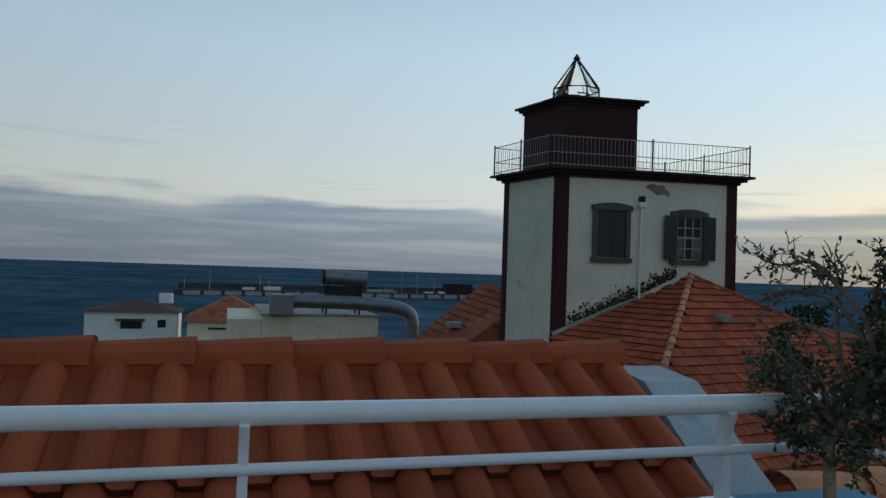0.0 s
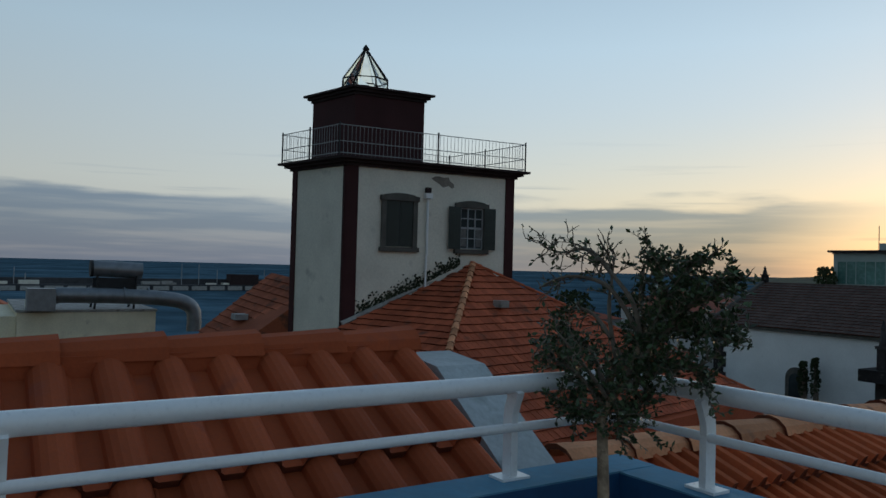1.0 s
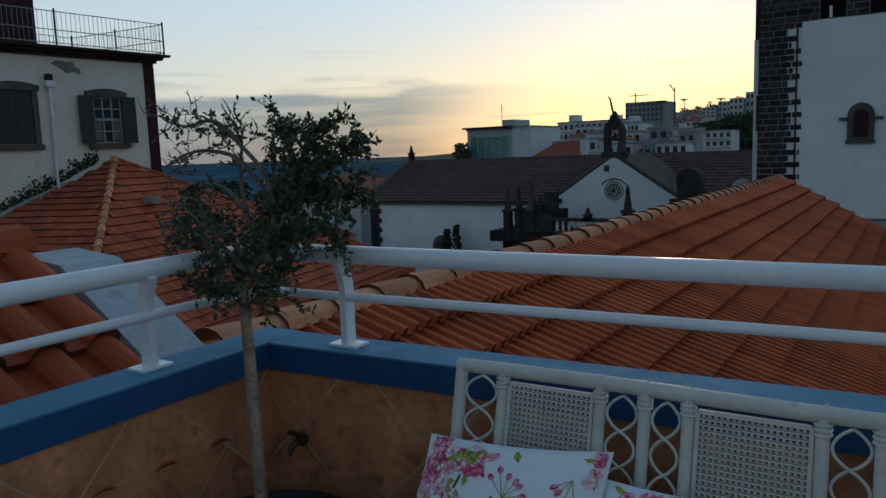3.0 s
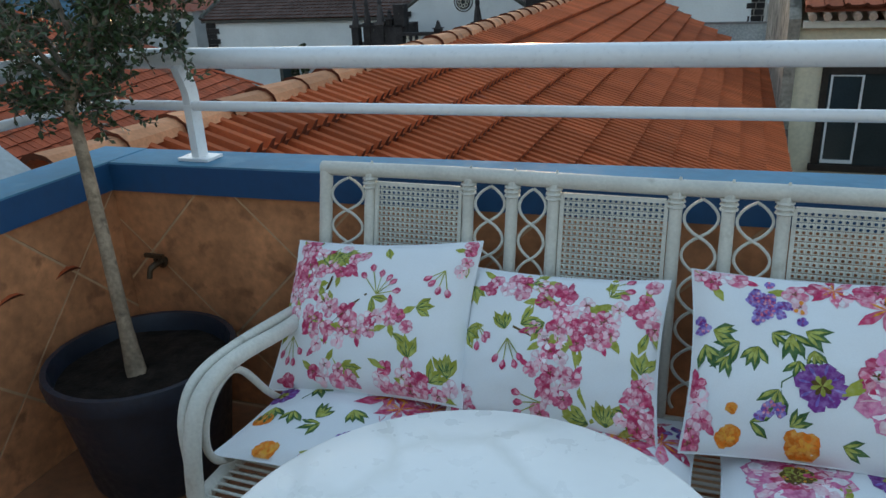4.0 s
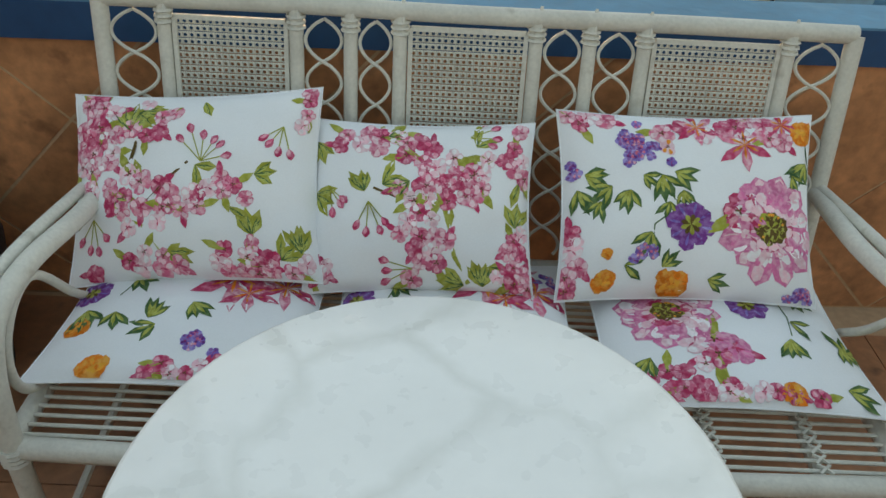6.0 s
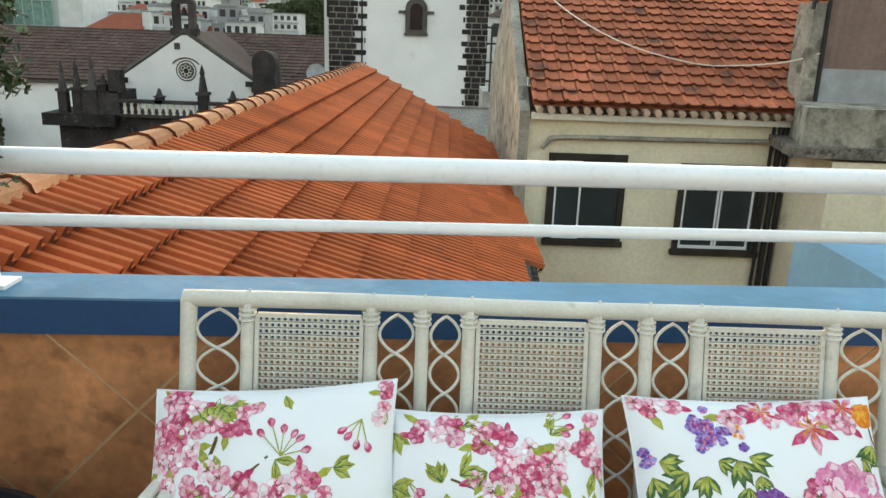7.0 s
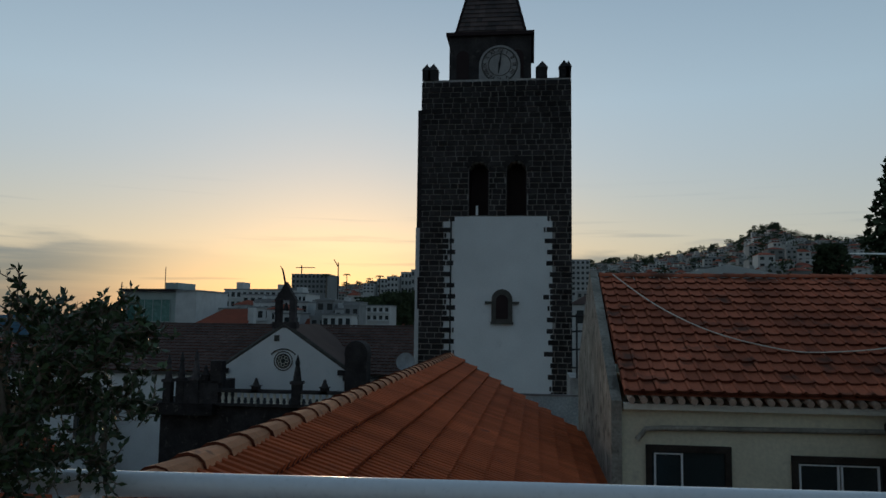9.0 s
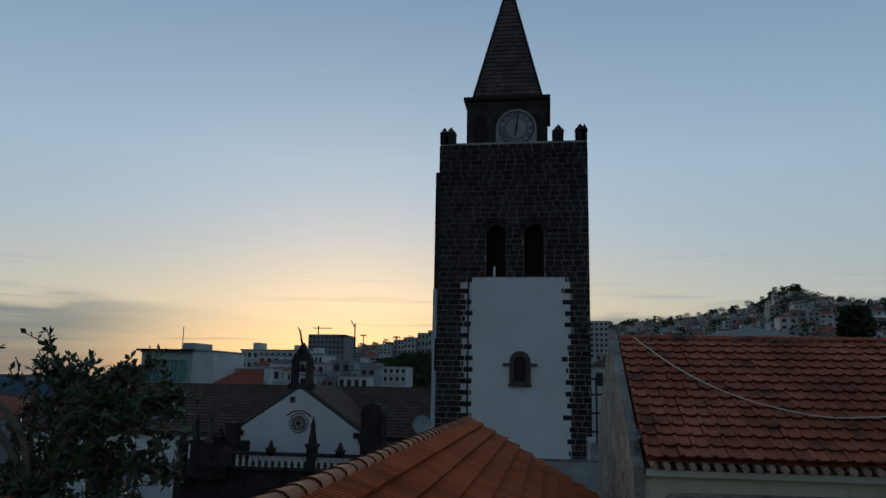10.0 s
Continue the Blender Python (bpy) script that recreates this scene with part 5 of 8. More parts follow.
    for v in bm.verts:
        v.co = Matrix.Translation((-7.45, 43.6, -0.95)) @ Matrix.Rotation(radians(75), 4, "X") @ v.co
    part("reflector", bm, PALE_IRON, d, smooth=True)
    bm = bmesh.new()
    tube(bm, [(-7.45, 43.8, -3.4), (-7.45, 43.8, -0.9)], 0.05, 6)
    part("mast", bm, IRON, d)
    solid("support_roof", (-9.4, 43.0, -14), (-7.5, 46.0, -3.4), PLASTER_OLD, d)


cathedral()


# ---- ground, sea, hills ----
HILL = ((-3.0, -0.02), (-0.75, -0.012), (-0.62, -0.004), (-0.5, 0.004), (-0.35, 0.022), (-0.2, 0.045), (-0.1, 0.055), (0.1, 0.070), (0.2, 0.082), (0.25, 0.092), (0.29, 0.114), (0.315, 0.117), (0.345, 0.104), (0.40, 0.100), (0.6, 0.106), (3.0, 0.10))


def hill_slope(u):
    for (a, za), (b, zb) in zip(HILL, HILL[1:]):
        if a <= u <= b:
            return za + (zb - za) * (u - a) / (b - a)
    return HILL[0][1] if u < HILL[0][0] else HILL[-1][1]


def ground_z(x, y):
    if x < -110 and x < -0.62 * y:
        return -24
    if x < -60 and y < 60:
        return -14 - 10 * min(1, max(0, (-x - 60) / 45))
    r = max(0.0, y - 80)
    if r <= 0:
        return -14
    u = x / max(y, 1)
    f = min(1.0, r / 2400)
    z = -14 + (hill_slope(u) * 2500 + 14) * f + 6 * noise.noise((x * 0.004, y * 0.004, 0)) * f
    if y > 2550:
        z -= (y - 2550) * 0.08
    if u < -0.55:
        z -= min(1, (-0.55 - u) / 0.12) * 25 * min(1, r / 120)
    return z


GROUND = mat("scrub_and_soil", (0.06, 0.065, 0.04), 0.95, var=0.35, scale=0.03, fine=0.4, bump=0.3)


def build_ground():
    xs = [-4500, -2500, -1500, -900, -600, -400, -300, -220, -160, -120, -90, -60, -40, -20, 0, 20, 40, 80, 130, 200, 280, 360, 440, 520, 600, 680, 760, 840, 920, 1000, 1100, 1300, 1600, 2200, 3500]
    ys = [-4500, -2000, -800, -300, -100, 0, 40, 80, 110, 150, 200, 260, 330, 420, 520, 650, 800, 1000, 1250, 1500, 1750, 2000, 2200, 2400, 2500, 2560, 2700, 3200, 4500]
    bm = bmesh.new()
    g = [[bm.verts.new((x, y, ground_z(x, y))) for x in xs] for y in ys]
    for j in range(len(ys) - 1):
        for i in range(len(xs) - 1):
            bm.faces.new((g[j][i], g[j][i + 1], g[j + 1][i + 1], g[j + 1][i]))
    setting(part("ground", bm, GROUND, smooth=True), "town ground rising to dark wooded hills", "ground")


build_ground()


def sea_mat():
    m = mat("sea_water", (0.060, 0.112, 0.150), 0.5, var=0.45, scale=0.006, fine=0.05, bump=0.0)
    nt = m.node_tree
    b = nt.nodes["Principled BSDF"]
    b.inputs["Specular IOR Level"].default_value = 0.0
    geo = nt.nodes.new("ShaderNodeNewGeometry")
    mp = nt.nodes.new("ShaderNodeMapping")
    mp.inputs["Scale"].default_value = (0.035, 0.02, 1)
    nt.links.new(geo.outputs["Position"], mp.inputs[0])
    n = nt.nodes.new("ShaderNodeTexNoise")
    n.inputs["Scale"].default_value, n.inputs["Detail"].default_value = 3.0, 8.0
    nt.links.new(mp.outputs[0], n.inputs["Vector"])
    bp = nt.nodes.new("ShaderNodeBump")
    bp.inputs["Strength"].default_value, bp.inputs["Distance"].default_value = 1.0, 6.0
    nt.links.new(n.outputs[0], bp.inputs["Height"])
    nt.links.new(bp.outputs[0], b.inputs["Normal"])
    return m


bm = bmesh.new()
bm.faces.new([bm.verts.new(p) for p in ((-4990, -4990, -16), (-70, -4990, -16), (-70, 4990, -16), (-4990, 4990, -16))])
setting(part("water", bm, sea_mat()), "grey-blue evening sea with small waves", "sea")


def pier():
    p = thing("harbour_pier", "long dark harbour breakwater with quay and lamp masts", "pier", (-440, 60, -16))
    a, b = Vector((-416, -26, 0)), Vector((-449, 230, 0))
    d = (b - a).normalized()
    s = Vector((-d.y, d.x, 0))
    dark = mat("harbour_concrete", (0.06, 0.06, 0.065), 0.9, var=0.3, scale=0.05, fine=0.5)
    m = Matrix(((d.x, s.x, 0, a.x), (d.y, s.y, 0, a.y), (0, 0, 1, 0), (0, 0, 0, 1)))
    L = (b - a).length
    solid("mole", (0, 0, -18), (L, 13, -12.7), dark, p, m=m)
    solid("wave_wall", (2.5, 10, -12.7), (L, 13, -9.6), dark, p, m=m)
    for k in range(24):
        x = 4 + k * L / 24
        solid("quay_block", (x, -0.4, -15.7), (x + L / 24 - 2, -0.01, -13.4), CONCRETE, p, m=m)
    for k, h in ((5, 6), (18, 11), (45, 8.5), (50, 5.5), (90, 9.5), (129, 12), (139, 12), (150, 8.5), (180, 9.5)):
        bm = bmesh.new()
        q = m @ Vector((k, 5, 0))
        tube(bm, [(q.x, q.y, -12.7), (q.x, q.y, -12.7 + h)], 0.22, 5)
        part("lamp_mast", bm, PALE_IRON, p)
    rng = random.Random(2)
    for k in range(14):
        x = rng.uniform(30, L - 25)
        solid("quay_shed", (x, 3.5, -12.7), (x + rng.uniform(3.5, 10), 7, -12.7 + rng.uniform(0.9, 2.4)), PLASTER_OLD if k % 2 else CONCRETE, p, m=m)
    solid("harbour_office", (157, 2.4, -12.7), (175, 8, -6.5), TRIM_AND_SHADE, p, m=m)


pier()


# ---- town between the terrace and the sea ----
def hip_house(name, label, x0, y0, x1, y1, ze, zr, wall, roof, base=-30):
    h = thing(name, label, "house", ((x0 + x1) / 2, (y0 + y1) / 2, base))
    solid("wall", (x0, y0, base), (x1, y1, ze), wall, h)
    bm = bmesh.new()
    o = 0.3
    lx, ly = x1 - x0, y1 - y0
    ins = min(lx, ly) / 2
    base_v = [bm.verts.new(p) for p in ((x0 - o, y0 - o, ze), (x1 + o, y0 - o, ze), (x1 + o, y1 + o, ze), (x0 - o, y1 + o, ze))]
    if lx > ly:
        r = [bm.verts.new((x0 + ins, (y0 + y1) / 2, zr)), bm.verts.new((x1 - ins, (y0 + y1) / 2, zr))]
        fs = ((0, 1, r[1], r[0]), (1, 2, r[1]), (2, 3, r[0], r[1]), (3, 0, r[0]))
    else:
        r = [bm.verts.new(((x0 + x1) / 2, y0 + ins, zr)), bm.verts.new(((x0 + x1) / 2, y1 - ins, zr))]
        fs = ((0, 1, r[0]), (1, 2, r[1], r[0]), (2, 3, r[1]), (3, 0, r[0], r[1]))
    for f in fs:
        bm.faces.new([base_v[q] if isinstance(q, int) else q for q in f])
    bm.faces.new(base_v[::-1])
    part("roof", bm, roof, h)
    return h


def seaward_town():
    h = hip_house("white_house", "white house with a low brown hipped roof", -66, -10.1, -60, -3.6, -2.25, -1.45, PLASTER_WHITE, TERRACOTTA_BROWN)
    solid("awning", (-60.1, -7.9, -2.9), (-59.4, -5.9, -2.75), TERRACOTTA_BROWN, h)
    solid("window", (-60.02, -7.6, -3.5), (-59.95, -6.1, -2.9), DARK_PANE, h)
    solid("window", (-60.02, -5.0, -3.4), (-59.95, -4.4, -2.8), DARK_PANE, h)
    solid("chimney", (-64, -5.2, -1.7), (-63, -4.2, -0.95), PLASTER_WHITE, h)
    rng = random.Random(8)
    h = hip_house("red_roof_house", "cream house with an orange hipped roof", -62, -2.6, -54, 3.2, -2.45, -0.75, PLASTER_YELLOW, TERRACOTTA_WORN)
    solid("slot_window", (-54.02, -1.2, -3.0), (-53.95, 1.5, -2.85), DARK_PANE, h)
    b = thing("cream_block", "cream plastered flat-roofed block with air ducts", "building", (-36, 4, -30))
    solid("wall", (-44, 1.55, -30), (-35, 7.0, -0.72), PLASTER_YELLOW, b)
    solid("coping", (-44, 1.5, -0.72), (-34.95, 7.05, -0.62), CONCRETE, b)
    solid("side_wall", (-44, 0.0, -30), (-35.4, 1.54, -0.9), PLASTER_YELLOW, b)
    solid("upstand", (-36.5, 1.9, -0.62), (-35.6, 2.5, -0.3), PLASTER_YELLOW, b)
    t = thing("solar_tank", "grey solar water tank on a dark stand", "water tank", (-35.6, 5.4, -0.62))
    bm = bmesh.new()
    tube(bm, [(-35.6, 4.38, 1.16), (-35.6, 6.45, 1.08)], 0.36, 18)
    part("cylinder", bm, STEEL, t, smooth=True)
    bm = bmesh.new()
    tube(bm, [(-35.6, 4.30, 1.16), (-35.6, 4.42, 1.16)], 0.372, 18)
    part("end_cap", bm, IRON, t)
    for y in (4.5, 6.1):
        bm = bmesh.new()
        tube(bm, [(-35.3, y, -0.62), (-35.3, y + 0.1, 0.86)], 0.05, 5)
        tube(bm, [(-36.6, y, -0.62), (-35.5, y + 0.1, 0.86)], 0.05, 5)
        part("stand_leg", bm, IRON, t)
    bm = bmesh.new()
    prism(bm, [(4.4, -0.2), (6.2, -0.2), (6.2, 0.75), (4.4, 0.75)], -35.5, -35.42, Matrix(((0, 0, 1, 0), (1, 0, 0, 0), (0, 1, 0, 0), (0, 0, 0, 1))))
    part("collector", bm, IRON, t)
    du = thing("air_duct", "thick galvanised air duct running along the roof", "duct", (-34.6, 5.5, -0.62))
    bm = bmesh.new()
    tube(bm, smooth_curve([(-34.8, 2.9, 0.02), (-34.8, 4.3, 0.0), (-34.8, 6.0, -0.05), (-34.6, 7.2, -0.12), (-34.6, 8.1, -0.3), (-34.6, 8.55, -0.7), (-34.6, 8.6, -1.6)], 6), 0.33, 16)
    duct = part("pipe", bm, STEEL, du, smooth=True)
    for y in (3.0, 4.2, 5.6, 6.6):
        bm = bmesh.new()
        tube(bm, [(-34.8, y - 0.03, 0.0), (-34.8, y + 0.03, 0.0)], 0.355, 16)
        part("flange", bm, STEEL, duct)
    solid("fan_box", (-35.3, 1.85, -0.62), (-34.3, 2.9, 0.3), STEEL, du, bevel=0.03)
    # orange roof in front of the tower's left side
    r = thing("gabled_roof", "orange tiled gable roof beside the lookout tower", "roof", (-29, 10, -30))
    P = [Vector(p) for p in ((-30, 7.6, -1.3), (-30.6, 10.8, 1.12), (-26.6, 11.4, 0.75), (-26.0, 7.8, -1.5))]
    bm = bmesh.new()
    v = [bm.verts.new(p) for p in P]
    lo = [bm.verts.new((p.x, p.y, -30)) for p in P]
    bm.faces.new(v)
    for k in range(4):
        bm.faces.new((v[k], v[(k + 1) % 4], lo[(k + 1) % 4], lo[k]))
    part("deck", bm, TERRACOTTA_WORN, r)
    al, dn = (P[2] - P[1]).normalized(), (P[0] - P[1]).normalized()
    tile_field(r, "flat", P[1] + Vector((0, 0, 0.05)), al, dn, 16, 11, 0.25, 0.36, 0.05, TERRACOTTA_WORN, limit=60)
    solid("roof_window", (-28.6, 8.5, -0.62), (-28.0, 9.0, -0.4), PALE_IRON, r)
    # dark low roofs and trees nearer the shore, seen left of the houses
    for k in range(14):
        y = rng.uniform(-40, 12)
        x = rng.uniform(-108, -80)
        z = -9 - rng.uniform(0, 3) - (-x - 80) * 0.02
        hip_house("shore_house", "small shore house with a dull tiled roof", x, y, x + rng.uniform(6, 10), y + rng.uniform(6, 12), z, z + 1.4, rng.choice((PLASTER_WHITE, PLASTER_OLD, PLASTER_YELLOW)), rng.choice((TERRACOTTA_BROWN, TERRACOTTA_WORN)), base=-34)


seaward_town()


# ---- cane furniture ----
CANE = mat("painted_cane", (0.62, 0.60, 0.53), 0.5, var=0.10, scale=8, fine=120, bump=0.35, stain=(0.46, 0.43, 0.36), stain_at=0.63)
CANE_WEAVE = mat("woven_cane_panel", (0.60, 0.59, 0.52), 0.6, var=0.12, scale=10, fine=200, bump=0.4)
CLOTH = mat("white_cotton", (0.82, 0.84, 0.85), 0.9, var=0.03, scale=6, fine=300, bump=0.12)
POT = mat("dark_plastic_pot", (0.016, 0.022, 0.035), 0.45, var=0.3, scale=6, fine=40, bump=0.15)
SOIL = mat("potting_soil", (0.022, 0.016, 0.012), 0.95, var=0.5, scale=20, fine=90, bump=1.0)
BARK = mat("pale_bark", (0.30, 0.22, 0.15), 0.85, var=0.35, scale=14, fine=70, bump=0.6, stain=(0.14, 0.10, 0.07), stain_at=0.58)
TWIG = mat("grey_twig", (0.17, 0.14, 0.11), 0.85, var=0.3, scale=14, fine=70, bump=0.4)
LEAF = mat("small_dark_leaf", (0.045, 0.075, 0.028), 0.45, var=0.25, scale=6, fine=60, island=0.45, bump=0.1)
PRINT = {
    "white": (0.84, 0.74, 0.76), "pink": (0.70, 0.15, 0.25), "deep_pink": (0.54, 0.045, 0.12), "pale_pink": (0.83, 0.50, 0.56), "olive": (0.32, 0.33, 0.055),
    "leaf": (0.055, 0.125, 0.05), "brown": (0.12, 0.075, 0.025), "lime": (0.42, 0.44, 0.12), "purple": (0.19, 0.045, 0.23), "violet": (0.20, 0.13, 0.44), "orange": (0.78, 0.19, 0.02), "amber": (0.85, 0.33, 0.05), "peony": (0.70, 0.17, 0.34),
}


def ink_mat(name, colour, wash):
    """Printed dye that runs from full colour to a thin wash."""
    m = mat("print_" + name, colour, 0.9, var=0.12, scale=22, fine=120, bump=0.05, island=0.15)
    nt = m.node_tree
    b = nt.nodes["Principled BSDF"]
    base = b.inputs["Base Color"].links[0].from_socket
    geo = nt.nodes.new("ShaderNodeNewGeometry")
    n = nt.nodes.new("ShaderNodeTexNoise")
    n.inputs["Scale"].default_value, n.inputs["Detail"].default_value = 75.0, 3.0
    nt.links.new(geo.outputs["Position"], n.inputs["Vector"])
    r = nt.nodes.new("ShaderNodeMapRange")
    for i, v in enumerate((0.42, 0.66, 0.0, 0.85)):
        r.inputs[i + 1].default_value = v
    nt.links.new(n.outputs[0], r.inputs[0])
    mx = nt.nodes.new("ShaderNodeMix")
    mx.data_type = "RGBA"
    nt.links.new(r.outputs[0], mx.inputs[0])
    nt.links.new(base, mx.inputs[6])
    mx.inputs[7].default_value = (*wash, 1)
    nt.links.new(mx.outputs[2], b.inputs["Base Color"])
    return m


WASH = {"pink": (0.84, 0.55, 0.60), "pale_pink": (0.86, 0.72, 0.74), "deep_pink": (0.70, 0.22, 0.32), "peony": (0.82, 0.42, 0.54), "olive": (0.46, 0.46, 0.14), "leaf": (0.15, 0.24, 0.10), "purple": (0.34, 0.18, 0.45), "violet": (0.45, 0.38, 0.70), "orange": (0.85, 0.42, 0.10)}
INK = {k: ink_mat(k, c, WASH.get(k, tuple(min(0.86, v * 1.3) for v in c))) for k, c in PRINT.items()}


def marble_mat():
    m = mat("white_marble", (0.83, 0.82, 0.79), 0.32, var=0.03, scale=3, fine=20, bump=0.0, coat=0.08)
    nt = m.node_tree
    b = nt.nodes["Principled BSDF"]
    base = b.inputs["Base Color"].links[0].from_socket
    geo = nt.nodes.new("ShaderNodeNewGeometry")
    warp = nt.nodes.new("ShaderNodeTexNoise")
    warp.inputs["Scale"].default_value, warp.inputs["Detail"].default_value = 3.0, 6.0
    nt.links.new(geo.outputs["Position"], warp.inputs["Vector"])
    addv = nt.nodes.new("ShaderNodeVectorMath")
    addv.operation = "MULTIPLY_ADD"
    addv.inputs[1].default_value = (0.35, 0.35, 0.35)
    nt.links.new(warp.outputs["Color"], addv.inputs[0])
    nt.links.new(geo.outputs["Position"], addv.inputs[2])
    vo = nt.nodes.new("ShaderNodeTexVoronoi")
    vo.feature = "DISTANCE_TO_EDGE"
    vo.inputs["Scale"].default_value = 3.4
    nt.links.new(addv.outputs[0], vo.inputs["Vector"])
    r = nt.nodes.new("ShaderNodeMapRange")
    for i, v in enumerate((0.0, 0.09, 0.42, 0.0)):
        r.inputs[i + 1].default_value = v
    nt.links.new(vo.outputs["Distance"], r.inputs[0])
    cloud = nt.nodes.new("ShaderNodeTexNoise")
    cloud.inputs["Scale"].default_value = 4.0
    nt.links.new(geo.outputs["Position"], cloud.inputs["Vector"])
    mu = nt.nodes.new("ShaderNodeMath")
    mu.operation = "MULTIPLY"
    nt.links.new(r.outputs[0], mu.inputs[0])
    nt.links.new(cloud.outputs[0], mu.inputs[1])
    mx = nt.nodes.new("ShaderNodeMix")
    mx.data_type = "RGBA"
    nt.links.new(mu.outputs[0], mx.inputs[0])
    nt.links.new(base, mx.inputs[6])
    mx.inputs[7].default_value = (0.40, 0.40, 0.34, 1)
    nt.links.new(mx.outputs[2], b.inputs["Base Color"])
    return m


MARBLE = marble_mat()


def cane(name, pts, r, parent, seg=8, label=""):
    bm = bmesh.new()
    tube(bm, pts, r, seg)
    return part(name, bm, CANE, parent, label, smooth=True)


def cane_panel(parent, x0, x1, z0, z1, yz):
    """A woven panel with a real hole in every cell."""
    pitch = 0.0148
    nx, nz = max(1, round((x1 - x0) / pitch)), max(1, round((z1 - z0) / pitch))
    dx, dz = (x1 - x0) / nx, (z1 - z0) / nz
    vs, fs = [], []
    for i in range(nx):
        for j in range(nz):
            cx, cz = x0 + (i + 0.5) * dx, z0 + (j + 0.5) * dz
            o = len(vs)
            for k in range(8):
                a = k * math.pi / 4
                s = 1 / max(abs(math.cos(a)), abs(math.sin(a)))
                vs.append((cx + dx * 0.5 * s * math.cos(a), yz(cz), cz + dz * 0.5 * s * math.sin(a)))
            for k in range(8):
                a = k * math.pi / 4
                vs.append((cx + dx * 0.27 * math.cos(a), yz(cz) - 0.0016, cz + dz * 0.27 * math.sin(a)))
            for k in range(8):
                fs.append((o + k, o + (k + 1) % 8, o + 8 + (k + 1) % 8, o + 8 + k))
            # corners between the octagons
    me = bpy.data.meshes.new("cane_panel")
    me.from_pydata(vs, [], fs)
    me.materials.append(CANE_WEAVE)
    ob = new("cane_panel", me)
    under(ob, parent)
    tagged(ob, "woven cane panel with rows of small holes")
    bm = bmesh.new()
    for xa, xb, za, zb in ((x0 - 0.006, x0 + 0.004, z0, z1), (x1 - 0.004, x1 + 0.006, z0, z1), (x0, x1, z1 - 0.004, z1 + 0.006), (x0, x1, z0 - 0.006, z0 + 0.004)):
        vs2 = box(bm, (xa, -0.005, za), (xb, 0.005, zb))
        for v in vs2:
            v.co.y += yz(v.co.z)
    part("panel_frame", bm, CANE, ob)


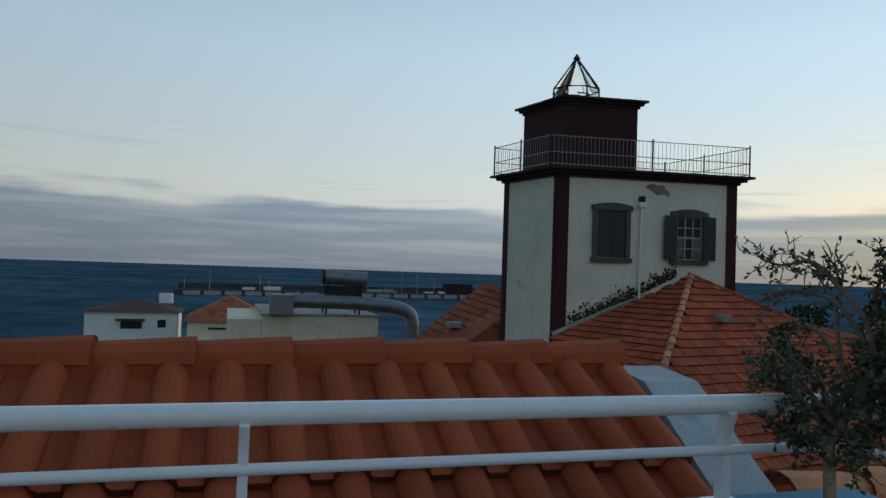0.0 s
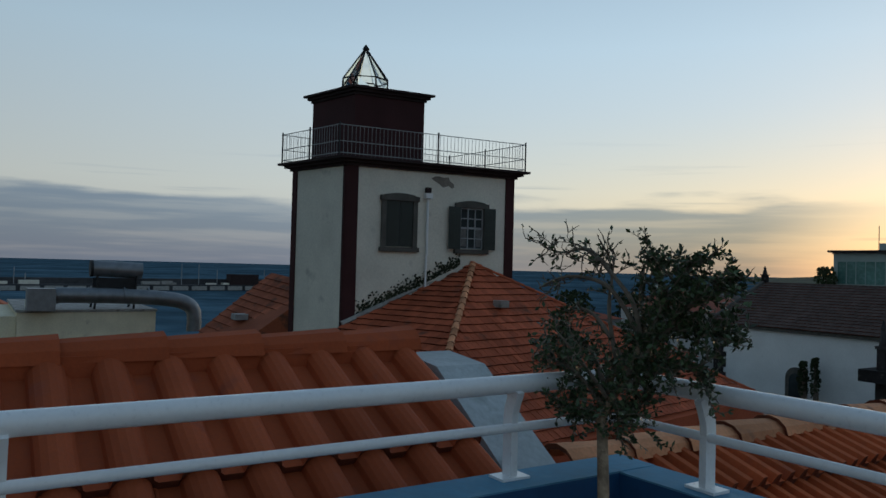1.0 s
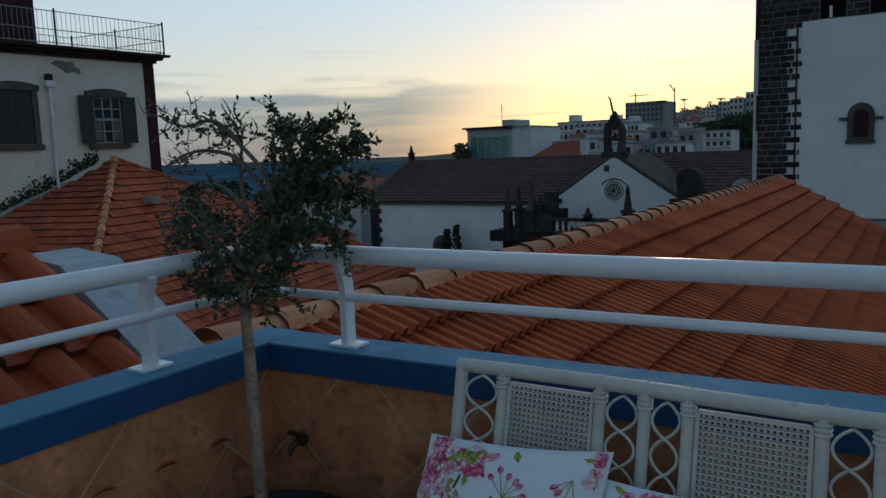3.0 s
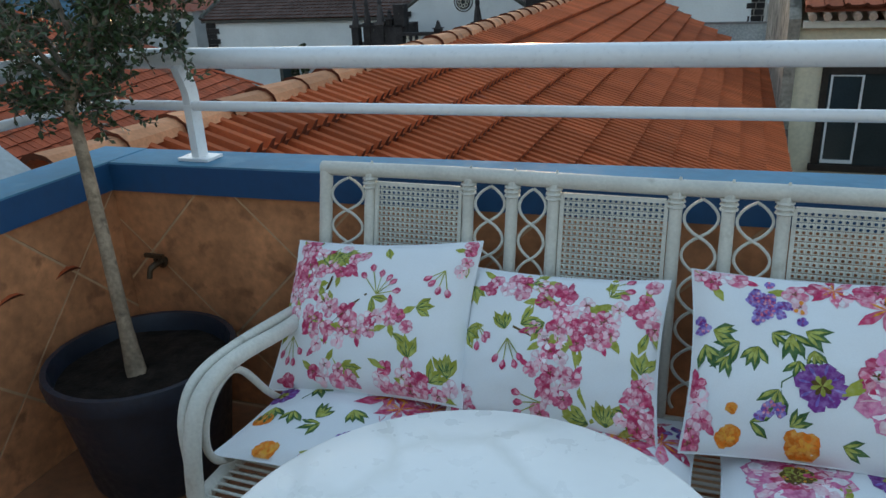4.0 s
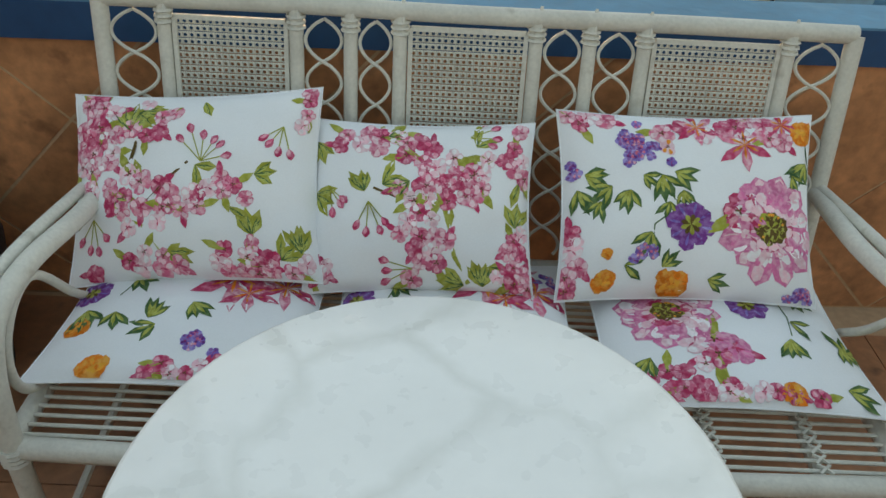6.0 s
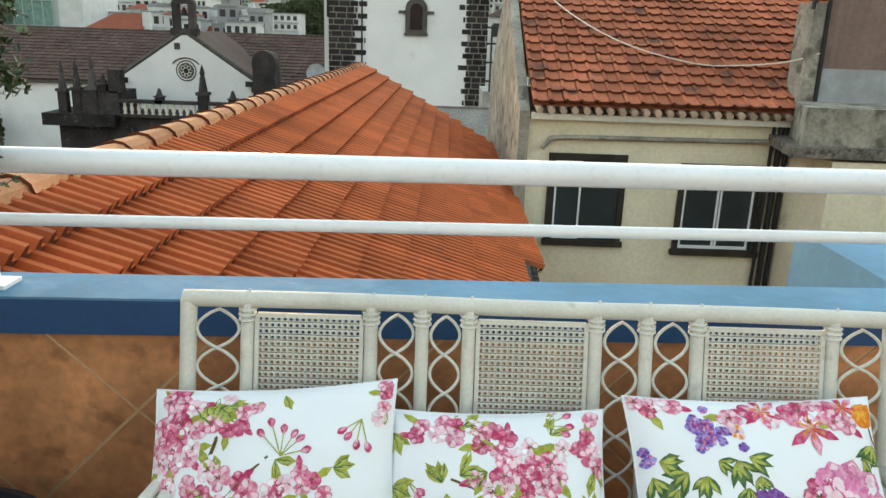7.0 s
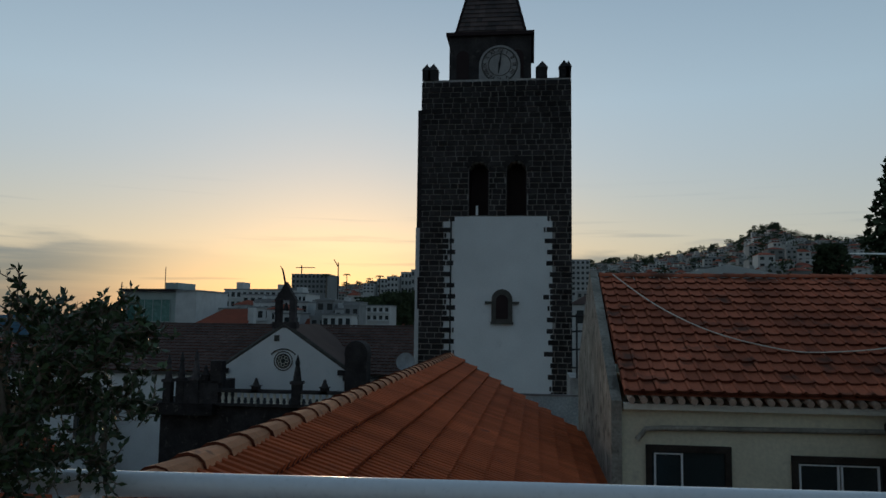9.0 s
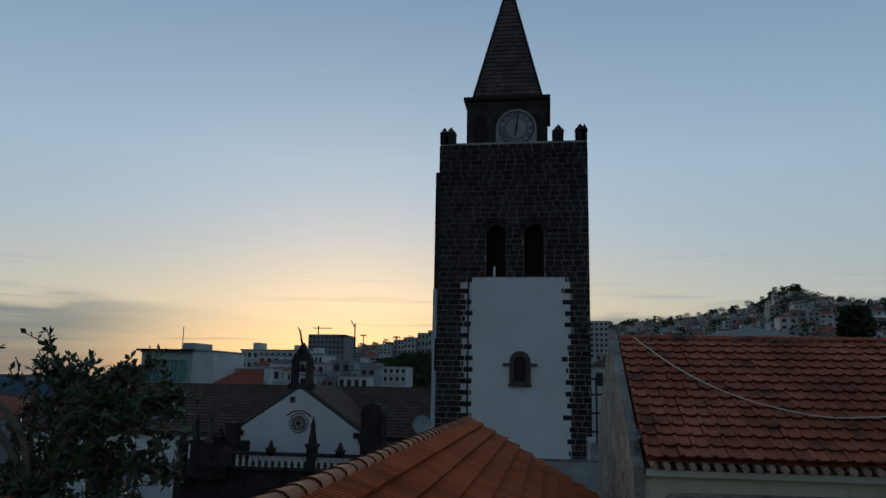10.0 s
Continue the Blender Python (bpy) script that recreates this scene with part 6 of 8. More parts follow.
def sofa():
    s = thing("cane_sofa", "off-white painted cane three-seat sofa against the parapet", "sofa", (0.13, 1.5, 0.0))
    zt, zs = 0.95, 0.36

    def yz(z):
        return 1.89 - (zt - z) * 0.24

    xs = (-0.76, -0.617, -0.318, -0.194, -0.081, 0.228, 0.351, 0.475, 0.804, 0.948)
    cane("top_rail", smooth_curve([(-0.772, 1.89, zt), (-0.35, 1.892, zt + 0.003), (0.1, 1.89, zt), (0.58, 1.892, zt + 0.002), (0.948, 1.89, zt)], 4), 0.021, s, 10)
    for i, x in enumerate(xs):
        end = i in (0, len(xs) - 1)
        z0 = 0.0 if end else zs
        cane("back_post", [(x, yz(zt - 0.004), zt - 0.004), (x, yz(zs), zs), (x, yz(z0) , z0)], 0.020 if end else 0.0165, s, 10)
        for z in ((zt - 0.02,) if not end else ()):
            bm = bmesh.new()
            for k in range(3):
                c = Vector((x, yz(z - k * 0.012), z - k * 0.012))
                tube(bm, [c + Vector((0.0195 * math.cos(a), 0.0195 * math.sin(a), 0)) for a in [t * math.pi / 5 for t in range(10)]], 0.004, 4, closed=True)
            tube(bm, [(x + 0.006, yz(zt) - 0.022, zt - 0.02), (x + 0.006, yz(zt), zt + 0.025), (x + 0.006, yz(zt) + 0.022, zt - 0.02)], 0.0045, 5)
            part("binding", bm, CANE, s)
    for a, b in ((1, 2), (4, 5), (7, 8)):
        cane_panel(s, xs[a] + 0.024, xs[b] - 0.024, zs + 0.04, zt - 0.035, yz)
    for a, b in ((0, 1), (2, 3), (3, 4), (5, 6), (6, 7), (8, 9)):
        xc, amp = (xs[a] + xs[b]) / 2, (xs[b] - xs[a]) / 2 - 0.021
        for side in (-1, 1):
            pts = []
            n = 64
            for k in range(n + 1):
                z = zt - 0.024 - (zt - 0.06 - zs) * k / n
                ph = (zt - 0.024 - z) / 0.092 * math.pi
                sn = math.sin(ph)
                pts.append((xc + side * amp * (abs(sn) ** 0.8) * (1 if sn >= 0 else -1), yz(z) + side * 0.003, z))
            cane("scroll", pts, 0.0042, s, 6)
    cane("lower_back_rail", [(-0.76, yz(zs), zs), (0.948, yz(zs), zs)], 0.018, s)
    # seat: front and side rails, slats, bindings
    cane("front_rail", smooth_curve([(-0.76, 1.11, zs), (0.13, 1.095, zs), (0.948, 1.11, zs)], 6), 0.022, s, 10)
    cane("front_under_rail", smooth_curve([(-0.74, 1.13, zs - 0.045), (0.13, 1.12, zs - 0.045), (0.93, 1.13, zs - 0.045)], 6), 0.013, s, 8)
    for x in (-0.75, 0.938):
        cane("side_rail", [(x, 1.10, zs), (x, 1.76, zs)], 0.020, s)
    for k in range(26):
        y = 1.135 + k * 0.0236
        cane("seat_slat", [(-0.75, y, zs + 0.008), (0.938, y, zs + 0.008)], 0.0042, s, 6)
    for x in (-0.42, -0.15, 0.13, 0.42, 0.58, 0.78):
        cane("seat_bearer", [(x, 1.11, zs - 0.01), (x, 1.75, zs - 0.01)], 0.010, s, 6)
        bm = bmesh.new()
        for k in range(26):
            y = 1.135 + k * 0.0236
            tube(bm, [(x - 0.012, y - 0.010, zs + 0.013), (x, y, zs + 0.017), (x + 0.012, y + 0.010, zs + 0.013)], 0.0035, 4)
            tube(bm, [(x + 0.012, y - 0.010, zs + 0.013), (x, y, zs + 0.0165), (x - 0.012, y + 0.010, zs + 0.013)], 0.0035, 4)
        part("weave_strip", bm, CANE, s)
    for x, sx in ((-0.738, -1), (0.945, 1)):
        o = sx * 0.035
        outer = smooth_curve([(x, 1.83, 0.60), (x + o * 0.6, 1.62, 0.615), (x + o, 1.36, 0.635), (x + o * 1.1, 1.22, 0.625), (x + o, 1.155, 0.56), (x + o * 0.7, 1.135, 0.45), (x + o * 0.3, 1.125, 0.36), (x, 1.12, 0.30)], 6)
        cane("outer_arm", outer, 0.0135, s, 10)
        main = smooth_curve([(x, 1.82, 0.585), (x - o * 0.3, 1.55, 0.605), (x, 1.32, 0.630), (x, 1.19, 0.610), (x, 1.135, 0.53), (x, 1.11, 0.40), (x, 1.10, 0.25), (x, 1.09, 0.0)], 6)
        cane("arm", main, 0.0205, s, 12)
        loop = smooth_curve([(x, 1.50, 0.40), (x, 1.43, 0.47), (x, 1.33, 0.595), (x, 1.25, 0.60), (x, 1.185, 0.54), (x, 1.175, 0.46), (x, 1.23, 0.40), (x, 1.36, 0.375)], 6)
        cane("inner_loop", loop, 0.010, s, 8)
        cane("arm_link", [(x, 1.15, 0.565), (x + o, 1.165, 0.575)], 0.009, s, 6)
        cane("leg_brace", [(x, 1.095, 0.05), (x, 1.70, 0.12)], 0.010, s, 6)
        bm = bmesh.new()
        for k in range(4):
            z = 0.335 + k * 0.011
            tube(bm, [(x + 0.025 * math.cos(a), 1.107 + 0.025 * math.sin(a), z) for a in [t * math.pi / 6 for t in range(12)]], 0.005, 4, closed=True)
        part("leg_binding", bm, CANE, s)
    for x in (0.13,):
        cane("middle_leg", [(x, 1.10, zs), (x, 1.09, 0.0)], 0.018, s)
        cane("cross_brace", [(x - 0.3, 1.11, zs - 0.03), (x, 1.10, 0.12), (x + 0.3, 1.11, zs - 0.03)], 0.010, s, 6)
    for x0 in (0.60, -0.35):
        cane("cross_brace", [(x0, 1.11, zs - 0.03), (x0 + 0.30, 1.10, 0.10)], 0.009, s, 6)


sofa()


# ---- printed cushions ----
class Cushion:
    def __init__(self, name, label, centre, across, downwards, w, h, t, seed, group):
        self.rng = random.Random(seed)
        self.c, self.w, self.h, self.t = Vector(centre), w, h, t
        self.u = Vector(across).normalized()
        v = Vector(downwards)
        self.v = (v - self.u * v.dot(self.u)).normalized()
        self.n = -self.u.cross(self.v)
        self.ob = thing(name, label, "cushion", tuple(self.c), group)
        self.seed = seed
        self.ink = {}
        self.layer = 0
        n = 26
        vs, fs = [], []
        for side in (1, -1):
            for j in range(n + 1):
                for i in range(n + 1):
                    vs.append(self.point(-1 + 2 * i / n, -1 + 2 * j / n, side))
        m = (n + 1) ** 2
        for s in (0, 1):
            for j in range(n):
                for i in range(n):
                    a = s * m + j * (n + 1) + i
                    f = (a, a + 1, a + n + 2, a + n + 1)
                    fs.append(f if s else f[::-1])
        bm = bmesh.new()
        bv = [bm.verts.new(p) for p in vs]
        for f in fs:
            bm.faces.new([bv[k] for k in f])
        bmesh.ops.remove_doubles(bm, verts=bm.verts, dist=0.0006)
        part("cover", bm, CLOTH, self.ob, smooth=True)
        # seam round the edge
        bm = bmesh.new()
        loop = [(-1 + 2 * k / 20, -1) for k in range(20)] + [(1, -1 + 2 * k / 20) for k in range(20)] + [(1 - 2 * k / 20, 1) for k in range(20)] + [(-1, 1 - 2 * k / 20) for k in range(20)]
        tube(bm, [self.point(a, b, 1) for a, b in loop], 0.0022, 5, closed=True)
        part("seam", bm, CLOTH, self.ob)

    def point(self, u, v, side=1, lift=0.0):
        x = u * self.w / 2 * (1 - 0.055 * (1 - v * v))
        y = v * self.h / 2 * (1 - 0.07 * (1 - u * u))
        b = max(0.0, (1 - u * u) * (1 - v * v))
        z = self.t / 2 * b ** 0.50
        z += 0.010 * b ** 0.5 * noise.noise((u * 2.2 + self.seed, v * 2.2, 3.1)) + 0.0045 * b ** 0.35 * noise.noise((u * 5 + self.seed, v * 7, 1.7))
        return self.c + self.u * x + self.v * y + self.n * (side * (z + lift))

    def poly(self, ink, pts, tier=0.0):
        """A flat printed shape; pts in shares of the cushion from its top left corner."""
        bm = self.ink.setdefault(ink, bmesh.new())
        self.layer += 1
        lift = 0.0006 + self.layer * 0.0000008 + tier * 0.0005
        cx, cy = sum(p[0] for p in pts) / len(pts), sum(p[1] for p in pts) / len(pts)

        def at(p):
            return self.point(max(-0.985, min(0.985, p[0] * 2 - 1)), max(-0.985, min(0.985, p[1] * 2 - 1)), 1, lift)

        c = bm.verts.new(at((cx, cy)))
        ring = [bm.verts.new(at(p)) for p in pts]
        for k in range(len(ring)):
            bm.faces.new((c, ring[k], ring[(k + 1) % len(ring)]))

    def petal(self, ink, x, y, ang, ln, wd, tip=0.6, tier=0.0):
        """One petal or leaf from its foot at x, y; lengths in metres."""
        out = []
        for s, q in ((0, 0.12), (0.3, 0.75), (0.62, 1.0), (0.85, tip), (1.0, 0.0), (0.85, -tip), (0.62, -1.0), (0.3, -0.75), (0, -0.12)):
            a, b = s * ln, q * wd / 2 * self.rng.uniform(0.85, 1.12)
            out.append((x + (a * math.cos(ang) - b * math.sin(ang)) / self.w, y + (a * math.sin(ang) + b * math.cos(ang)) / self.h))
        self.poly(ink, out, tier)

    def leaves(self, ink, x, y, ang, n=3, ln=0.055, spread=1.2):
        for k in range(n):
            a = ang + spread * (k / max(1, n - 1) - 0.5) + self.rng.uniform(-0.12, 0.12)
            self.petal(ink, x, y, a, ln * self.rng.uniform(0.8, 1.2), ln * (0.40 if ink == "olive" else 0.34), 0.36)
            self.petal("leaf" if ink == "olive" else "olive", x, y, a + 0.03, ln * 0.8, ln * 0.10, 0.3, 1)
            self.petal("lime", x + ln * 0.15 * math.cos(a + 0.3) / self.w, y + ln * 0.15 * math.sin(a + 0.3) / self.h, a + 0.02, ln * 0.5, ln * 0.13, 0.4, 1)

    def stem(self, pts, ink="leaf", wd=0.004):
        for p, q in zip(pts, pts[1:]):
            dx, dy = (q[0] - p[0]) * self.w, (q[1] - p[1]) * self.h
            ln = max(1e-5, math.hypot(dx, dy))
            ox, oy = -dy / ln * wd / 2 / self.w, dx / ln * wd / 2 / self.h
            self.poly(ink, [(p[0] + ox, p[1] + oy), (q[0] + ox, q[1] + oy), (q[0] - ox, q[1] - oy), (p[0] - ox, p[1] - oy)])

    def blossom(self, x, y, r, inks=("pink", "pale_pink"), heart="brown", n=5):
        a0 = self.rng.uniform(0, 6.28)
        for k in range(n):
            a = a0 + k * 2 * math.pi / n + self.rng.uniform(-0.15, 0.15)
            l2 = r * self.rng.uniform(0.8, 1.15)
            self.petal(inks[0], x, y, a, l2, r * 0.95, 0.8)
            if k % 2 == 0:
                ox, oy = x + r * 0.30 * math.cos(a) / self.w, y + r * 0.30 * math.sin(a) / self.h
                self.petal(inks[1], ox, oy, a + self.rng.uniform(-0.3, 0.3), l2 * 0.62, r * 0.5, 0.8, 1)
        self.petal("deep_pink", x, y, a0 + 0.6, r * 0.5, r * 0.12, 0.5, 2)
        self.petal("deep_pink", x, y, a0 + 3.0, r * 0.4, r * 0.10, 0.5, 2)
        if heart:
            for k in range(3):
                self.petal(heart, x, y, a0 + k * 2.1, r * 0.24, r * 0.14, 0.8, 2)

    def cluster(self, x, y, sx, sy, n, r=0.022, inks=("pink", "pale_pink")):
        """Blossoms set close together, with a few leaves and buds showing between them."""
        spots = []
        for k in range(int(n * 9)):
            px, py = x + self.rng.gauss(0, sx * 1.15), y + self.rng.gauss(0, sy * 1.15)
            if 0.02 < px < 0.98 and 0.02 < py < 0.98 and all(math.hypot((px - q[0]) * self.w, (py - q[1]) * self.h) > r * 0.95 for q in spots):
                spots.append((px, py))
        spots = spots[:int(n * 1.25)]
        for px, py in spots[::3]:
            out = math.atan2((py - y) * self.h, (px - x) * self.w)
            self.petal("olive", px, py, out + self.rng.uniform(-0.4, 0.4), r * 1.9, r * 0.7, 0.45)
        for px, py in spots[1::3]:
            out = math.atan2((py - y) * self.h, (px - x) * self.w)
            self.petal("deep_pink", px, py, out + self.rng.uniform(-0.6, 0.6), r * 1.5, r * 0.55, 0.6)
        for k, (px, py) in enumerate(spots):
            self.blossom(px, py, r * self.rng.uniform(0.75, 1.0), (("deep_pink", "pink"), inks, ("pale_pink", "white"), inks)[k % 4], ("brown", "deep_pink", None)[k % 3], 5)

    def buds(self, x, y, ang, n=3, ln=0.05):
        for k in range(n):
            a = ang + (k - (n - 1) / 2) * 0.42 + self.rng.uniform(-0.1, 0.1)
            l2 = ln * self.rng.uniform(0.7, 1.2)
            ex, ey = x + l2 * math.cos(a) / self.w, y + l2 * math.sin(a) / self.h
            self.stem([(x, y), (ex, ey)], "olive", 0.0025)
            self.petal("deep_pink", ex, ey, a, 0.026, 0.018, 0.6)
            self.petal("pink", ex, ey, a + 0.15, 0.020, 0.009, 0.6, 1)

    def peony(self, x, y, r):
        for step, (ln, n, ink, edge) in enumerate(((1.0, 12, "peony", "pale_pink"), (0.84, 13, "peony", "white"), (0.66, 12, "peony", "pale_pink"), (0.48, 10, "deep_pink", "pale_pink"))):
            a0 = self.rng.uniform(0, 6)
            for k in range(n):
                a = a0 + k * 2 * math.pi / n
                l2 = r * ln * self.rng.uniform(0.86, 1.08)
                self.petal(ink, x, y, a, l2, r * 0.46, 0.9, step * 0.6)
                f = self.rng.uniform(0.35, 0.55)
                self.petal(edge, x + l2 * f * math.cos(a) / self.w, y + l2 * f * math.sin(a) / self.h, a + self.rng.uniform(-0.12, 0.12), l2 * (0.95 - f), r * 0.20, 0.9, step * 0.6 + 0.4)
        for k in range(22):
            self.petal("brown" if k % 3 else "olive", x, y, k * 0.45, r * 0.34 * self.rng.uniform(0.7, 1.05), r * 0.18, 0.9, 3.2)
        for k in range(9):
            a = self.rng.uniform(0, 6.28)
            self.petal("amber", x + r * 0.2 * math.cos(a) / self.w, y + r * 0.2 * math.sin(a) / self.h, a, r * 0.06, r * 0.05, 0.9, 4)

    def anemone(self, x, y, r):
        for k in range(8):
            a = k * math.pi / 4 + 0.2
            self.petal("purple", x, y, a, r * self.rng.uniform(0.88, 1.06), r * 0.62, 0.95)
            self.petal("violet", x + r * 0.4 * math.cos(a) / self.w, y + r * 0.4 * math.sin(a) / self.h, a, r * 0.45, r * 0.12, 0.7, 1)
        for k in range(9):
            self.petal("brown" if k % 2 else "olive", x, y, k * 0.7, r * 0.42, r * 0.19, 0.8, 2)

    def orange(self, x, y, r):
        for k in range(7):
            self.petal("orange", x, y, k * 0.9 + 0.3, r * self.rng.uniform(0.8, 1.05), r * 0.8, 0.95)
        for k in range(6):
            self.petal("amber", x + self.rng.uniform(-0.3, 0.3) * r / self.w, y + self.rng.uniform(-0.3, 0.3) * r / self.h, k * 1.1, r * 0.5, r * 0.22, 0.8, 1)

    def delphinium(self, x, y, s, n=16):
        for k in range(n):
            px, py = x + self.rng.gauss(0, s), y + self.rng.gauss(0, s * 1.1)
            if 0.02 < px < 0.98 and 0.02 < py < 0.98:
                self.blossom(px, py, 0.013, ("violet", "purple") if self.rng.random() < 0.7 else ("violet", "pink"), None, 5)

    def lily(self, x, y, r):
        for k in range(6):
            self.petal("pink" if k % 2 else "deep_pink", x, y, k * 1.05 + 0.4, r * self.rng.uniform(0.8, 1.1), r * 0.34, 0.4)
            self.petal("orange", x, y, k * 1.05 + 0.45, r * 0.5, r * 0.08, 0.4, 1)

    def done(self):
        for k, bm in self.ink.items():
            part("print_" + k, bm, INK[k], self.ob, "printed " + k.replace("_", " ") + " flower motif", kind="stuff")


def cherry(c, variant):
    rng = c.rng
    if variant == 0:
        c.stem([(0.27, 0.1), (0.30, 0.30), (0.27, 0.42)], "brown", 0.009)
        c.stem([(0.35, 0.62), (0.45, 0.48), (0.52, 0.40)], "brown", 0.006)
        c.stem([(0.2, 0.66), (0.33, 0.72), (0.42, 0.9)], "olive", 0.006)
        c.leaves("olive", 0.27, 0.22, -1.5, 5, 0.075, 1.6)
        c.leaves("olive", 0.30, 0.12, 0.1, 4, 0.06, 1.0)
        for x, y, a, n in ((0.56, 0.06, 1.6, 1), (0.78, 0.47, -0.2, 3), (0.76, 0.78, -1.5, 4), (0.94, 0.86, -1.7, 5), (0.86, 0.9, -0.9, 3), (0.12, 0.64, -2.2, 3), (0.22, 0.58, 0.6, 2), (0.55, 0.42, 0.8, 2), (0.44, 0.86, 0.6, 3), (0.08, 0.62, 2.6, 2), (0.68, 0.64, 1.2, 1)):
            c.leaves("olive", x, y, a, n, 0.055)
        c.cluster(0.12, 0.20, 0.055, 0.10, 13, 0.03)
        c.cluster(0.10, 0.40, 0.04, 0.06, 6, 0.026)
        c.cluster(0.37, 0.17, 0.035, 0.045, 5, 0.026)
        c.cluster(0.35, 0.60, 0.055, 0.06, 10, 0.030)
        c.cluster(0.50, 0.63, 0.03, 0.035, 4, 0.028)
        c.cluster(0.66, 0.54, 0.04, 0.04, 5, 0.027)
        c.cluster(0.33, 0.92, 0.06, 0.03, 6, 0.026)
        c.cluster(0.72, 0.92, 0.05, 0.03, 6, 0.028)
        c.cluster(0.86, 0.93, 0.05, 0.03, 5, 0.026)
        c.buds(0.57, 0.40, -1.3, 6, 0.06)
        c.buds(0.88, 0.22, 2.0, 4, 0.045)
        c.buds(0.12, 0.68, 1.5, 4, 0.055)
        c.cluster(0.97, 0.08, 0.015, 0.06, 4, 0.022)
    else:
        c.stem([(0.33, 0.03), (0.40, 0.14), (0.52, 0.26), (0.62, 0.55), (0.66, 0.8), (0.72, 0.95)], "olive", 0.010)
        c.stem([(0.30, 0.42), (0.42, 0.48), (0.55, 0.46)], "brown", 0.006)
        c.leaves("olive", 0.36, 0.10, -0.3, 4, 0.05)
        for x, y, a, n in ((0.26, 0.44, -2.0, 4), (0.34, 0.40, -0.6, 3), (0.46, 0.38, 2.6, 3), (0.78, 0.96, -1.6, 6), (0.70, 0.96, 3.4, 4), (0.93, 0.62, -1.4, 3), (0.95, 0.36, 1.4, 2), (0.03, 0.45, 0.4, 3), (0.04, 0.15, 1.2, 3), (0.75, 0.16, -1.0, 2), (0.9, 0.85, 2.5, 3)):
            c.leaves("olive", x, y, a, n, 0.058)
        c.cluster(0.24, 0.13, 0.07, 0.035, 9, 0.028)
        c.cluster(0.55, 0.24, 0.05, 0.07, 8, 0.030)
        c.cluster(0.60, 0.42, 0.06, 0.05, 8, 0.030)
        c.cluster(0.74, 0.36, 0.025, 0.04, 4, 0.028)
        c.cluster(0.92, 0.25, 0.03, 0.06, 6, 0.026)
        c.cluster(0.50, 0.68, 0.04, 0.05, 6, 0.028)
        c.cluster(0.58, 0.80, 0.035, 0.05, 5, 0.028)
        c.cluster(0.93, 0.72, 0.025, 0.05, 4, 0.024)
        c.cluster(0.93, 0.93, 0.03, 0.03, 4, 0.026)
        c.buds(0.72, 0.10, -0.2, 4, 0.05)
        c.buds(0.28, 0.5, 1.4, 4, 0.06)
        c.buds(0.10, 0.42, 1.0, 3, 0.04)
        c.buds(0.48, 0.88, 2.8, 4, 0.055)
        c.cluster(0.05, 0.90, 0.03, 0.04, 4, 0.022)


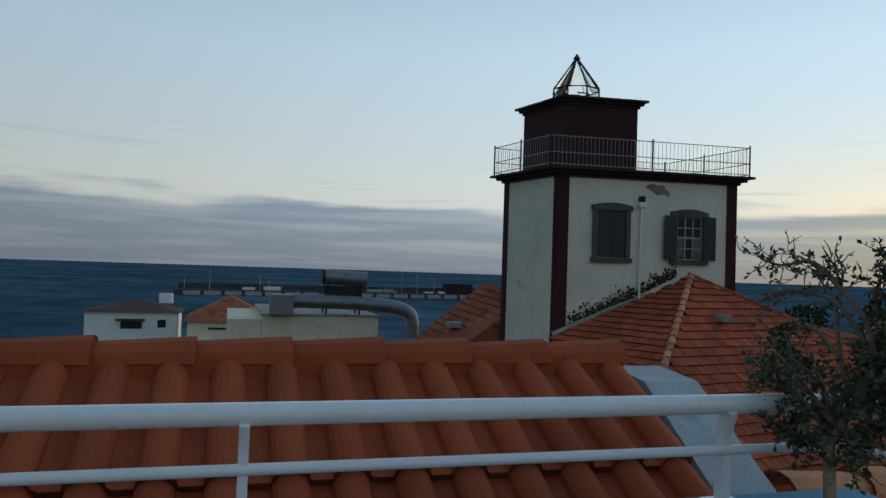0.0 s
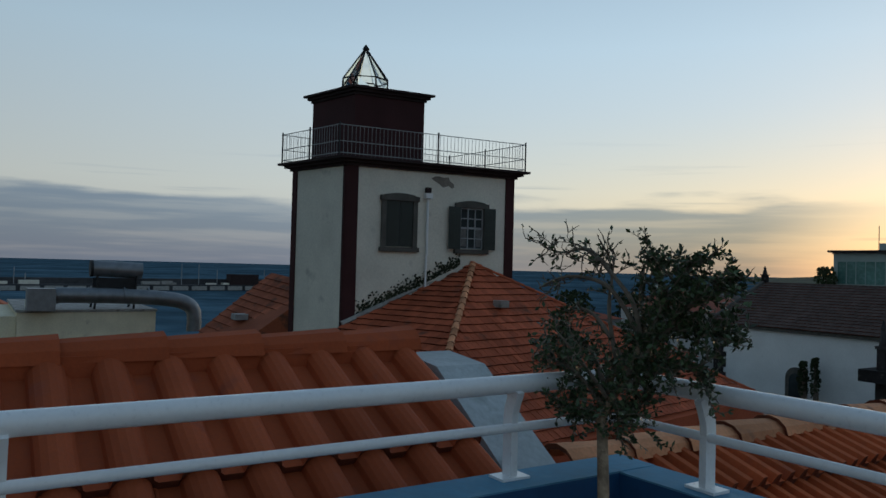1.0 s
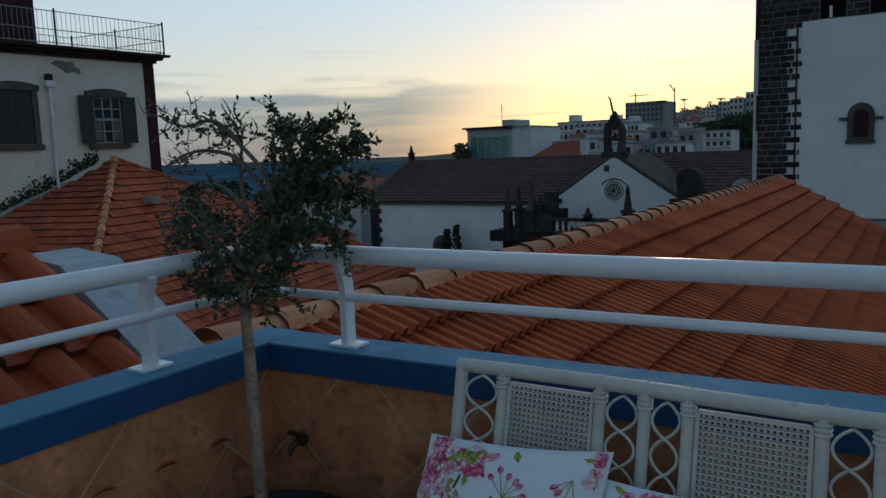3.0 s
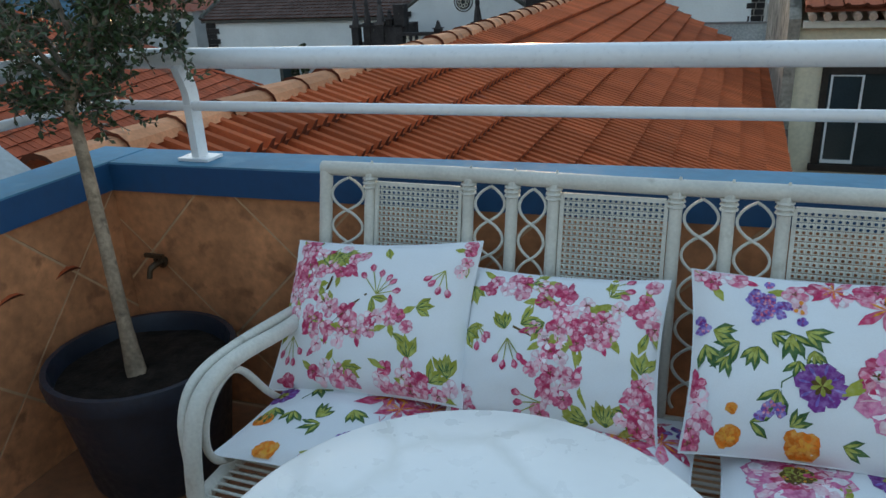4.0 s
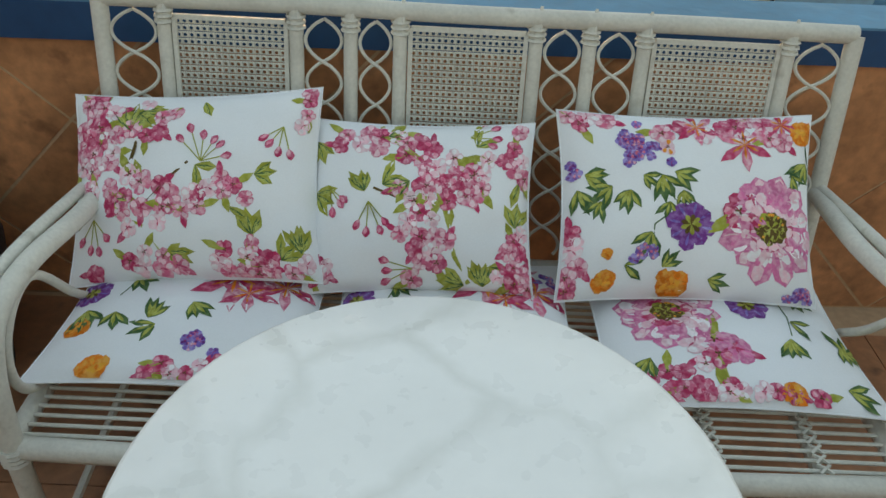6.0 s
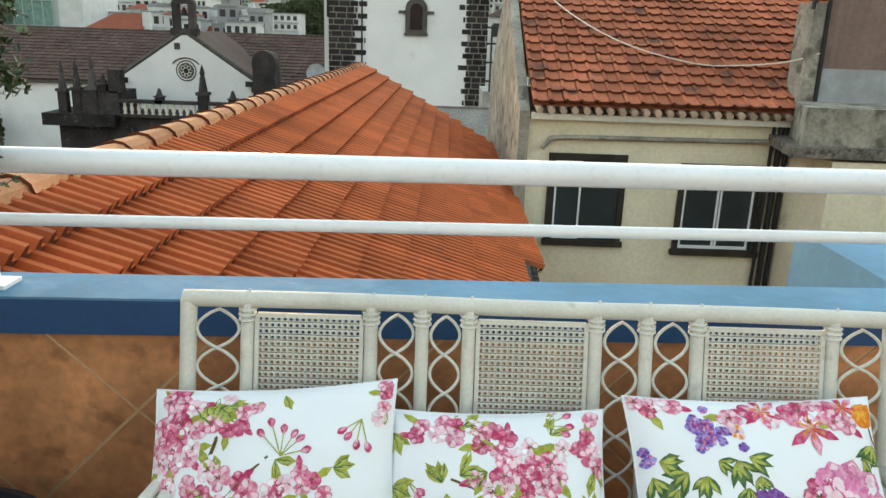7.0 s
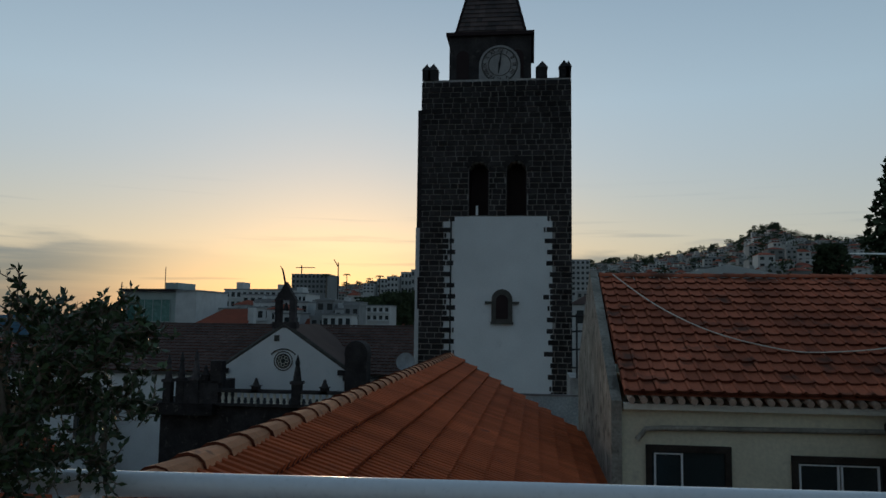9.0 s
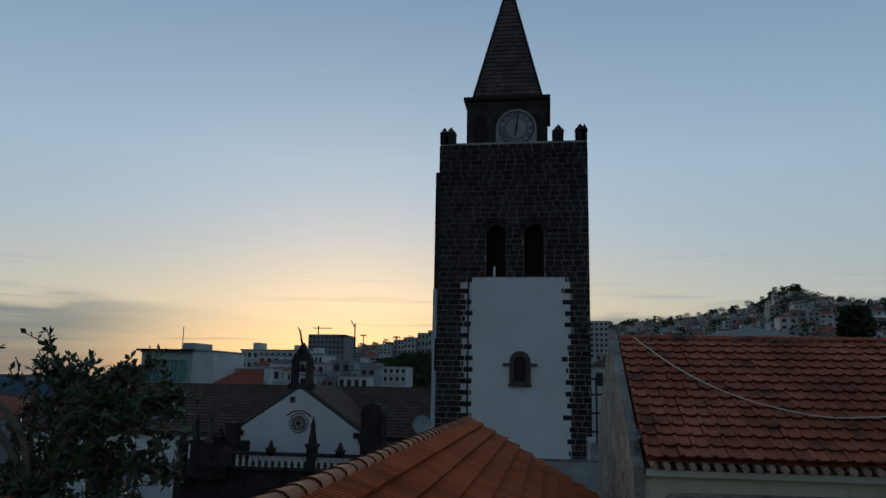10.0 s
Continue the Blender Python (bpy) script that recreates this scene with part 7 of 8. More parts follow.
def garden(c, variant):
    if variant == 0:
        c.cluster(0.07, 0.05, 0.05, 0.02, 6, 0.03)
        for x, y, a, n in ((0.25, 0.44, 1.8, 4), (0.18, 0.42, 2.5, 3), (0.37, 0.36, 1.2, 4), (0.42, 0.34, 0.4, 3), (0.08, 0.36, 0.3, 4), (0.05, 0.44, 1.2, 3), (0.33, 0.66, 1.9, 3), (0.97, 0.27, 2.2, 4), (0.24, 0.83, 0.2, 2)):
            c.leaves("leaf", x, y, a, n, 0.058)
        for x, y, a, n in ((0.14, 0.50, 2.0, 3), (0.30, 0.36, 0.6, 3), (0.45, 0.44, 1.4, 4), (0.40, 0.50, 1.8, 3), (0.38, 0.84, -0.8, 3), (0.56, 0.90, 0.2, 3), (0.90, 0.34, 1.0, 3)):
            c.leaves("leaf", x, y, a, n, 0.045)
        c.cluster(0.62, 0.10, 0.10, 0.03, 8, 0.03, ("pink", "pale_pink"))
        c.stem([(0.34, 0.76), (0.34, 0.62), (0.40, 0.56)], "leaf", 0.003)
        c.stem([(0.90, 0.40), (0.90, 0.32)], "leaf", 0.006)
        c.stem([(0.95, 0.05), (0.99, 0.3)], "leaf", 0.004)
        c.delphinium(0.27, 0.20, 0.05, 34)
        c.delphinium(0.02, 0.34, 0.02, 8)
        c.blossom(0.40, 0.20, 0.02, ("pale_pink", "orange"))
        c.lily(0.70, 0.18, 0.075)
        c.lily(0.52, 0.08, 0.055)
        c.lily(0.86, 0.06, 0.05)
        c.orange(0.95, 0.11, 0.036)
        c.peony(0.80, 0.62, 0.125)
        c.cluster(0.70, 0.50, 0.03, 0.03, 4, 0.045, ("peony", "peony"))
        c.anemone(0.48, 0.62, 0.058)
        c.delphinium(0.31, 0.78, 0.018, 6)
        c.orange(0.17, 0.91, 0.030)
        c.orange(0.42, 0.93, 0.040)
        c.orange(0.17, 0.77, 0.014)
        c.cluster(0.03, 0.80, 0.02, 0.07, 5, 0.03)
        c.delphinium(0.93, 0.95, 0.03, 12)
    elif variant == 1:
        c.delphinium(0.08, 0.14, 0.05, 26)
        c.cluster(0.20, 0.92, 0.10, 0.03, 8, 0.03, ("deep_pink", "pink"))
        c.leaves("leaf", 0.16, 0.78, 2.0, 3, 0.06)
        c.leaves("leaf", 0.70, 0.10, 0.3, 3, 0.05)
        c.leaves("leaf", 0.83, 0.30, 1.3, 3, 0.05)
        c.peony(0.27, 0.46, 0.125)
        c.cluster(0.42, 0.72, 0.03, 0.04, 4, 0.045, ("peony", "peony"))
        c.anemone(0.60, 0.40, 0.055)
        c.orange(0.60, 0.10, 0.042)
        c.orange(0.85, 0.18, 0.03)
        c.delphinium(0.74, 0.24, 0.018, 6)
        c.stem([(0.74, 0.28), (0.76, 0.46), (0.73, 0.62)], "leaf", 0.003)
        for x, y, a, n in ((0.72, 0.64, 1.6, 4), (0.93, 0.62, 1.2, 4), (0.94, 0.66, -1.4, 3), (0.76, 0.5, 0.6, 2), (0.86, 0.9, 0.2, 3), (0.68, 0.12, 0.4, 2)):
            c.leaves("leaf", x, y, a, n, 0.062)
        c.cluster(0.4, 0.95, 0.12, 0.02, 9, 0.025, ("deep_pink", "pink"))
        c.orange(0.66, 0.95, 0.03)
    else:
        c.orange(0.12, 0.10, 0.034)
        c.orange(0.36, 0.07, 0.03)
        c.delphinium(0.22, 0.28, 0.02, 6)
        c.anemone(0.07, 0.46, 0.045)
        c.stem([(0.30, 0.10), (0.26, 0.3), (0.2, 0.5)], "leaf", 0.003)
        for x, y, a, n in ((0.22, 0.62, 1.4, 3), (0.36, 0.66, -1.2, 4), (0.40, 0.7, 2.6, 3), (0.24, 0.34, 1.0, 3), (0.3, 0.14, 2.6, 2)):
            c.leaves("leaf", x, y, a, n, 0.06)
        c.cluster(0.62, 0.22, 0.07, 0.05, 7, 0.03, ("pink", "pale_pink"))
        c.lily(0.64, 0.32, 0.12)
        c.lily(0.86, 0.36, 0.09)
        c.lily(0.54, 0.18, 0.07)
        c.orange(0.10, 0.72, 0.030)
        c.leaves("leaf", 0.10, 0.60, 1.3, 4, 0.06)
        c.leaves("leaf", 0.52, 0.56, 0.9, 4, 0.06)
        c.lily(0.72, 0.44, 0.08)
        c.lily(0.80, 0.18, 0.05)
        c.delphinium(0.58, 0.82, 0.03, 10)
        c.delphinium(0.95, 0.20, 0.03, 10)
        c.orange(0.24, 0.95, 0.035)
        c.cluster(0.6, 0.95, 0.08, 0.02, 6, 0.025, ("deep_pink", "pink"))


DOWN = (0, -0.66, -0.75)
GROUP = "cushions on the cane sofa"
for args in (
    ("back_cushion", "white cotton cushion with pink cherry blossom print leaning on sofa", (-0.515, 1.635, 0.618), (1, 0, 0.085), DOWN, 0.566, 0.44, 0.17, 1, cherry, 0),
    ("back_cushion", "white cotton cushion with branching cherry blossom print leaning on sofa", (-0.018, 1.632, 0.595), (1, 0, 0.03), DOWN, 0.515, 0.40, 0.17, 2, cherry, 1),
    ("back_cushion", "white cotton cushion with peony and anemone print leaning on sofa", (0.572, 1.635, 0.628), (1, 0, 0.03), DOWN, 0.575, 0.435, 0.17, 3, garden, 0),
    ("seat_cushion", "flat white cushion with orange and lily print on sofa seat", (-0.49, 1.44, 0.418), (1, 0, 0.0), (0.02, -1, 0.02), 0.55, 0.46, 0.10, 4, garden, 2),
    ("seat_cushion", "flat white cushion with pink print on sofa seat", (0.07, 1.46, 0.418), (1, 0, 0), (0, -1, 0.02), 0.53, 0.44, 0.10, 5, garden, 2),
    ("seat_cushion", "flat white cushion with large peony print on sofa seat", (0.655, 1.45, 0.418), (1, 0, 0.0), (-0.02, -1, 0.02), 0.57, 0.46, 0.11, 6, garden, 1),
):
    cu = Cushion(*args[:9], GROUP)
    args[9](cu, args[10])
    cu.done()


# ---- marble table and the armchairs of the set ----
def table():
    t = thing("round_table", "round white marble table on a cane pedestal", "table", (0.032, 0.79, 0.0))
    bm = bmesh.new()
    lathe(bm, [(0.30, -0.030), (0.398, -0.030), (0.406, -0.024), (0.409, -0.014), (0.406, -0.005), (0.398, 0.0), (0.2, 0.0)], (0.032, 0.795, 0.70), 72)
    part("marble_top", bm, MARBLE, t, smooth=True)
    for k in range(8):
        a = k * math.pi / 4
        ca, sa = math.cos(a), math.sin(a)
        cane("pedestal_rod", smooth_curve([(0.032 + 0.26 * ca, 0.79 + 0.26 * sa, 0.0), (0.032 + 0.15 * ca, 0.79 + 0.15 * sa, 0.32), (0.032 + 0.24 * ca, 0.79 + 0.24 * sa, 0.67)], 6), 0.013, t)
    for z, r in ((0.02, 0.26), (0.32, 0.15), (0.66, 0.24)):
        bm = bmesh.new()
        tube(bm, [(0.032 + r * math.cos(k * math.pi / 12), 0.79 + r * math.sin(k * math.pi / 12), z) for k in range(24)], 0.013, 8, closed=True)
        part("pedestal_ring", bm, CANE, t, smooth=True)


table()


def armchair():
    """Facing +x, seat middle over the origin."""
    c = thing("cane_armchair", "off-white painted cane armchair beside the round table", "armchair", (0, 0, 0), "cane armchairs")
    zs = 0.36
    cane("seat_ring", [(0.26, -0.25, zs), (0.26, 0.25, zs), (-0.24, 0.25, zs), (-0.24, -0.25, zs), (0.26, -0.25, zs)], 0.018, c)
    for k in range(20):
        cane("seat_slat", [(-0.22 + k * 0.0245, -0.25, zs + 0.008), (-0.22 + k * 0.0245, 0.25, zs + 0.008)], 0.0058, c, 6)
    for s in (-1, 1):
        cane("arm", smooth_curve([(-0.27, s * 0.26, 0.62), (0.0, s * 0.285, 0.635), (0.22, s * 0.28, 0.62), (0.285, s * 0.27, 0.54), (0.29, s * 0.26, 0.36), (0.28, s * 0.255, 0.0)], 6), 0.019, c, 10)
        for k, d in ((0, 0.0), (1, 0.07), (2, 0.14)):
            cane("arm_loop", smooth_curve([(0.24 - d, s * 0.265, zs), (0.27 - d, s * 0.27, 0.48), (0.20 - d, s * 0.275, 0.585), (0.08 - d, s * 0.275, 0.56), (0.02 - d, s * 0.27, 0.44), (0.03 - d, s * 0.265, zs)], 6), 0.008, c, 6)
        cane("back_post", [(-0.25, s * 0.25, 0.0), (-0.25, s * 0.25, zs), (-0.33, s * 0.25, 0.86)], 0.018, c)
    cane("top_rail", [(-0.33, -0.26, 0.86), (-0.34, 0.0, 0.88), (-0.33, 0.26, 0.86)], 0.019, c)
    for k in range(7):
        y = -0.18 + k * 0.06
        cane("back_spindle", [(-0.245, y, zs), (-0.33, y, 0.86)], 0.008, c, 6)
    return c


first = armchair()
copy_thing(first, pose(0.515, 0.43, 0, 0, 0, 128))
first.matrix_basis = pose(-0.43, 0.375, 0, 0, 0, 42)


# ---- the potted tree in the corner, and the tap behind it ----
def potted_tree():
    px, py = -1.305, 1.585
    pot = thing("plant_pot", "large dark blue plastic plant pot standing in the corner", "pot", (px, py, 0))
    bm = bmesh.new()
    lathe(bm, [(0.20, 0.0), (0.215, 0.02), (0.265, 0.36), (0.285, 0.365), (0.29, 0.40), (0.285, 0.42), (0.268, 0.42), (0.262, 0.40), (0.256, 0.33)], (px, py, 0.0), 40)
    part("shell", bm, POT, pot, smooth=True)
    bm = bmesh.new()
    for j in range(9):
        r = 0.258 * (j + 0.01) / 8
        ring = [bm.verts.new((px + r * math.cos(k * math.pi / 12), py + r * math.sin(k * math.pi / 12), 0.362 + 0.012 * noise.noise((r * 20 * math.cos(k), r * 20, k * 0.5)) + 0.015 * (1 - j / 8))) for k in range(24)]
        if j:
            for k in range(24):
                bm.faces.new((old[k], old[(k + 1) % 24], ring[(k + 1) % 24], ring[k]))
        old = ring
    part("soil", bm, SOIL, pot, "dark dry potting soil", smooth=True)
    tree = thing("small_tree", "small potted tree with fine dark leaves and arching twigs", "tree", (px, py, 0.36))
    rng = random.Random(21)
    top = Vector((-1.55, 1.755, 1.14))
    trunk = smooth_curve([(-1.292, 1.538, 0.35), (-1.345, 1.582, 0.55), (-1.432, 1.658, 0.80), (-1.502, 1.718, 1.0), tuple(top)], 5)
    n = len(trunk)
    bm = bmesh.new()
    tube(bm, trunk, [0.034 - 0.012 * min(1, k / 4) - 0.004 * k / n for k in range(n)], 12)
    part("trunk", bm, BARK, tree, "pale smooth bare trunk", smooth=True)
    tips = []

    def limb(pts, r0, r1):
        pts = [Vector((top.x + (p.x - top.x) * (0.92 if p.x > top.x else 1.05), p.y, top.z + (p.z - top.z) * 1.0)) for p in pts]
        pts = [Vector((p.x, p.y + 0.50 * max(0.0, p.x - top.x) + 0.16 * (p.z - top.z), p.z)) for p in pts]
        c = smooth_curve(pts, 6)
        bm = bmesh.new()
        tube(bm, c, [r0 + (r1 - r0) * k / (len(c) - 1) for k in range(len(c))], 7)
        part("limb", bm, BARK if r0 > 0.012 else TWIG, tree, smooth=True)
        return c

    T = top

    def arm(r0, r1, *offs):
        return limb([T + Vector(o) for o in offs], r0, r1)

    limbs = [
        (arm(0.014, 0.004, (0, 0, 0), (0.05, 0.0, 0.14), (0.10, 0.02, 0.30), (0.12, 0.03, 0.46), (0.10, 0.02, 0.56)), 1.0),
        (arm(0.013, 0.004, (0, 0, 0), (-0.02, 0.03, 0.12), (0.06, 0.06, 0.28), (0.02, 0.08, 0.44), (0.03, 0.07, 0.55)), 0.5),
        (arm(0.010, 0.003, (0.02, 0.02, 0.16), (-0.03, 0.0, 0.36), (-0.05, 0.01, 0.48), (-0.06, 0.02, 0.56)), 0.30),
        # the arching, nearly bare branches
        (arm(0.011, 0.003, (0.09, 0.02, 0.26), (0.07, -0.02, 0.40), (0.00, -0.04, 0.50), (-0.08, -0.05, 0.56), (-0.17, -0.06, 0.61)), 0.16),
        (arm(0.008, 0.003, (0.00, -0.04, 0.50), (-0.12, -0.05, 0.59), (-0.25, -0.06, 0.58), (-0.35, -0.06, 0.60)), 0.34),
        (arm(0.010, 0.003, (0.08, 0.01, 0.30), (-0.02, -0.02, 0.45), (-0.15, -0.04, 0.49), (-0.27, -0.04, 0.48), (-0.36, -0.05, 0.44)), 0.18),
        (arm(0.009, 0.003, (0.05, 0.0, 0.20), (-0.08, 0.0, 0.34), (-0.22, 0.02, 0.37), (-0.33, 0.02, 0.32)), 0.42),
        (arm(0.010, 0.003, (0.0, 0.0, 0.10), (-0.12, 0.03, 0.22), (-0.24, 0.04, 0.27), (-0.32, 0.03, 0.24)), 0.7),
        (arm(0.008, 0.003, (-0.01, -0.01, 0.06), (-0.09, -0.06, 0.15), (-0.18, -0.10, 0.19)), 0.8),
        # the dense side
        (arm(0.011, 0.003, (0.06, 0.0, 0.15), (0.15, 0.0, 0.28), (0.25, -0.02, 0.40), (0.33, -0.04, 0.46), (0.37, -0.04, 0.48)), 1.0),
        (arm(0.010, 0.003, (0.03, 0.0, 0.10), (0.13, 0.02, 0.16), (0.25, 0.02, 0.20), (0.33, 0.0, 0.17)), 1.0),
        (arm(0.009, 0.003, (0.1, 0.02, 0.26), (0.18, -0.04, 0.40), (0.24, -0.06, 0.50), (0.27, -0.06, 0.55)), 1.0),
        (arm(0.009, 0.003, (0.08, 0.02, 0.22), (0.18, 0.02, 0.32), (0.28, 0.02, 0.33), (0.34, 0.02, 0.31)), 1.0),
        (arm(0.009, 0.003, (0.02, 0.02, 0.08), (0.04, 0.12, 0.20), (0.06, 0.20, 0.32)), 0.9),
        (arm(0.009, 0.003, (0.02, -0.02, 0.08), (0.00, -0.13, 0.20), (-0.04, -0.22, 0.30)), 0.45),
        (arm(0.005, 0.002, (0.01, -0.0, -0.02), (-0.05, -0.06, 0.02), (-0.10, -0.09, 0.05)), 0.9),
        (arm(0.005, 0.002, (0.0, 0.01, -0.05), (0.05, 0.03, 0.0), (0.10, 0.05, 0.06)), 0.9),
    ]
    twigs = bmesh.new()
    lv, lf = [], []

    def leaf(p, d, ln):
        d = d.normalized()
        s = d.orthogonal().normalized()
        s = Matrix.Rotation(rng.uniform(0, 6.28), 3, d) @ s
        w = ln * 0.26
        bend = d.cross(s) * ln * rng.uniform(-0.12, 0.12)
        o = len(lv)
        lv.extend([tuple(p), tuple(p + d * ln * 0.5 + s * w), tuple(p + d * ln + bend), tuple(p + d * ln * 0.5 - s * w)])
        lf.append((o, o + 1, o + 2, o + 3))

    def spray(p, d, length, dens, depth=0):
        """A fine twig with leaves along it, and shorter twigs from it."""
        d = d.normalized()
        pts = [p]
        k = 4
        for i in range(k):
            d = (d + Vector((rng.gauss(0, 0.28), rng.gauss(0, 0.30), rng.gauss(0.0, 0.22)))).normalized()
            pts.append(pts[-1] + d * length / k)
        tube(twigs, pts, [0.0026 - 0.0015 * i / k for i in range(k + 1)], 4, caps=False)
        for i in range(int(length * 120 * dens) + (1 if dens > 0.3 else 0)):
            t = rng.random() * k
            j = min(k - 1, int(t))
            q = pts[j].lerp(pts[j + 1], t - j)
            leaf(q, Vector((rng.gauss(0, 1), rng.gauss(0, 1), rng.gauss(0.3, 0.8))) + d * 0.8, rng.uniform(0.015, 0.030))
        if depth < 1:
            for i in range(3):
                j = rng.randint(1, k)
                spray(pts[j], d + Vector((rng.gauss(0, 0.8), rng.gauss(0, 0.8), rng.gauss(0.1, 0.7))), length * rng.uniform(0.4, 0.7), dens, depth + 1)

    for c, dens in limbs:
        m = len(c)
        for k in range(3, m):
            # thin limbs stay bare towards the trunk
            if k / m > 0.62 - 0.75 * dens:
                for r in range(2 if dens > 0.6 else 1):
                    spray(c[k], (c[k] - c[k - 1]).normalized() * 0.5 + Vector((rng.gauss(0, 0.7), rng.gauss(0, 0.7), rng.gauss(0.0, 0.5))), rng.uniform(0.05, 0.12), dens * rng.uniform(0.8, 1.3))
    # the low tuft round the top of the trunk
    for k in range(48):
        a = rng.uniform(0, 6.28)
        spray(T + Vector((0.03 + 0.05 * math.cos(a), 0.05 * math.sin(a), rng.uniform(-0.06, 0.10))), Vector((math.cos(a), math.sin(a), rng.uniform(-0.3, 0.5))), rng.uniform(0.04, 0.10), 0.9, 1)
    part("twig_mass", twigs, TWIG, tree, kind="stuff")
    joined("foliage", lv, lf, LEAF, tree, "fine dark green leaves")


potted_tree()


BRONZE = mat("tarnished_bronze", (0.10, 0.07, 0.045), 0.45, metal=0.7, var=0.3, scale=20, fine=90)


def tap():
    t = thing("garden_tap", "small tarnished bronze garden tap on the tiled parapet", "tap", (-1.50, 1.955, 0.555))
    bm = bmesh.new()
    tube(bm, smooth_curve([(-1.50, 1.97, 0.555), (-1.50, 1.92, 0.555), (-1.505, 1.895, 0.545), (-1.508, 1.885, 0.515)], 5), [0.012] * 11 + [0.010] * 5, 10)
    part("spout", bm, BRONZE, t, smooth=True)
    bm = bmesh.new()
    lathe(bm, [(0.024, 0), (0.024, 0.006), (0.008, 0.008)], (0, 0, 0), 16)
    for v in bm.verts:
        v.co = Matrix.Translation((-1.50, 1.951, 0.555)) @ Matrix.Rotation(radians(90), 4, "X") @ v.co
    part("flange", bm, BRONZE, t)
    bm = bmesh.new()
    box(bm, (-1.545, 1.918, 0.578), (-1.465, 1.930, 0.592))
    box(bm, (-1.508, 1.919, 0.556), (-1.496, 1.929, 0.58))
    part("lever", bm, BRONZE, t, bevel=0.003)


tap()


# ---- the town behind the cathedral and on the hills ----
FAR_WHITE = mat("far_white_wall", (0.62, 0.63, 0.62), 0.9, var=0.15, scale=0.05, fine=1.0, bump=0.0, island=0.25)
# wall grey toned down to carry the distance haze in its colour
FAR_TOWN = mat("hazy_house_walls", (0.42, 0.42, 0.40), 0.9, var=0.15, scale=0.01, fine=0.5, bump=0.0, island=0.5)
FAR_GREY = mat("far_grey_wall", (0.30, 0.31, 0.31), 0.9, var=0.2, scale=0.05, fine=1.0, bump=0.0, island=0.25)
FAR_GREEN = mat("far_pale_green_wall", (0.38, 0.45, 0.43), 0.85, var=0.1, scale=0.1, fine=1.0, bump=0.0)
GREEN_GLASS = mat("green_tinted_glazing", (0.10, 0.22, 0.19), 0.25, var=0.2, scale=0.3, fine=2.0, bump=0.0)
FAR_ROOF = mat("far_red_roof", (0.30, 0.085, 0.05), 0.9, var=0.2, scale=0.05, fine=1.0, bump=0.0, island=0.3)
FAR_LEAF = mat("far_foliage", (0.055, 0.072, 0.036), 0.9, var=0.4, scale=0.2, fine=2.0, bump=0.0, island=0.4)


def flat_block(name, label, x0, x1, y, depth, z0, z1, wall, nx=0, nz=0, roof_bits=()):
    """A flat-roofed block with parapet, floor bands and window panes on the face towards the terrace."""
    b = thing(name, label, "building", ((x0 + x1) / 2, y, -14))
    solid("wall", (x0, y, -14), (x1, y + depth, z1), wall, b)
    solid("roof_edge", (x0 - 0.15, y - 0.15, z1), (x1 + 0.15, y + depth, z1 + 0.25), FAR_GREY, b)
    for j in range(nz):
        za, zb = z0 + (z1 - z0) * j / nz, z0 + (z1 - z0) * (j + 1) / nz
        for i in range(nx):
            xa, xb = x0 + (x1 - x0) * i / nx, x0 + (x1 - x0) * (i + 1) / nx
            solid("window", (xa + (xb - xa) * 0.22, y - 0.03, za + (zb - za) * 0.28), (xa + (xb - xa) * 0.78, y + 0.05, za + (zb - za) * 0.78), DARK_PANE, b)
        if nz > 1:
            solid("floor_band", (x0, y - 0.4, za + (zb - za) * 0.05), (x1, y - 0.001, za + (zb - za) * 0.18), wall, b)
    for bx0, bx1, h in roof_bits:
        solid("roof_hut", (bx0, y + 1, z1 + 0.25), (bx1, y + depth * 0.5, z1 + h), wall, b)
    return b


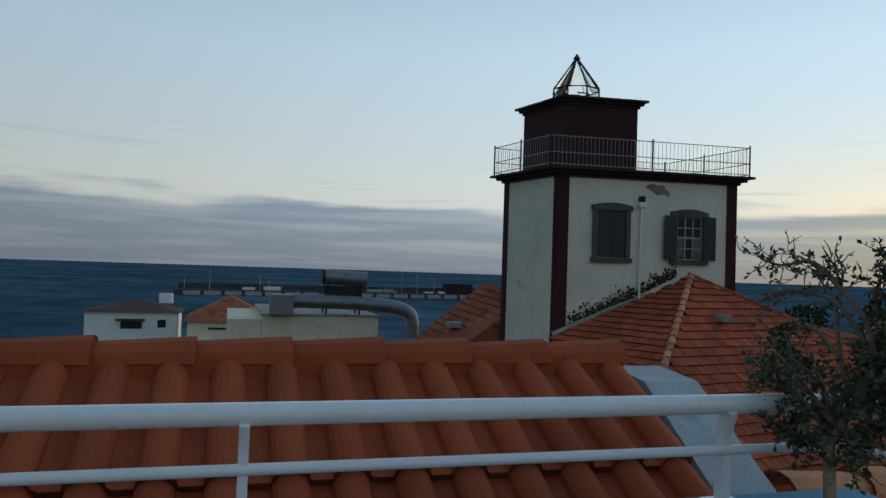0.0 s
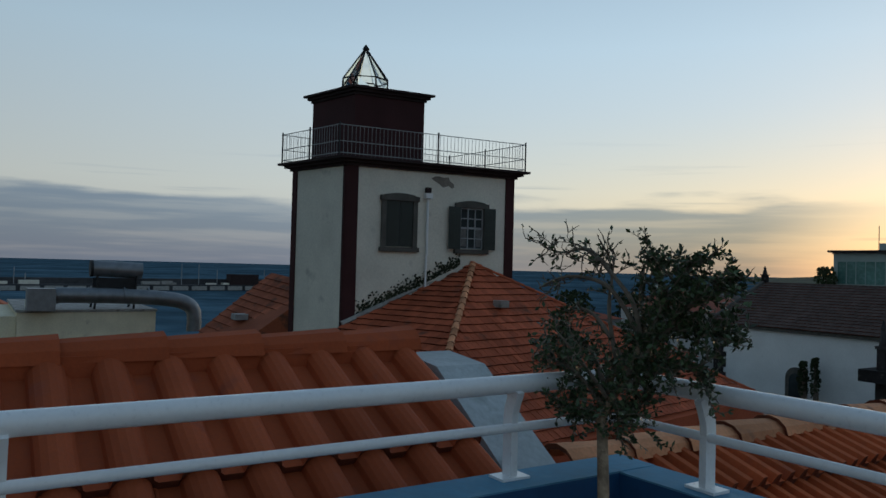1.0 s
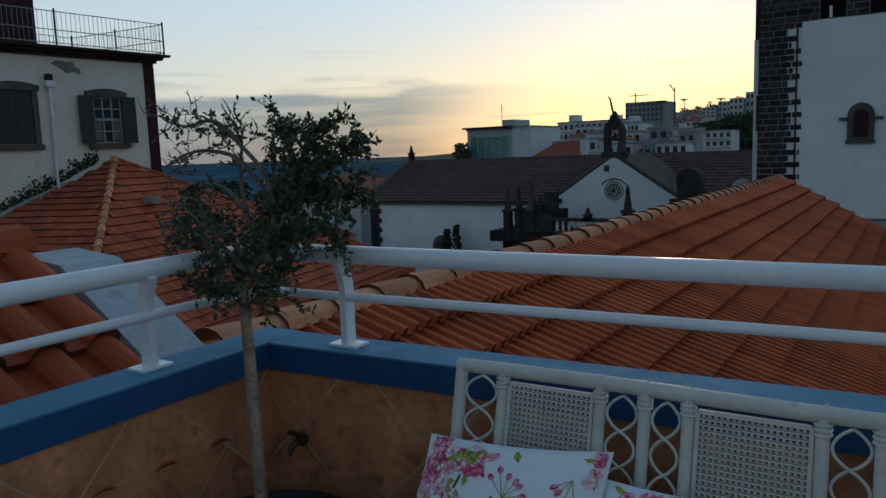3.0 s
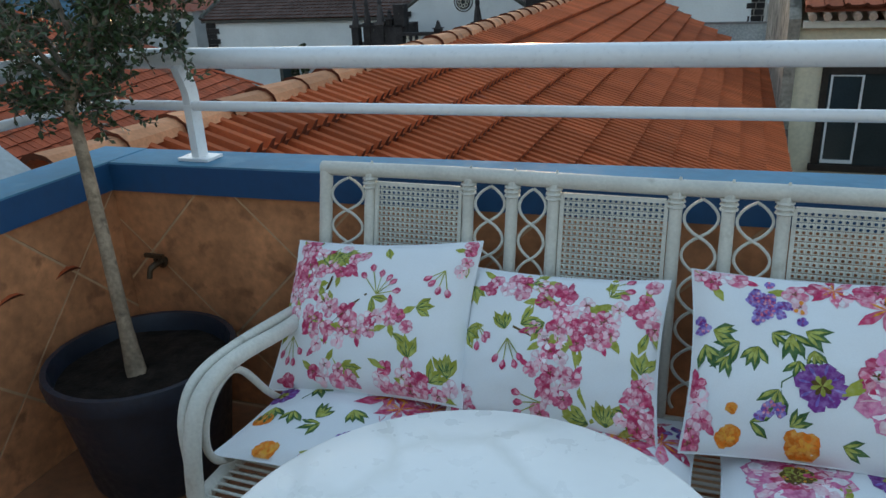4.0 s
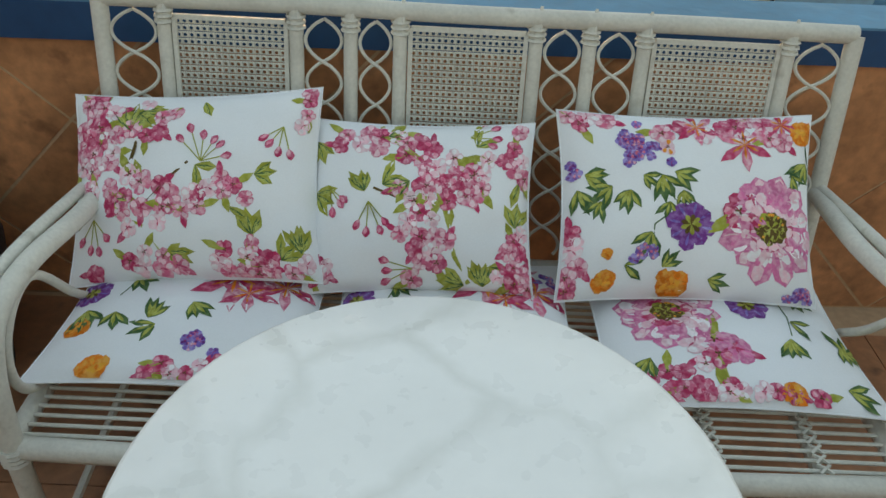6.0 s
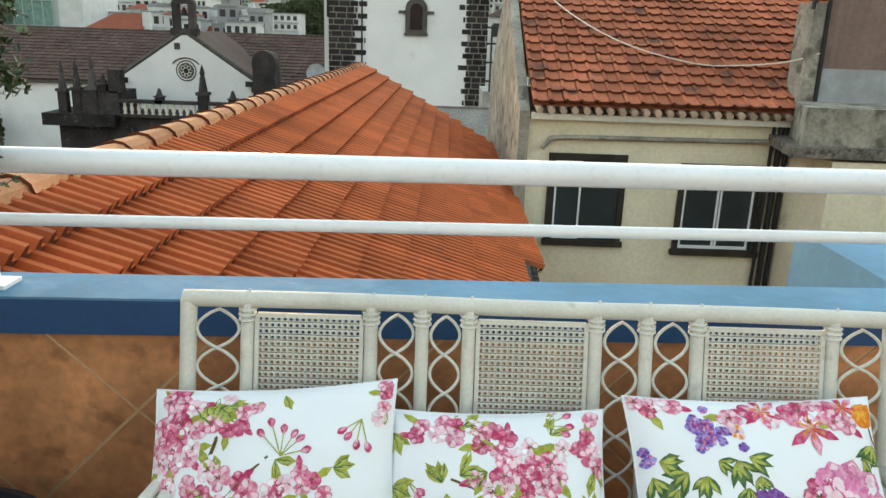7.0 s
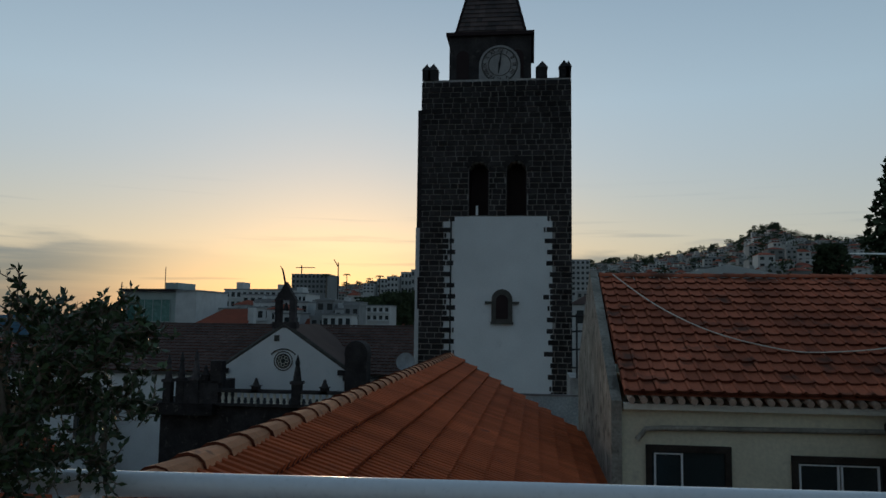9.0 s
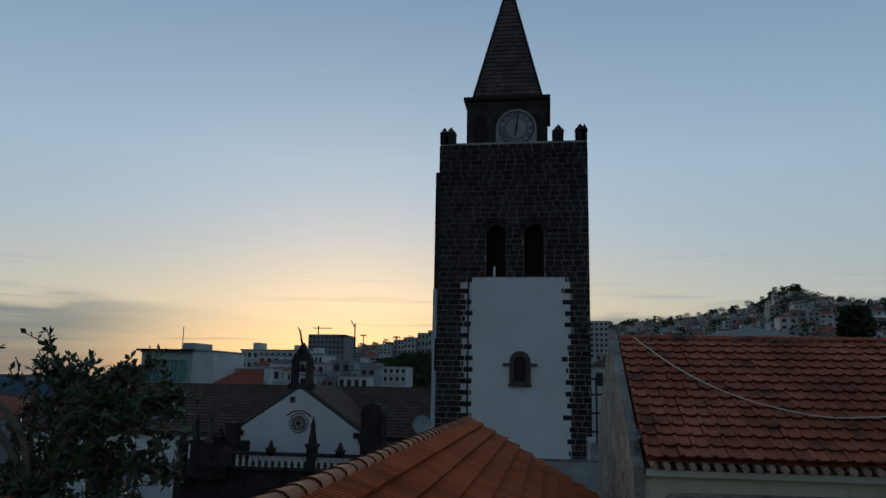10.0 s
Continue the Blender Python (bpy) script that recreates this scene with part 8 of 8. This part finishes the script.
def town():
    b = flat_block("green_block", "pale green flat-roofed building with a white side", -63.2, -54.6, 110, 14, -1.5, 5.0, FAR_GREEN, 0, 0, ((-57.0, -54.9, 1.6),))
    solid("roof_slab", (-63.6, 109.0, 5.25), (-54.4, 124.0, 5.55), TRIM_AND_SHADE, b)
    solid("glazed_front", (-62.6, 109.9, 0.6), (-55.6, 109.96, 3.9), GREEN_GLASS, b)
    for k in range(6):
        solid("mullion", (-62.6 + k * 1.4, 109.84, 0.6), (-62.5 + k * 1.4, 109.9, 3.9), FAR_GREEN, b)
    solid("lower_terrace", (-65.5, 107.0, -14.0), (-56.0, 109.8, 0.2), FAR_GREEN, b)
    for k in range(3):
        solid("window", (-65.0 + k * 3.1, 106.95, -1.5), (-62.8 + k * 3.1, 107.05, -0.5), DARK_PANE, b)
    bm = bmesh.new()
    tube(bm, [(-57.6, 112, 5.2), (-57.6, 112, 9.2)], 0.06, 5)
    part("aerial", bm, IRON, b)
    flat_block("white_side_block", "bright white rendered house end beside green building", -54.5, -51.2, 109.5, 12, 0, 5.2, FAR_WHITE)
    b = thing("red_roof_hall", "low hall with a broad dull red roof", "house", (-42, 95, -14))
    solid("wall", (-45.9, 95.2, -14), (-37.7, 103, -0.1), FAR_WHITE, b)
    bm = bmesh.new()
    bm.faces.new([bm.verts.new(p) for p in ((-46.2, 95, -0.25), (-37.6, 95, -0.15), (-38.0, 100, 2.6), (-42.6, 100, 2.5))])
    part("roof", bm, FAR_ROOF, b)
    solid("chimney", (-38.0, 97, 0.2), (-37.2, 98, 2.7), FAR_WHITE, b)
    flat_block("white_terrace_block", "long white apartment house with small windows", -60.5, -46.3, 142, 10, 1.0, 6.6, FAR_WHITE, 12, 3, ((-58.5, -57.2, 1.6), (-50, -48.6, 1.2)))
    flat_block("white_block", "white stepped house with flat roofs", -45.2, -41.4, 134, 9, -1.0, 5.7, FAR_WHITE, 5, 3, ((-43.5, -42.4, 1.3),))
    flat_block("grey_block", "grey house with dark balconies", -37.2, -34.0, 128, 9, -1.0, 3.2, FAR_GREY, 5, 3, ((-36.4, -35.6, 1.0),))
    # small houses crowded between them
    rng = random.Random(17)
    for k in range(30):
        y = 108 + k * 1.0 + rng.uniform(-0.4, 0.4)
        u = rng.uniform(-0.415, -0.255)
        w, top = rng.uniform(2.2, 4.6), y * rng.uniform(0.000, 0.020) + y * 0.0006 * k + 1.2
        x = u * y
        if k % 4 == 3:
            h = hip_house("town_house", "small white house with a dull red hipped roof", x, y, x + w, y + 5, top - 0.9, top, FAR_WHITE, FAR_ROOF, base=-14)
            for i in range(2):
                solid("window", (x + w * (0.2 + 0.45 * i), y - 0.04, top - 2.4), (x + w * (0.36 + 0.45 * i), y + 0.04, top - 1.4), DARK_PANE, h)
        else:
            wall = (FAR_WHITE, FAR_GREY, FAR_WHITE)[k % 3]
            hut = ((x + w * 0.1, x + w * 0.1 + 1.0, 1.1),) if k % 2 else ()
            flat_block("town_house", "small " + ("grey" if wall is FAR_GREY else "white") + " flat-roofed house behind the nave", x, x + w, y, 5, top - 4.2, top, wall, max(2, int(w / 1.1)), 2, hut)
    flat_block("white_low_block", "small white house with flat roof", -52.0, -46.0, 118, 8, -1.0, 2.6, FAR_WHITE, 4, 1)
    h = hip_house("gabled_cottage", "small white gabled house behind the nave", -37.2, 112, -33.2, 118, 0.2, 1.5, FAR_WHITE, FAR_ROOF)
    flat_block("terraced_villa", "white villa with dark window bands among trees", -46.4, -38.2, 200, 10, 0.3, 4.6, FAR_WHITE, 5, 2)
    flat_block("dark_hotel", "large unfinished concrete building on the ridge", -158, -133.5, 480, 30, 16, 29.2, FAR_GREY, 9, 4)
    for x, y, z, top, jib in ((-126.5, 480, 14, 37, 8), (-152, 482, 28, 35.2, -10)):
        c = thing("tower_crane", "slender tower crane over a building site", "crane", (x, y, z))
        bm = bmesh.new()
        tube(bm, [(x, y, z - 10), (x, y, top)], 0.45, 4)
        part("mast", bm, IRON, c)
        bm = bmesh.new()
        if jib > 0:
            tube(bm, [(x, y, top - 3), (x - 3.0, y, top + 2)], 0.35, 4)
        else:
            tube(bm, [(x - 4, y, top - 1.5), (x + 9, y, top - 1.5)], 0.35, 4)
        part("jib", bm, IRON, c)
    for k in range(5):
        x = -96 + k * 7.0
        flat_block("hill_apartments", "stepped white apartment block on the ridge", x, x + 6.6, 420 + (k % 2) * 6, 12, 15, 20.5 + k * 2.0 + (k % 2), FAR_WHITE, 3, 3)
    flat_block("tall_apartments", "tall pale apartment block below the hills", 18.5, 27.0, 350, 12, 12, 29, FAR_WHITE, 4, 7)
    flat_block("skeleton_block", "dark concrete frame building on the slope", 187, 239, 900, 30, 50, 76, FAR_GREY, 9, 3)
    h = hip_house("side_street_house", "white house with dark windows and hipped roof beside tower", 4.6, 88, 9.5, 95, 3.4, 4.9, FAR_WHITE, TERRACOTTA_BROWN, base=-14)
    solid("window", (5.1, 87.96, 1.2), (5.9, 88.04, 2.7), DARK_PANE, h)
    solid("window", (6.6, 87.96, 1.2), (7.6, 88.04, 2.7), DARK_PANE, h)
    b = thing("white_shallow_roof", "wide pale metal roof behind the worn tile roof", "building", (15, 60, -14))
    bm = bmesh.new()
    prism(bm, [(-3.6, -14), (3.6, -14), (3.6, 5.35), (0, 6.05), (-3.6, 5.35)], 0, 8, Matrix(((1, 0, 0, 15.1), (0, 0, 1, 60), (0, 1, 0, 0), (0, 0, 0, 1))))
    part("hall", bm, FAR_WHITE, b)
    # back-yard wall and rails between the bell tower and the cream house
    b = thing("yard_scaffold", "rusty rail frame on a small roof yard", "frame", (2.0, 30, -14))
    solid("yard_wall", (1.35, 30, -14), (2.9, 33, -0.6), CONCRETE, b)
    for z in (-0.2, 0.5, 1.2, 1.8):
        bm = bmesh.new()
        tube(bm, [(1.4, 29.9, z), (2.6, 29.9, z + 0.05)], 0.04, 5)
        part("bar", bm, IRON, b)
    for x in (1.6, 2.3):
        bm = bmesh.new()
        tube(bm, [(x, 29.9, -0.6), (x, 29.9, 1.9)], 0.04, 5)
        part("upright", bm, IRON, b)
    # low roofs to the left of the nave, seen through the tree
    for x0, y0, x1, y1, ze, zr, wall, roof in ((-58, 60, -47.2, 70, -2.2, -0.9, FAR_WHITE, FAR_ROOF), (-50, 48, -44.8, 56, -6.0, -4.4, FAR_WHITE, FAR_ROOF), (-44, 36, -34, 44, -6.4, -4.9, PLASTER_OLD, TERRACOTTA_BROWN), (-66, 50, -56, 58, -3.4, -2.2, FAR_GREY, FAR_ROOF), (-40, 30, -30, 35, -7.2, -5.4, PLASTER_OLD, TERRACOTTA_WORN), (-70, 74, -60, 84, -2.0, -0.6, FAR_WHITE, FAR_ROOF), (-80, 90, -68, 100, -2.4, -1.0, FAR_WHITE, TERRACOTTA_BROWN)):
        h = hip_house("low_house", "low white house with a dull tiled roof", x0, y0, x1, y1, ze, zr, wall, roof, base=-14)
        for k in range(3):
            xa = x0 + (x1 - x0) * (k + 0.3) / 3
            solid("window", (xa, y0 - 0.04, ze - 2.2), (xa + 1.0, y0 + 0.04, ze - 0.9), DARK_PANE, h)


town()


def far_city():
    """Hundreds of small houses climbing the hills, one mesh for walls, one for panes and one for roofs."""
    rng = random.Random(33)
    walls, roofs, panes = ([], []), ([], []), ([], [])

    def add(store, a, b):
        o = len(store[0])
        store[0].extend([(x, y, z) for z in (a[2], b[2]) for y in (a[1], b[1]) for x in (a[0], b[0])])
        store[1].extend([tuple(o + i for i in f) for f in ((4, 5, 7, 6), (0, 1, 5, 4), (1, 3, 7, 5), (3, 2, 6, 7), (2, 0, 4, 6))])

    n = 0
    while n < 3000:
        y = 170 + 2330 * rng.random() ** 0.8
        u = rng.uniform(-0.42, 0.75)
        if 0.255 < u < 0.365 and y > 1750:
            continue
        x = u * y
        z = ground_z(x, y)
        w, d, h = rng.uniform(5, 12) * (0.7 + y / 3000), rng.uniform(7, 12), rng.choice((4, 5, 6, 7, 7, 9, 12)) * (0.75 + y / 4500)
        add(walls, (x, y, z - 5), (x + w, y + d, z + h))
        if rng.random() < 0.45:
            o = len(roofs[0])
            k = rng.uniform(1.2, 2.4)
            roofs[0].extend([(x - 0.4, y - 0.4, z + h), (x + w + 0.4, y - 0.4, z + h), (x + w + 0.4, y + d, z + h), (x - 0.4, y + d, z + h), (x + w * 0.3, y + d / 2, z + h + k), (x + w * 0.7, y + d / 2, z + h + k)])
            roofs[1].extend([(o, o + 1, o + 5, o + 4), (o + 1, o + 2, o + 5), (o + 2, o + 3, o + 4, o + 5), (o + 3, o, o + 4)])
        if y < 1900:
            m = max(2, int(w / 3.2))
            for f in range(max(1, int(h / 3))):
                for i in range(m):
                    xa = x + w * (i + 0.25) / m
                    za = z + h * (f + 0.25) / max(1, int(h / 3))
                    o = len(panes[0])
                    panes[0].extend([(xa, y - 0.06, za), (xa + w / m * 0.5, y - 0.06, za), (xa + w / m * 0.5, y - 0.06, za + 1.5), (xa, y - 0.06, za + 1.5)])
                    panes[1].append((o, o + 1, o + 2, o + 3))
        n += 1
    c = thing("hillside_town", "pale houses spread over the evening hillside", "town", (200, 800, 0), kind="stuff")
    joined("house_walls", *walls, FAR_TOWN, c)
    joined("house_roofs", *roofs, FAR_ROOF, c)
    joined("house_panes", *panes, DARK_PANE, c)


far_city()


def clump_tree(bm, x, y, z, w, h, rng, n=60, leaf=0.5):
    """Leaf clumps in a loose, uneven crown."""
    for k in range(n):
        t = rng.random() ** 0.7
        a = rng.uniform(0, 6.28)
        r = w / 2 * math.sqrt(rng.random()) * (1.05 - 0.5 * abs(t - 0.45) * 1.6)
        c = Vector((x + r * math.cos(a), y + r * math.sin(a), z + h * (0.12 + 0.88 * t)))
        for q in range(3):
            d = Vector((rng.gauss(0, 1), rng.gauss(0, 1), rng.gauss(0, 1))).normalized()
            s = d.orthogonal().normalized()
            l = leaf * rng.uniform(0.6, 1.3)
            bm.faces.new([bm.verts.new(p) for p in (c - d * l * 0.5, c + s * l * 0.35, c + d * l * 0.6, c - s * l * 0.35)])


def woods():
    rng = random.Random(5)
    bm = bmesh.new()
    n = 0
    while n < 520:
        y = 150 + 2350 * rng.random()
        u = rng.uniform(-0.40, 0.75)
        if n % 4 == 0:
            y, u = rng.uniform(2250, 2540), rng.uniform(0.05, 0.7)
        elif n % 9 == 1:
            y, u = rng.uniform(240, 330), rng.uniform(-0.28, -0.14)
        x = u * y
        s = 0.8 + y / 1300
        clump_tree(bm, x, y, ground_z(x, y) - 1, rng.uniform(6, 12) * s, rng.uniform(6, 11) * s, rng, 80, 1.3 * s)
        n += 1
    # the dark wooded bank below the ridge apartments
    for k in range(46):
        y, u = rng.uniform(215, 320), rng.uniform(-0.245, -0.145)
        x = u * y
        g, top = ground_z(x, y), 1.6 + y * (0.020 + 0.20 * (u + 0.245)) + rng.uniform(-2.5, 1.0)
        clump_tree(bm, x, y, g, rng.uniform(6, 9), top - g, rng, 150, 1.2)
    t = thing("hill_woods", "dark evening woods between the hillside houses", "woods", (200, 900, 0), kind="stuff")
    part("tree_crowns", bm, FAR_LEAF, t, kind="stuff")
    # hilltop cover, close and dark
    bm = bmesh.new()
    for k in range(420):
        u, y = rng.uniform(0.262, 0.352), rng.uniform(2350, 2560)
        x = u * y
        clump_tree(bm, x, y, ground_z(x, y) - 4, 18, 8, rng, 34, 3.0)
    part("hilltop_crowns", bm, FAR_LEAF, t, kind="stuff")

    def tree(name, label, x, y, z0, w, h, n2, leaf, trunk=True):
        e = thing(name, label, "tree", (x, y, z0))
        bm = bmesh.new()
        tube(bm, [(x, y, -14), (x + 0.1, y, z0), (x, y, z0 + h * 0.8)], [0.35, 0.25, 0.06], 7)
        part("trunk", bm, TWIG, e)
        for k in range(9):
            a, zz = rng.uniform(0, 6.28), z0 + h * rng.uniform(0.05, 0.75)
            bm = bmesh.new()
            tube(bm, [(x, y, zz), (x + w * 0.42 * math.cos(a), y + w * 0.42 * math.sin(a), zz + h * 0.12)], [0.08, 0.02], 5)
            part("limb", bm, TWIG, e)
        bm = bmesh.new()
        clump_tree(bm, x, y, z0, w, h, rng, n2, leaf)
        part("crown", bm, FAR_LEAF, e, kind="stuff")

    tree("tall_conifer", "tall dark conifer beyond the annex roof", 15.1, 30.5, 1.5, 4.6, 6.6, 3000, 0.36)
    tree("round_tree", "round dark tree crown behind the worn roof", 26.5, 70, 4.9, 3.3, 3.7, 1100, 0.40)
    tree("nave_cypress", "dark slender tree beside the nave", -35.0, 57.0, -8.5, 0.9, 3.2, 200, 0.25)
    tree("nave_cypress", "dark slender tree beside the nave", -34.0, 57.0, -8.5, 0.8, 3.6, 200, 0.25)
    for x, y, z, w, h in ((-68, 62, -6, 6, 5), (-62, 66, -6, 5, 5), (-54, 52, -8, 5, 4), (-63.5, 108.5, -1, 3.2, 4.0), (-49, 44, -9, 4, 4)):
        tree("garden_tree", "dark leafy tree among the low houses", x, y, z, w, h, 260, 0.5)
    for x, y, z in ((-84, 300, 12), (-78, 380, 16), (-118, 470, 22), (-150, 300, 8)):
        e = thing("palm_tree", "slim palm against the evening sky", "palm", (x, y, z))
        bm = bmesh.new()
        tube(bm, [(x, y, z - 10), (x, y, z + 6)], 0.3, 5)
        part("trunk", bm, TWIG, e)
        bm = bmesh.new()
        for k in range(16):
            a = k * 0.393 + rng.uniform(-0.1, 0.1)
            pts = [Vector((x, y, z + 6)), Vector((x + 1.6 * math.cos(a), y + 1.6 * math.sin(a), z + 6.9)), Vector((x + 3.0 * math.cos(a), y + 3.0 * math.sin(a), z + 5.6))]
            sd = Vector((-math.sin(a), math.cos(a), 0)) * 0.35
            vs = [bm.verts.new(p) for p in (pts[0], pts[1] + sd, pts[2], pts[1] - sd)]
            bm.faces.new(vs)
        part("fronds", bm, FAR_LEAF, e, kind="stuff")


woods()
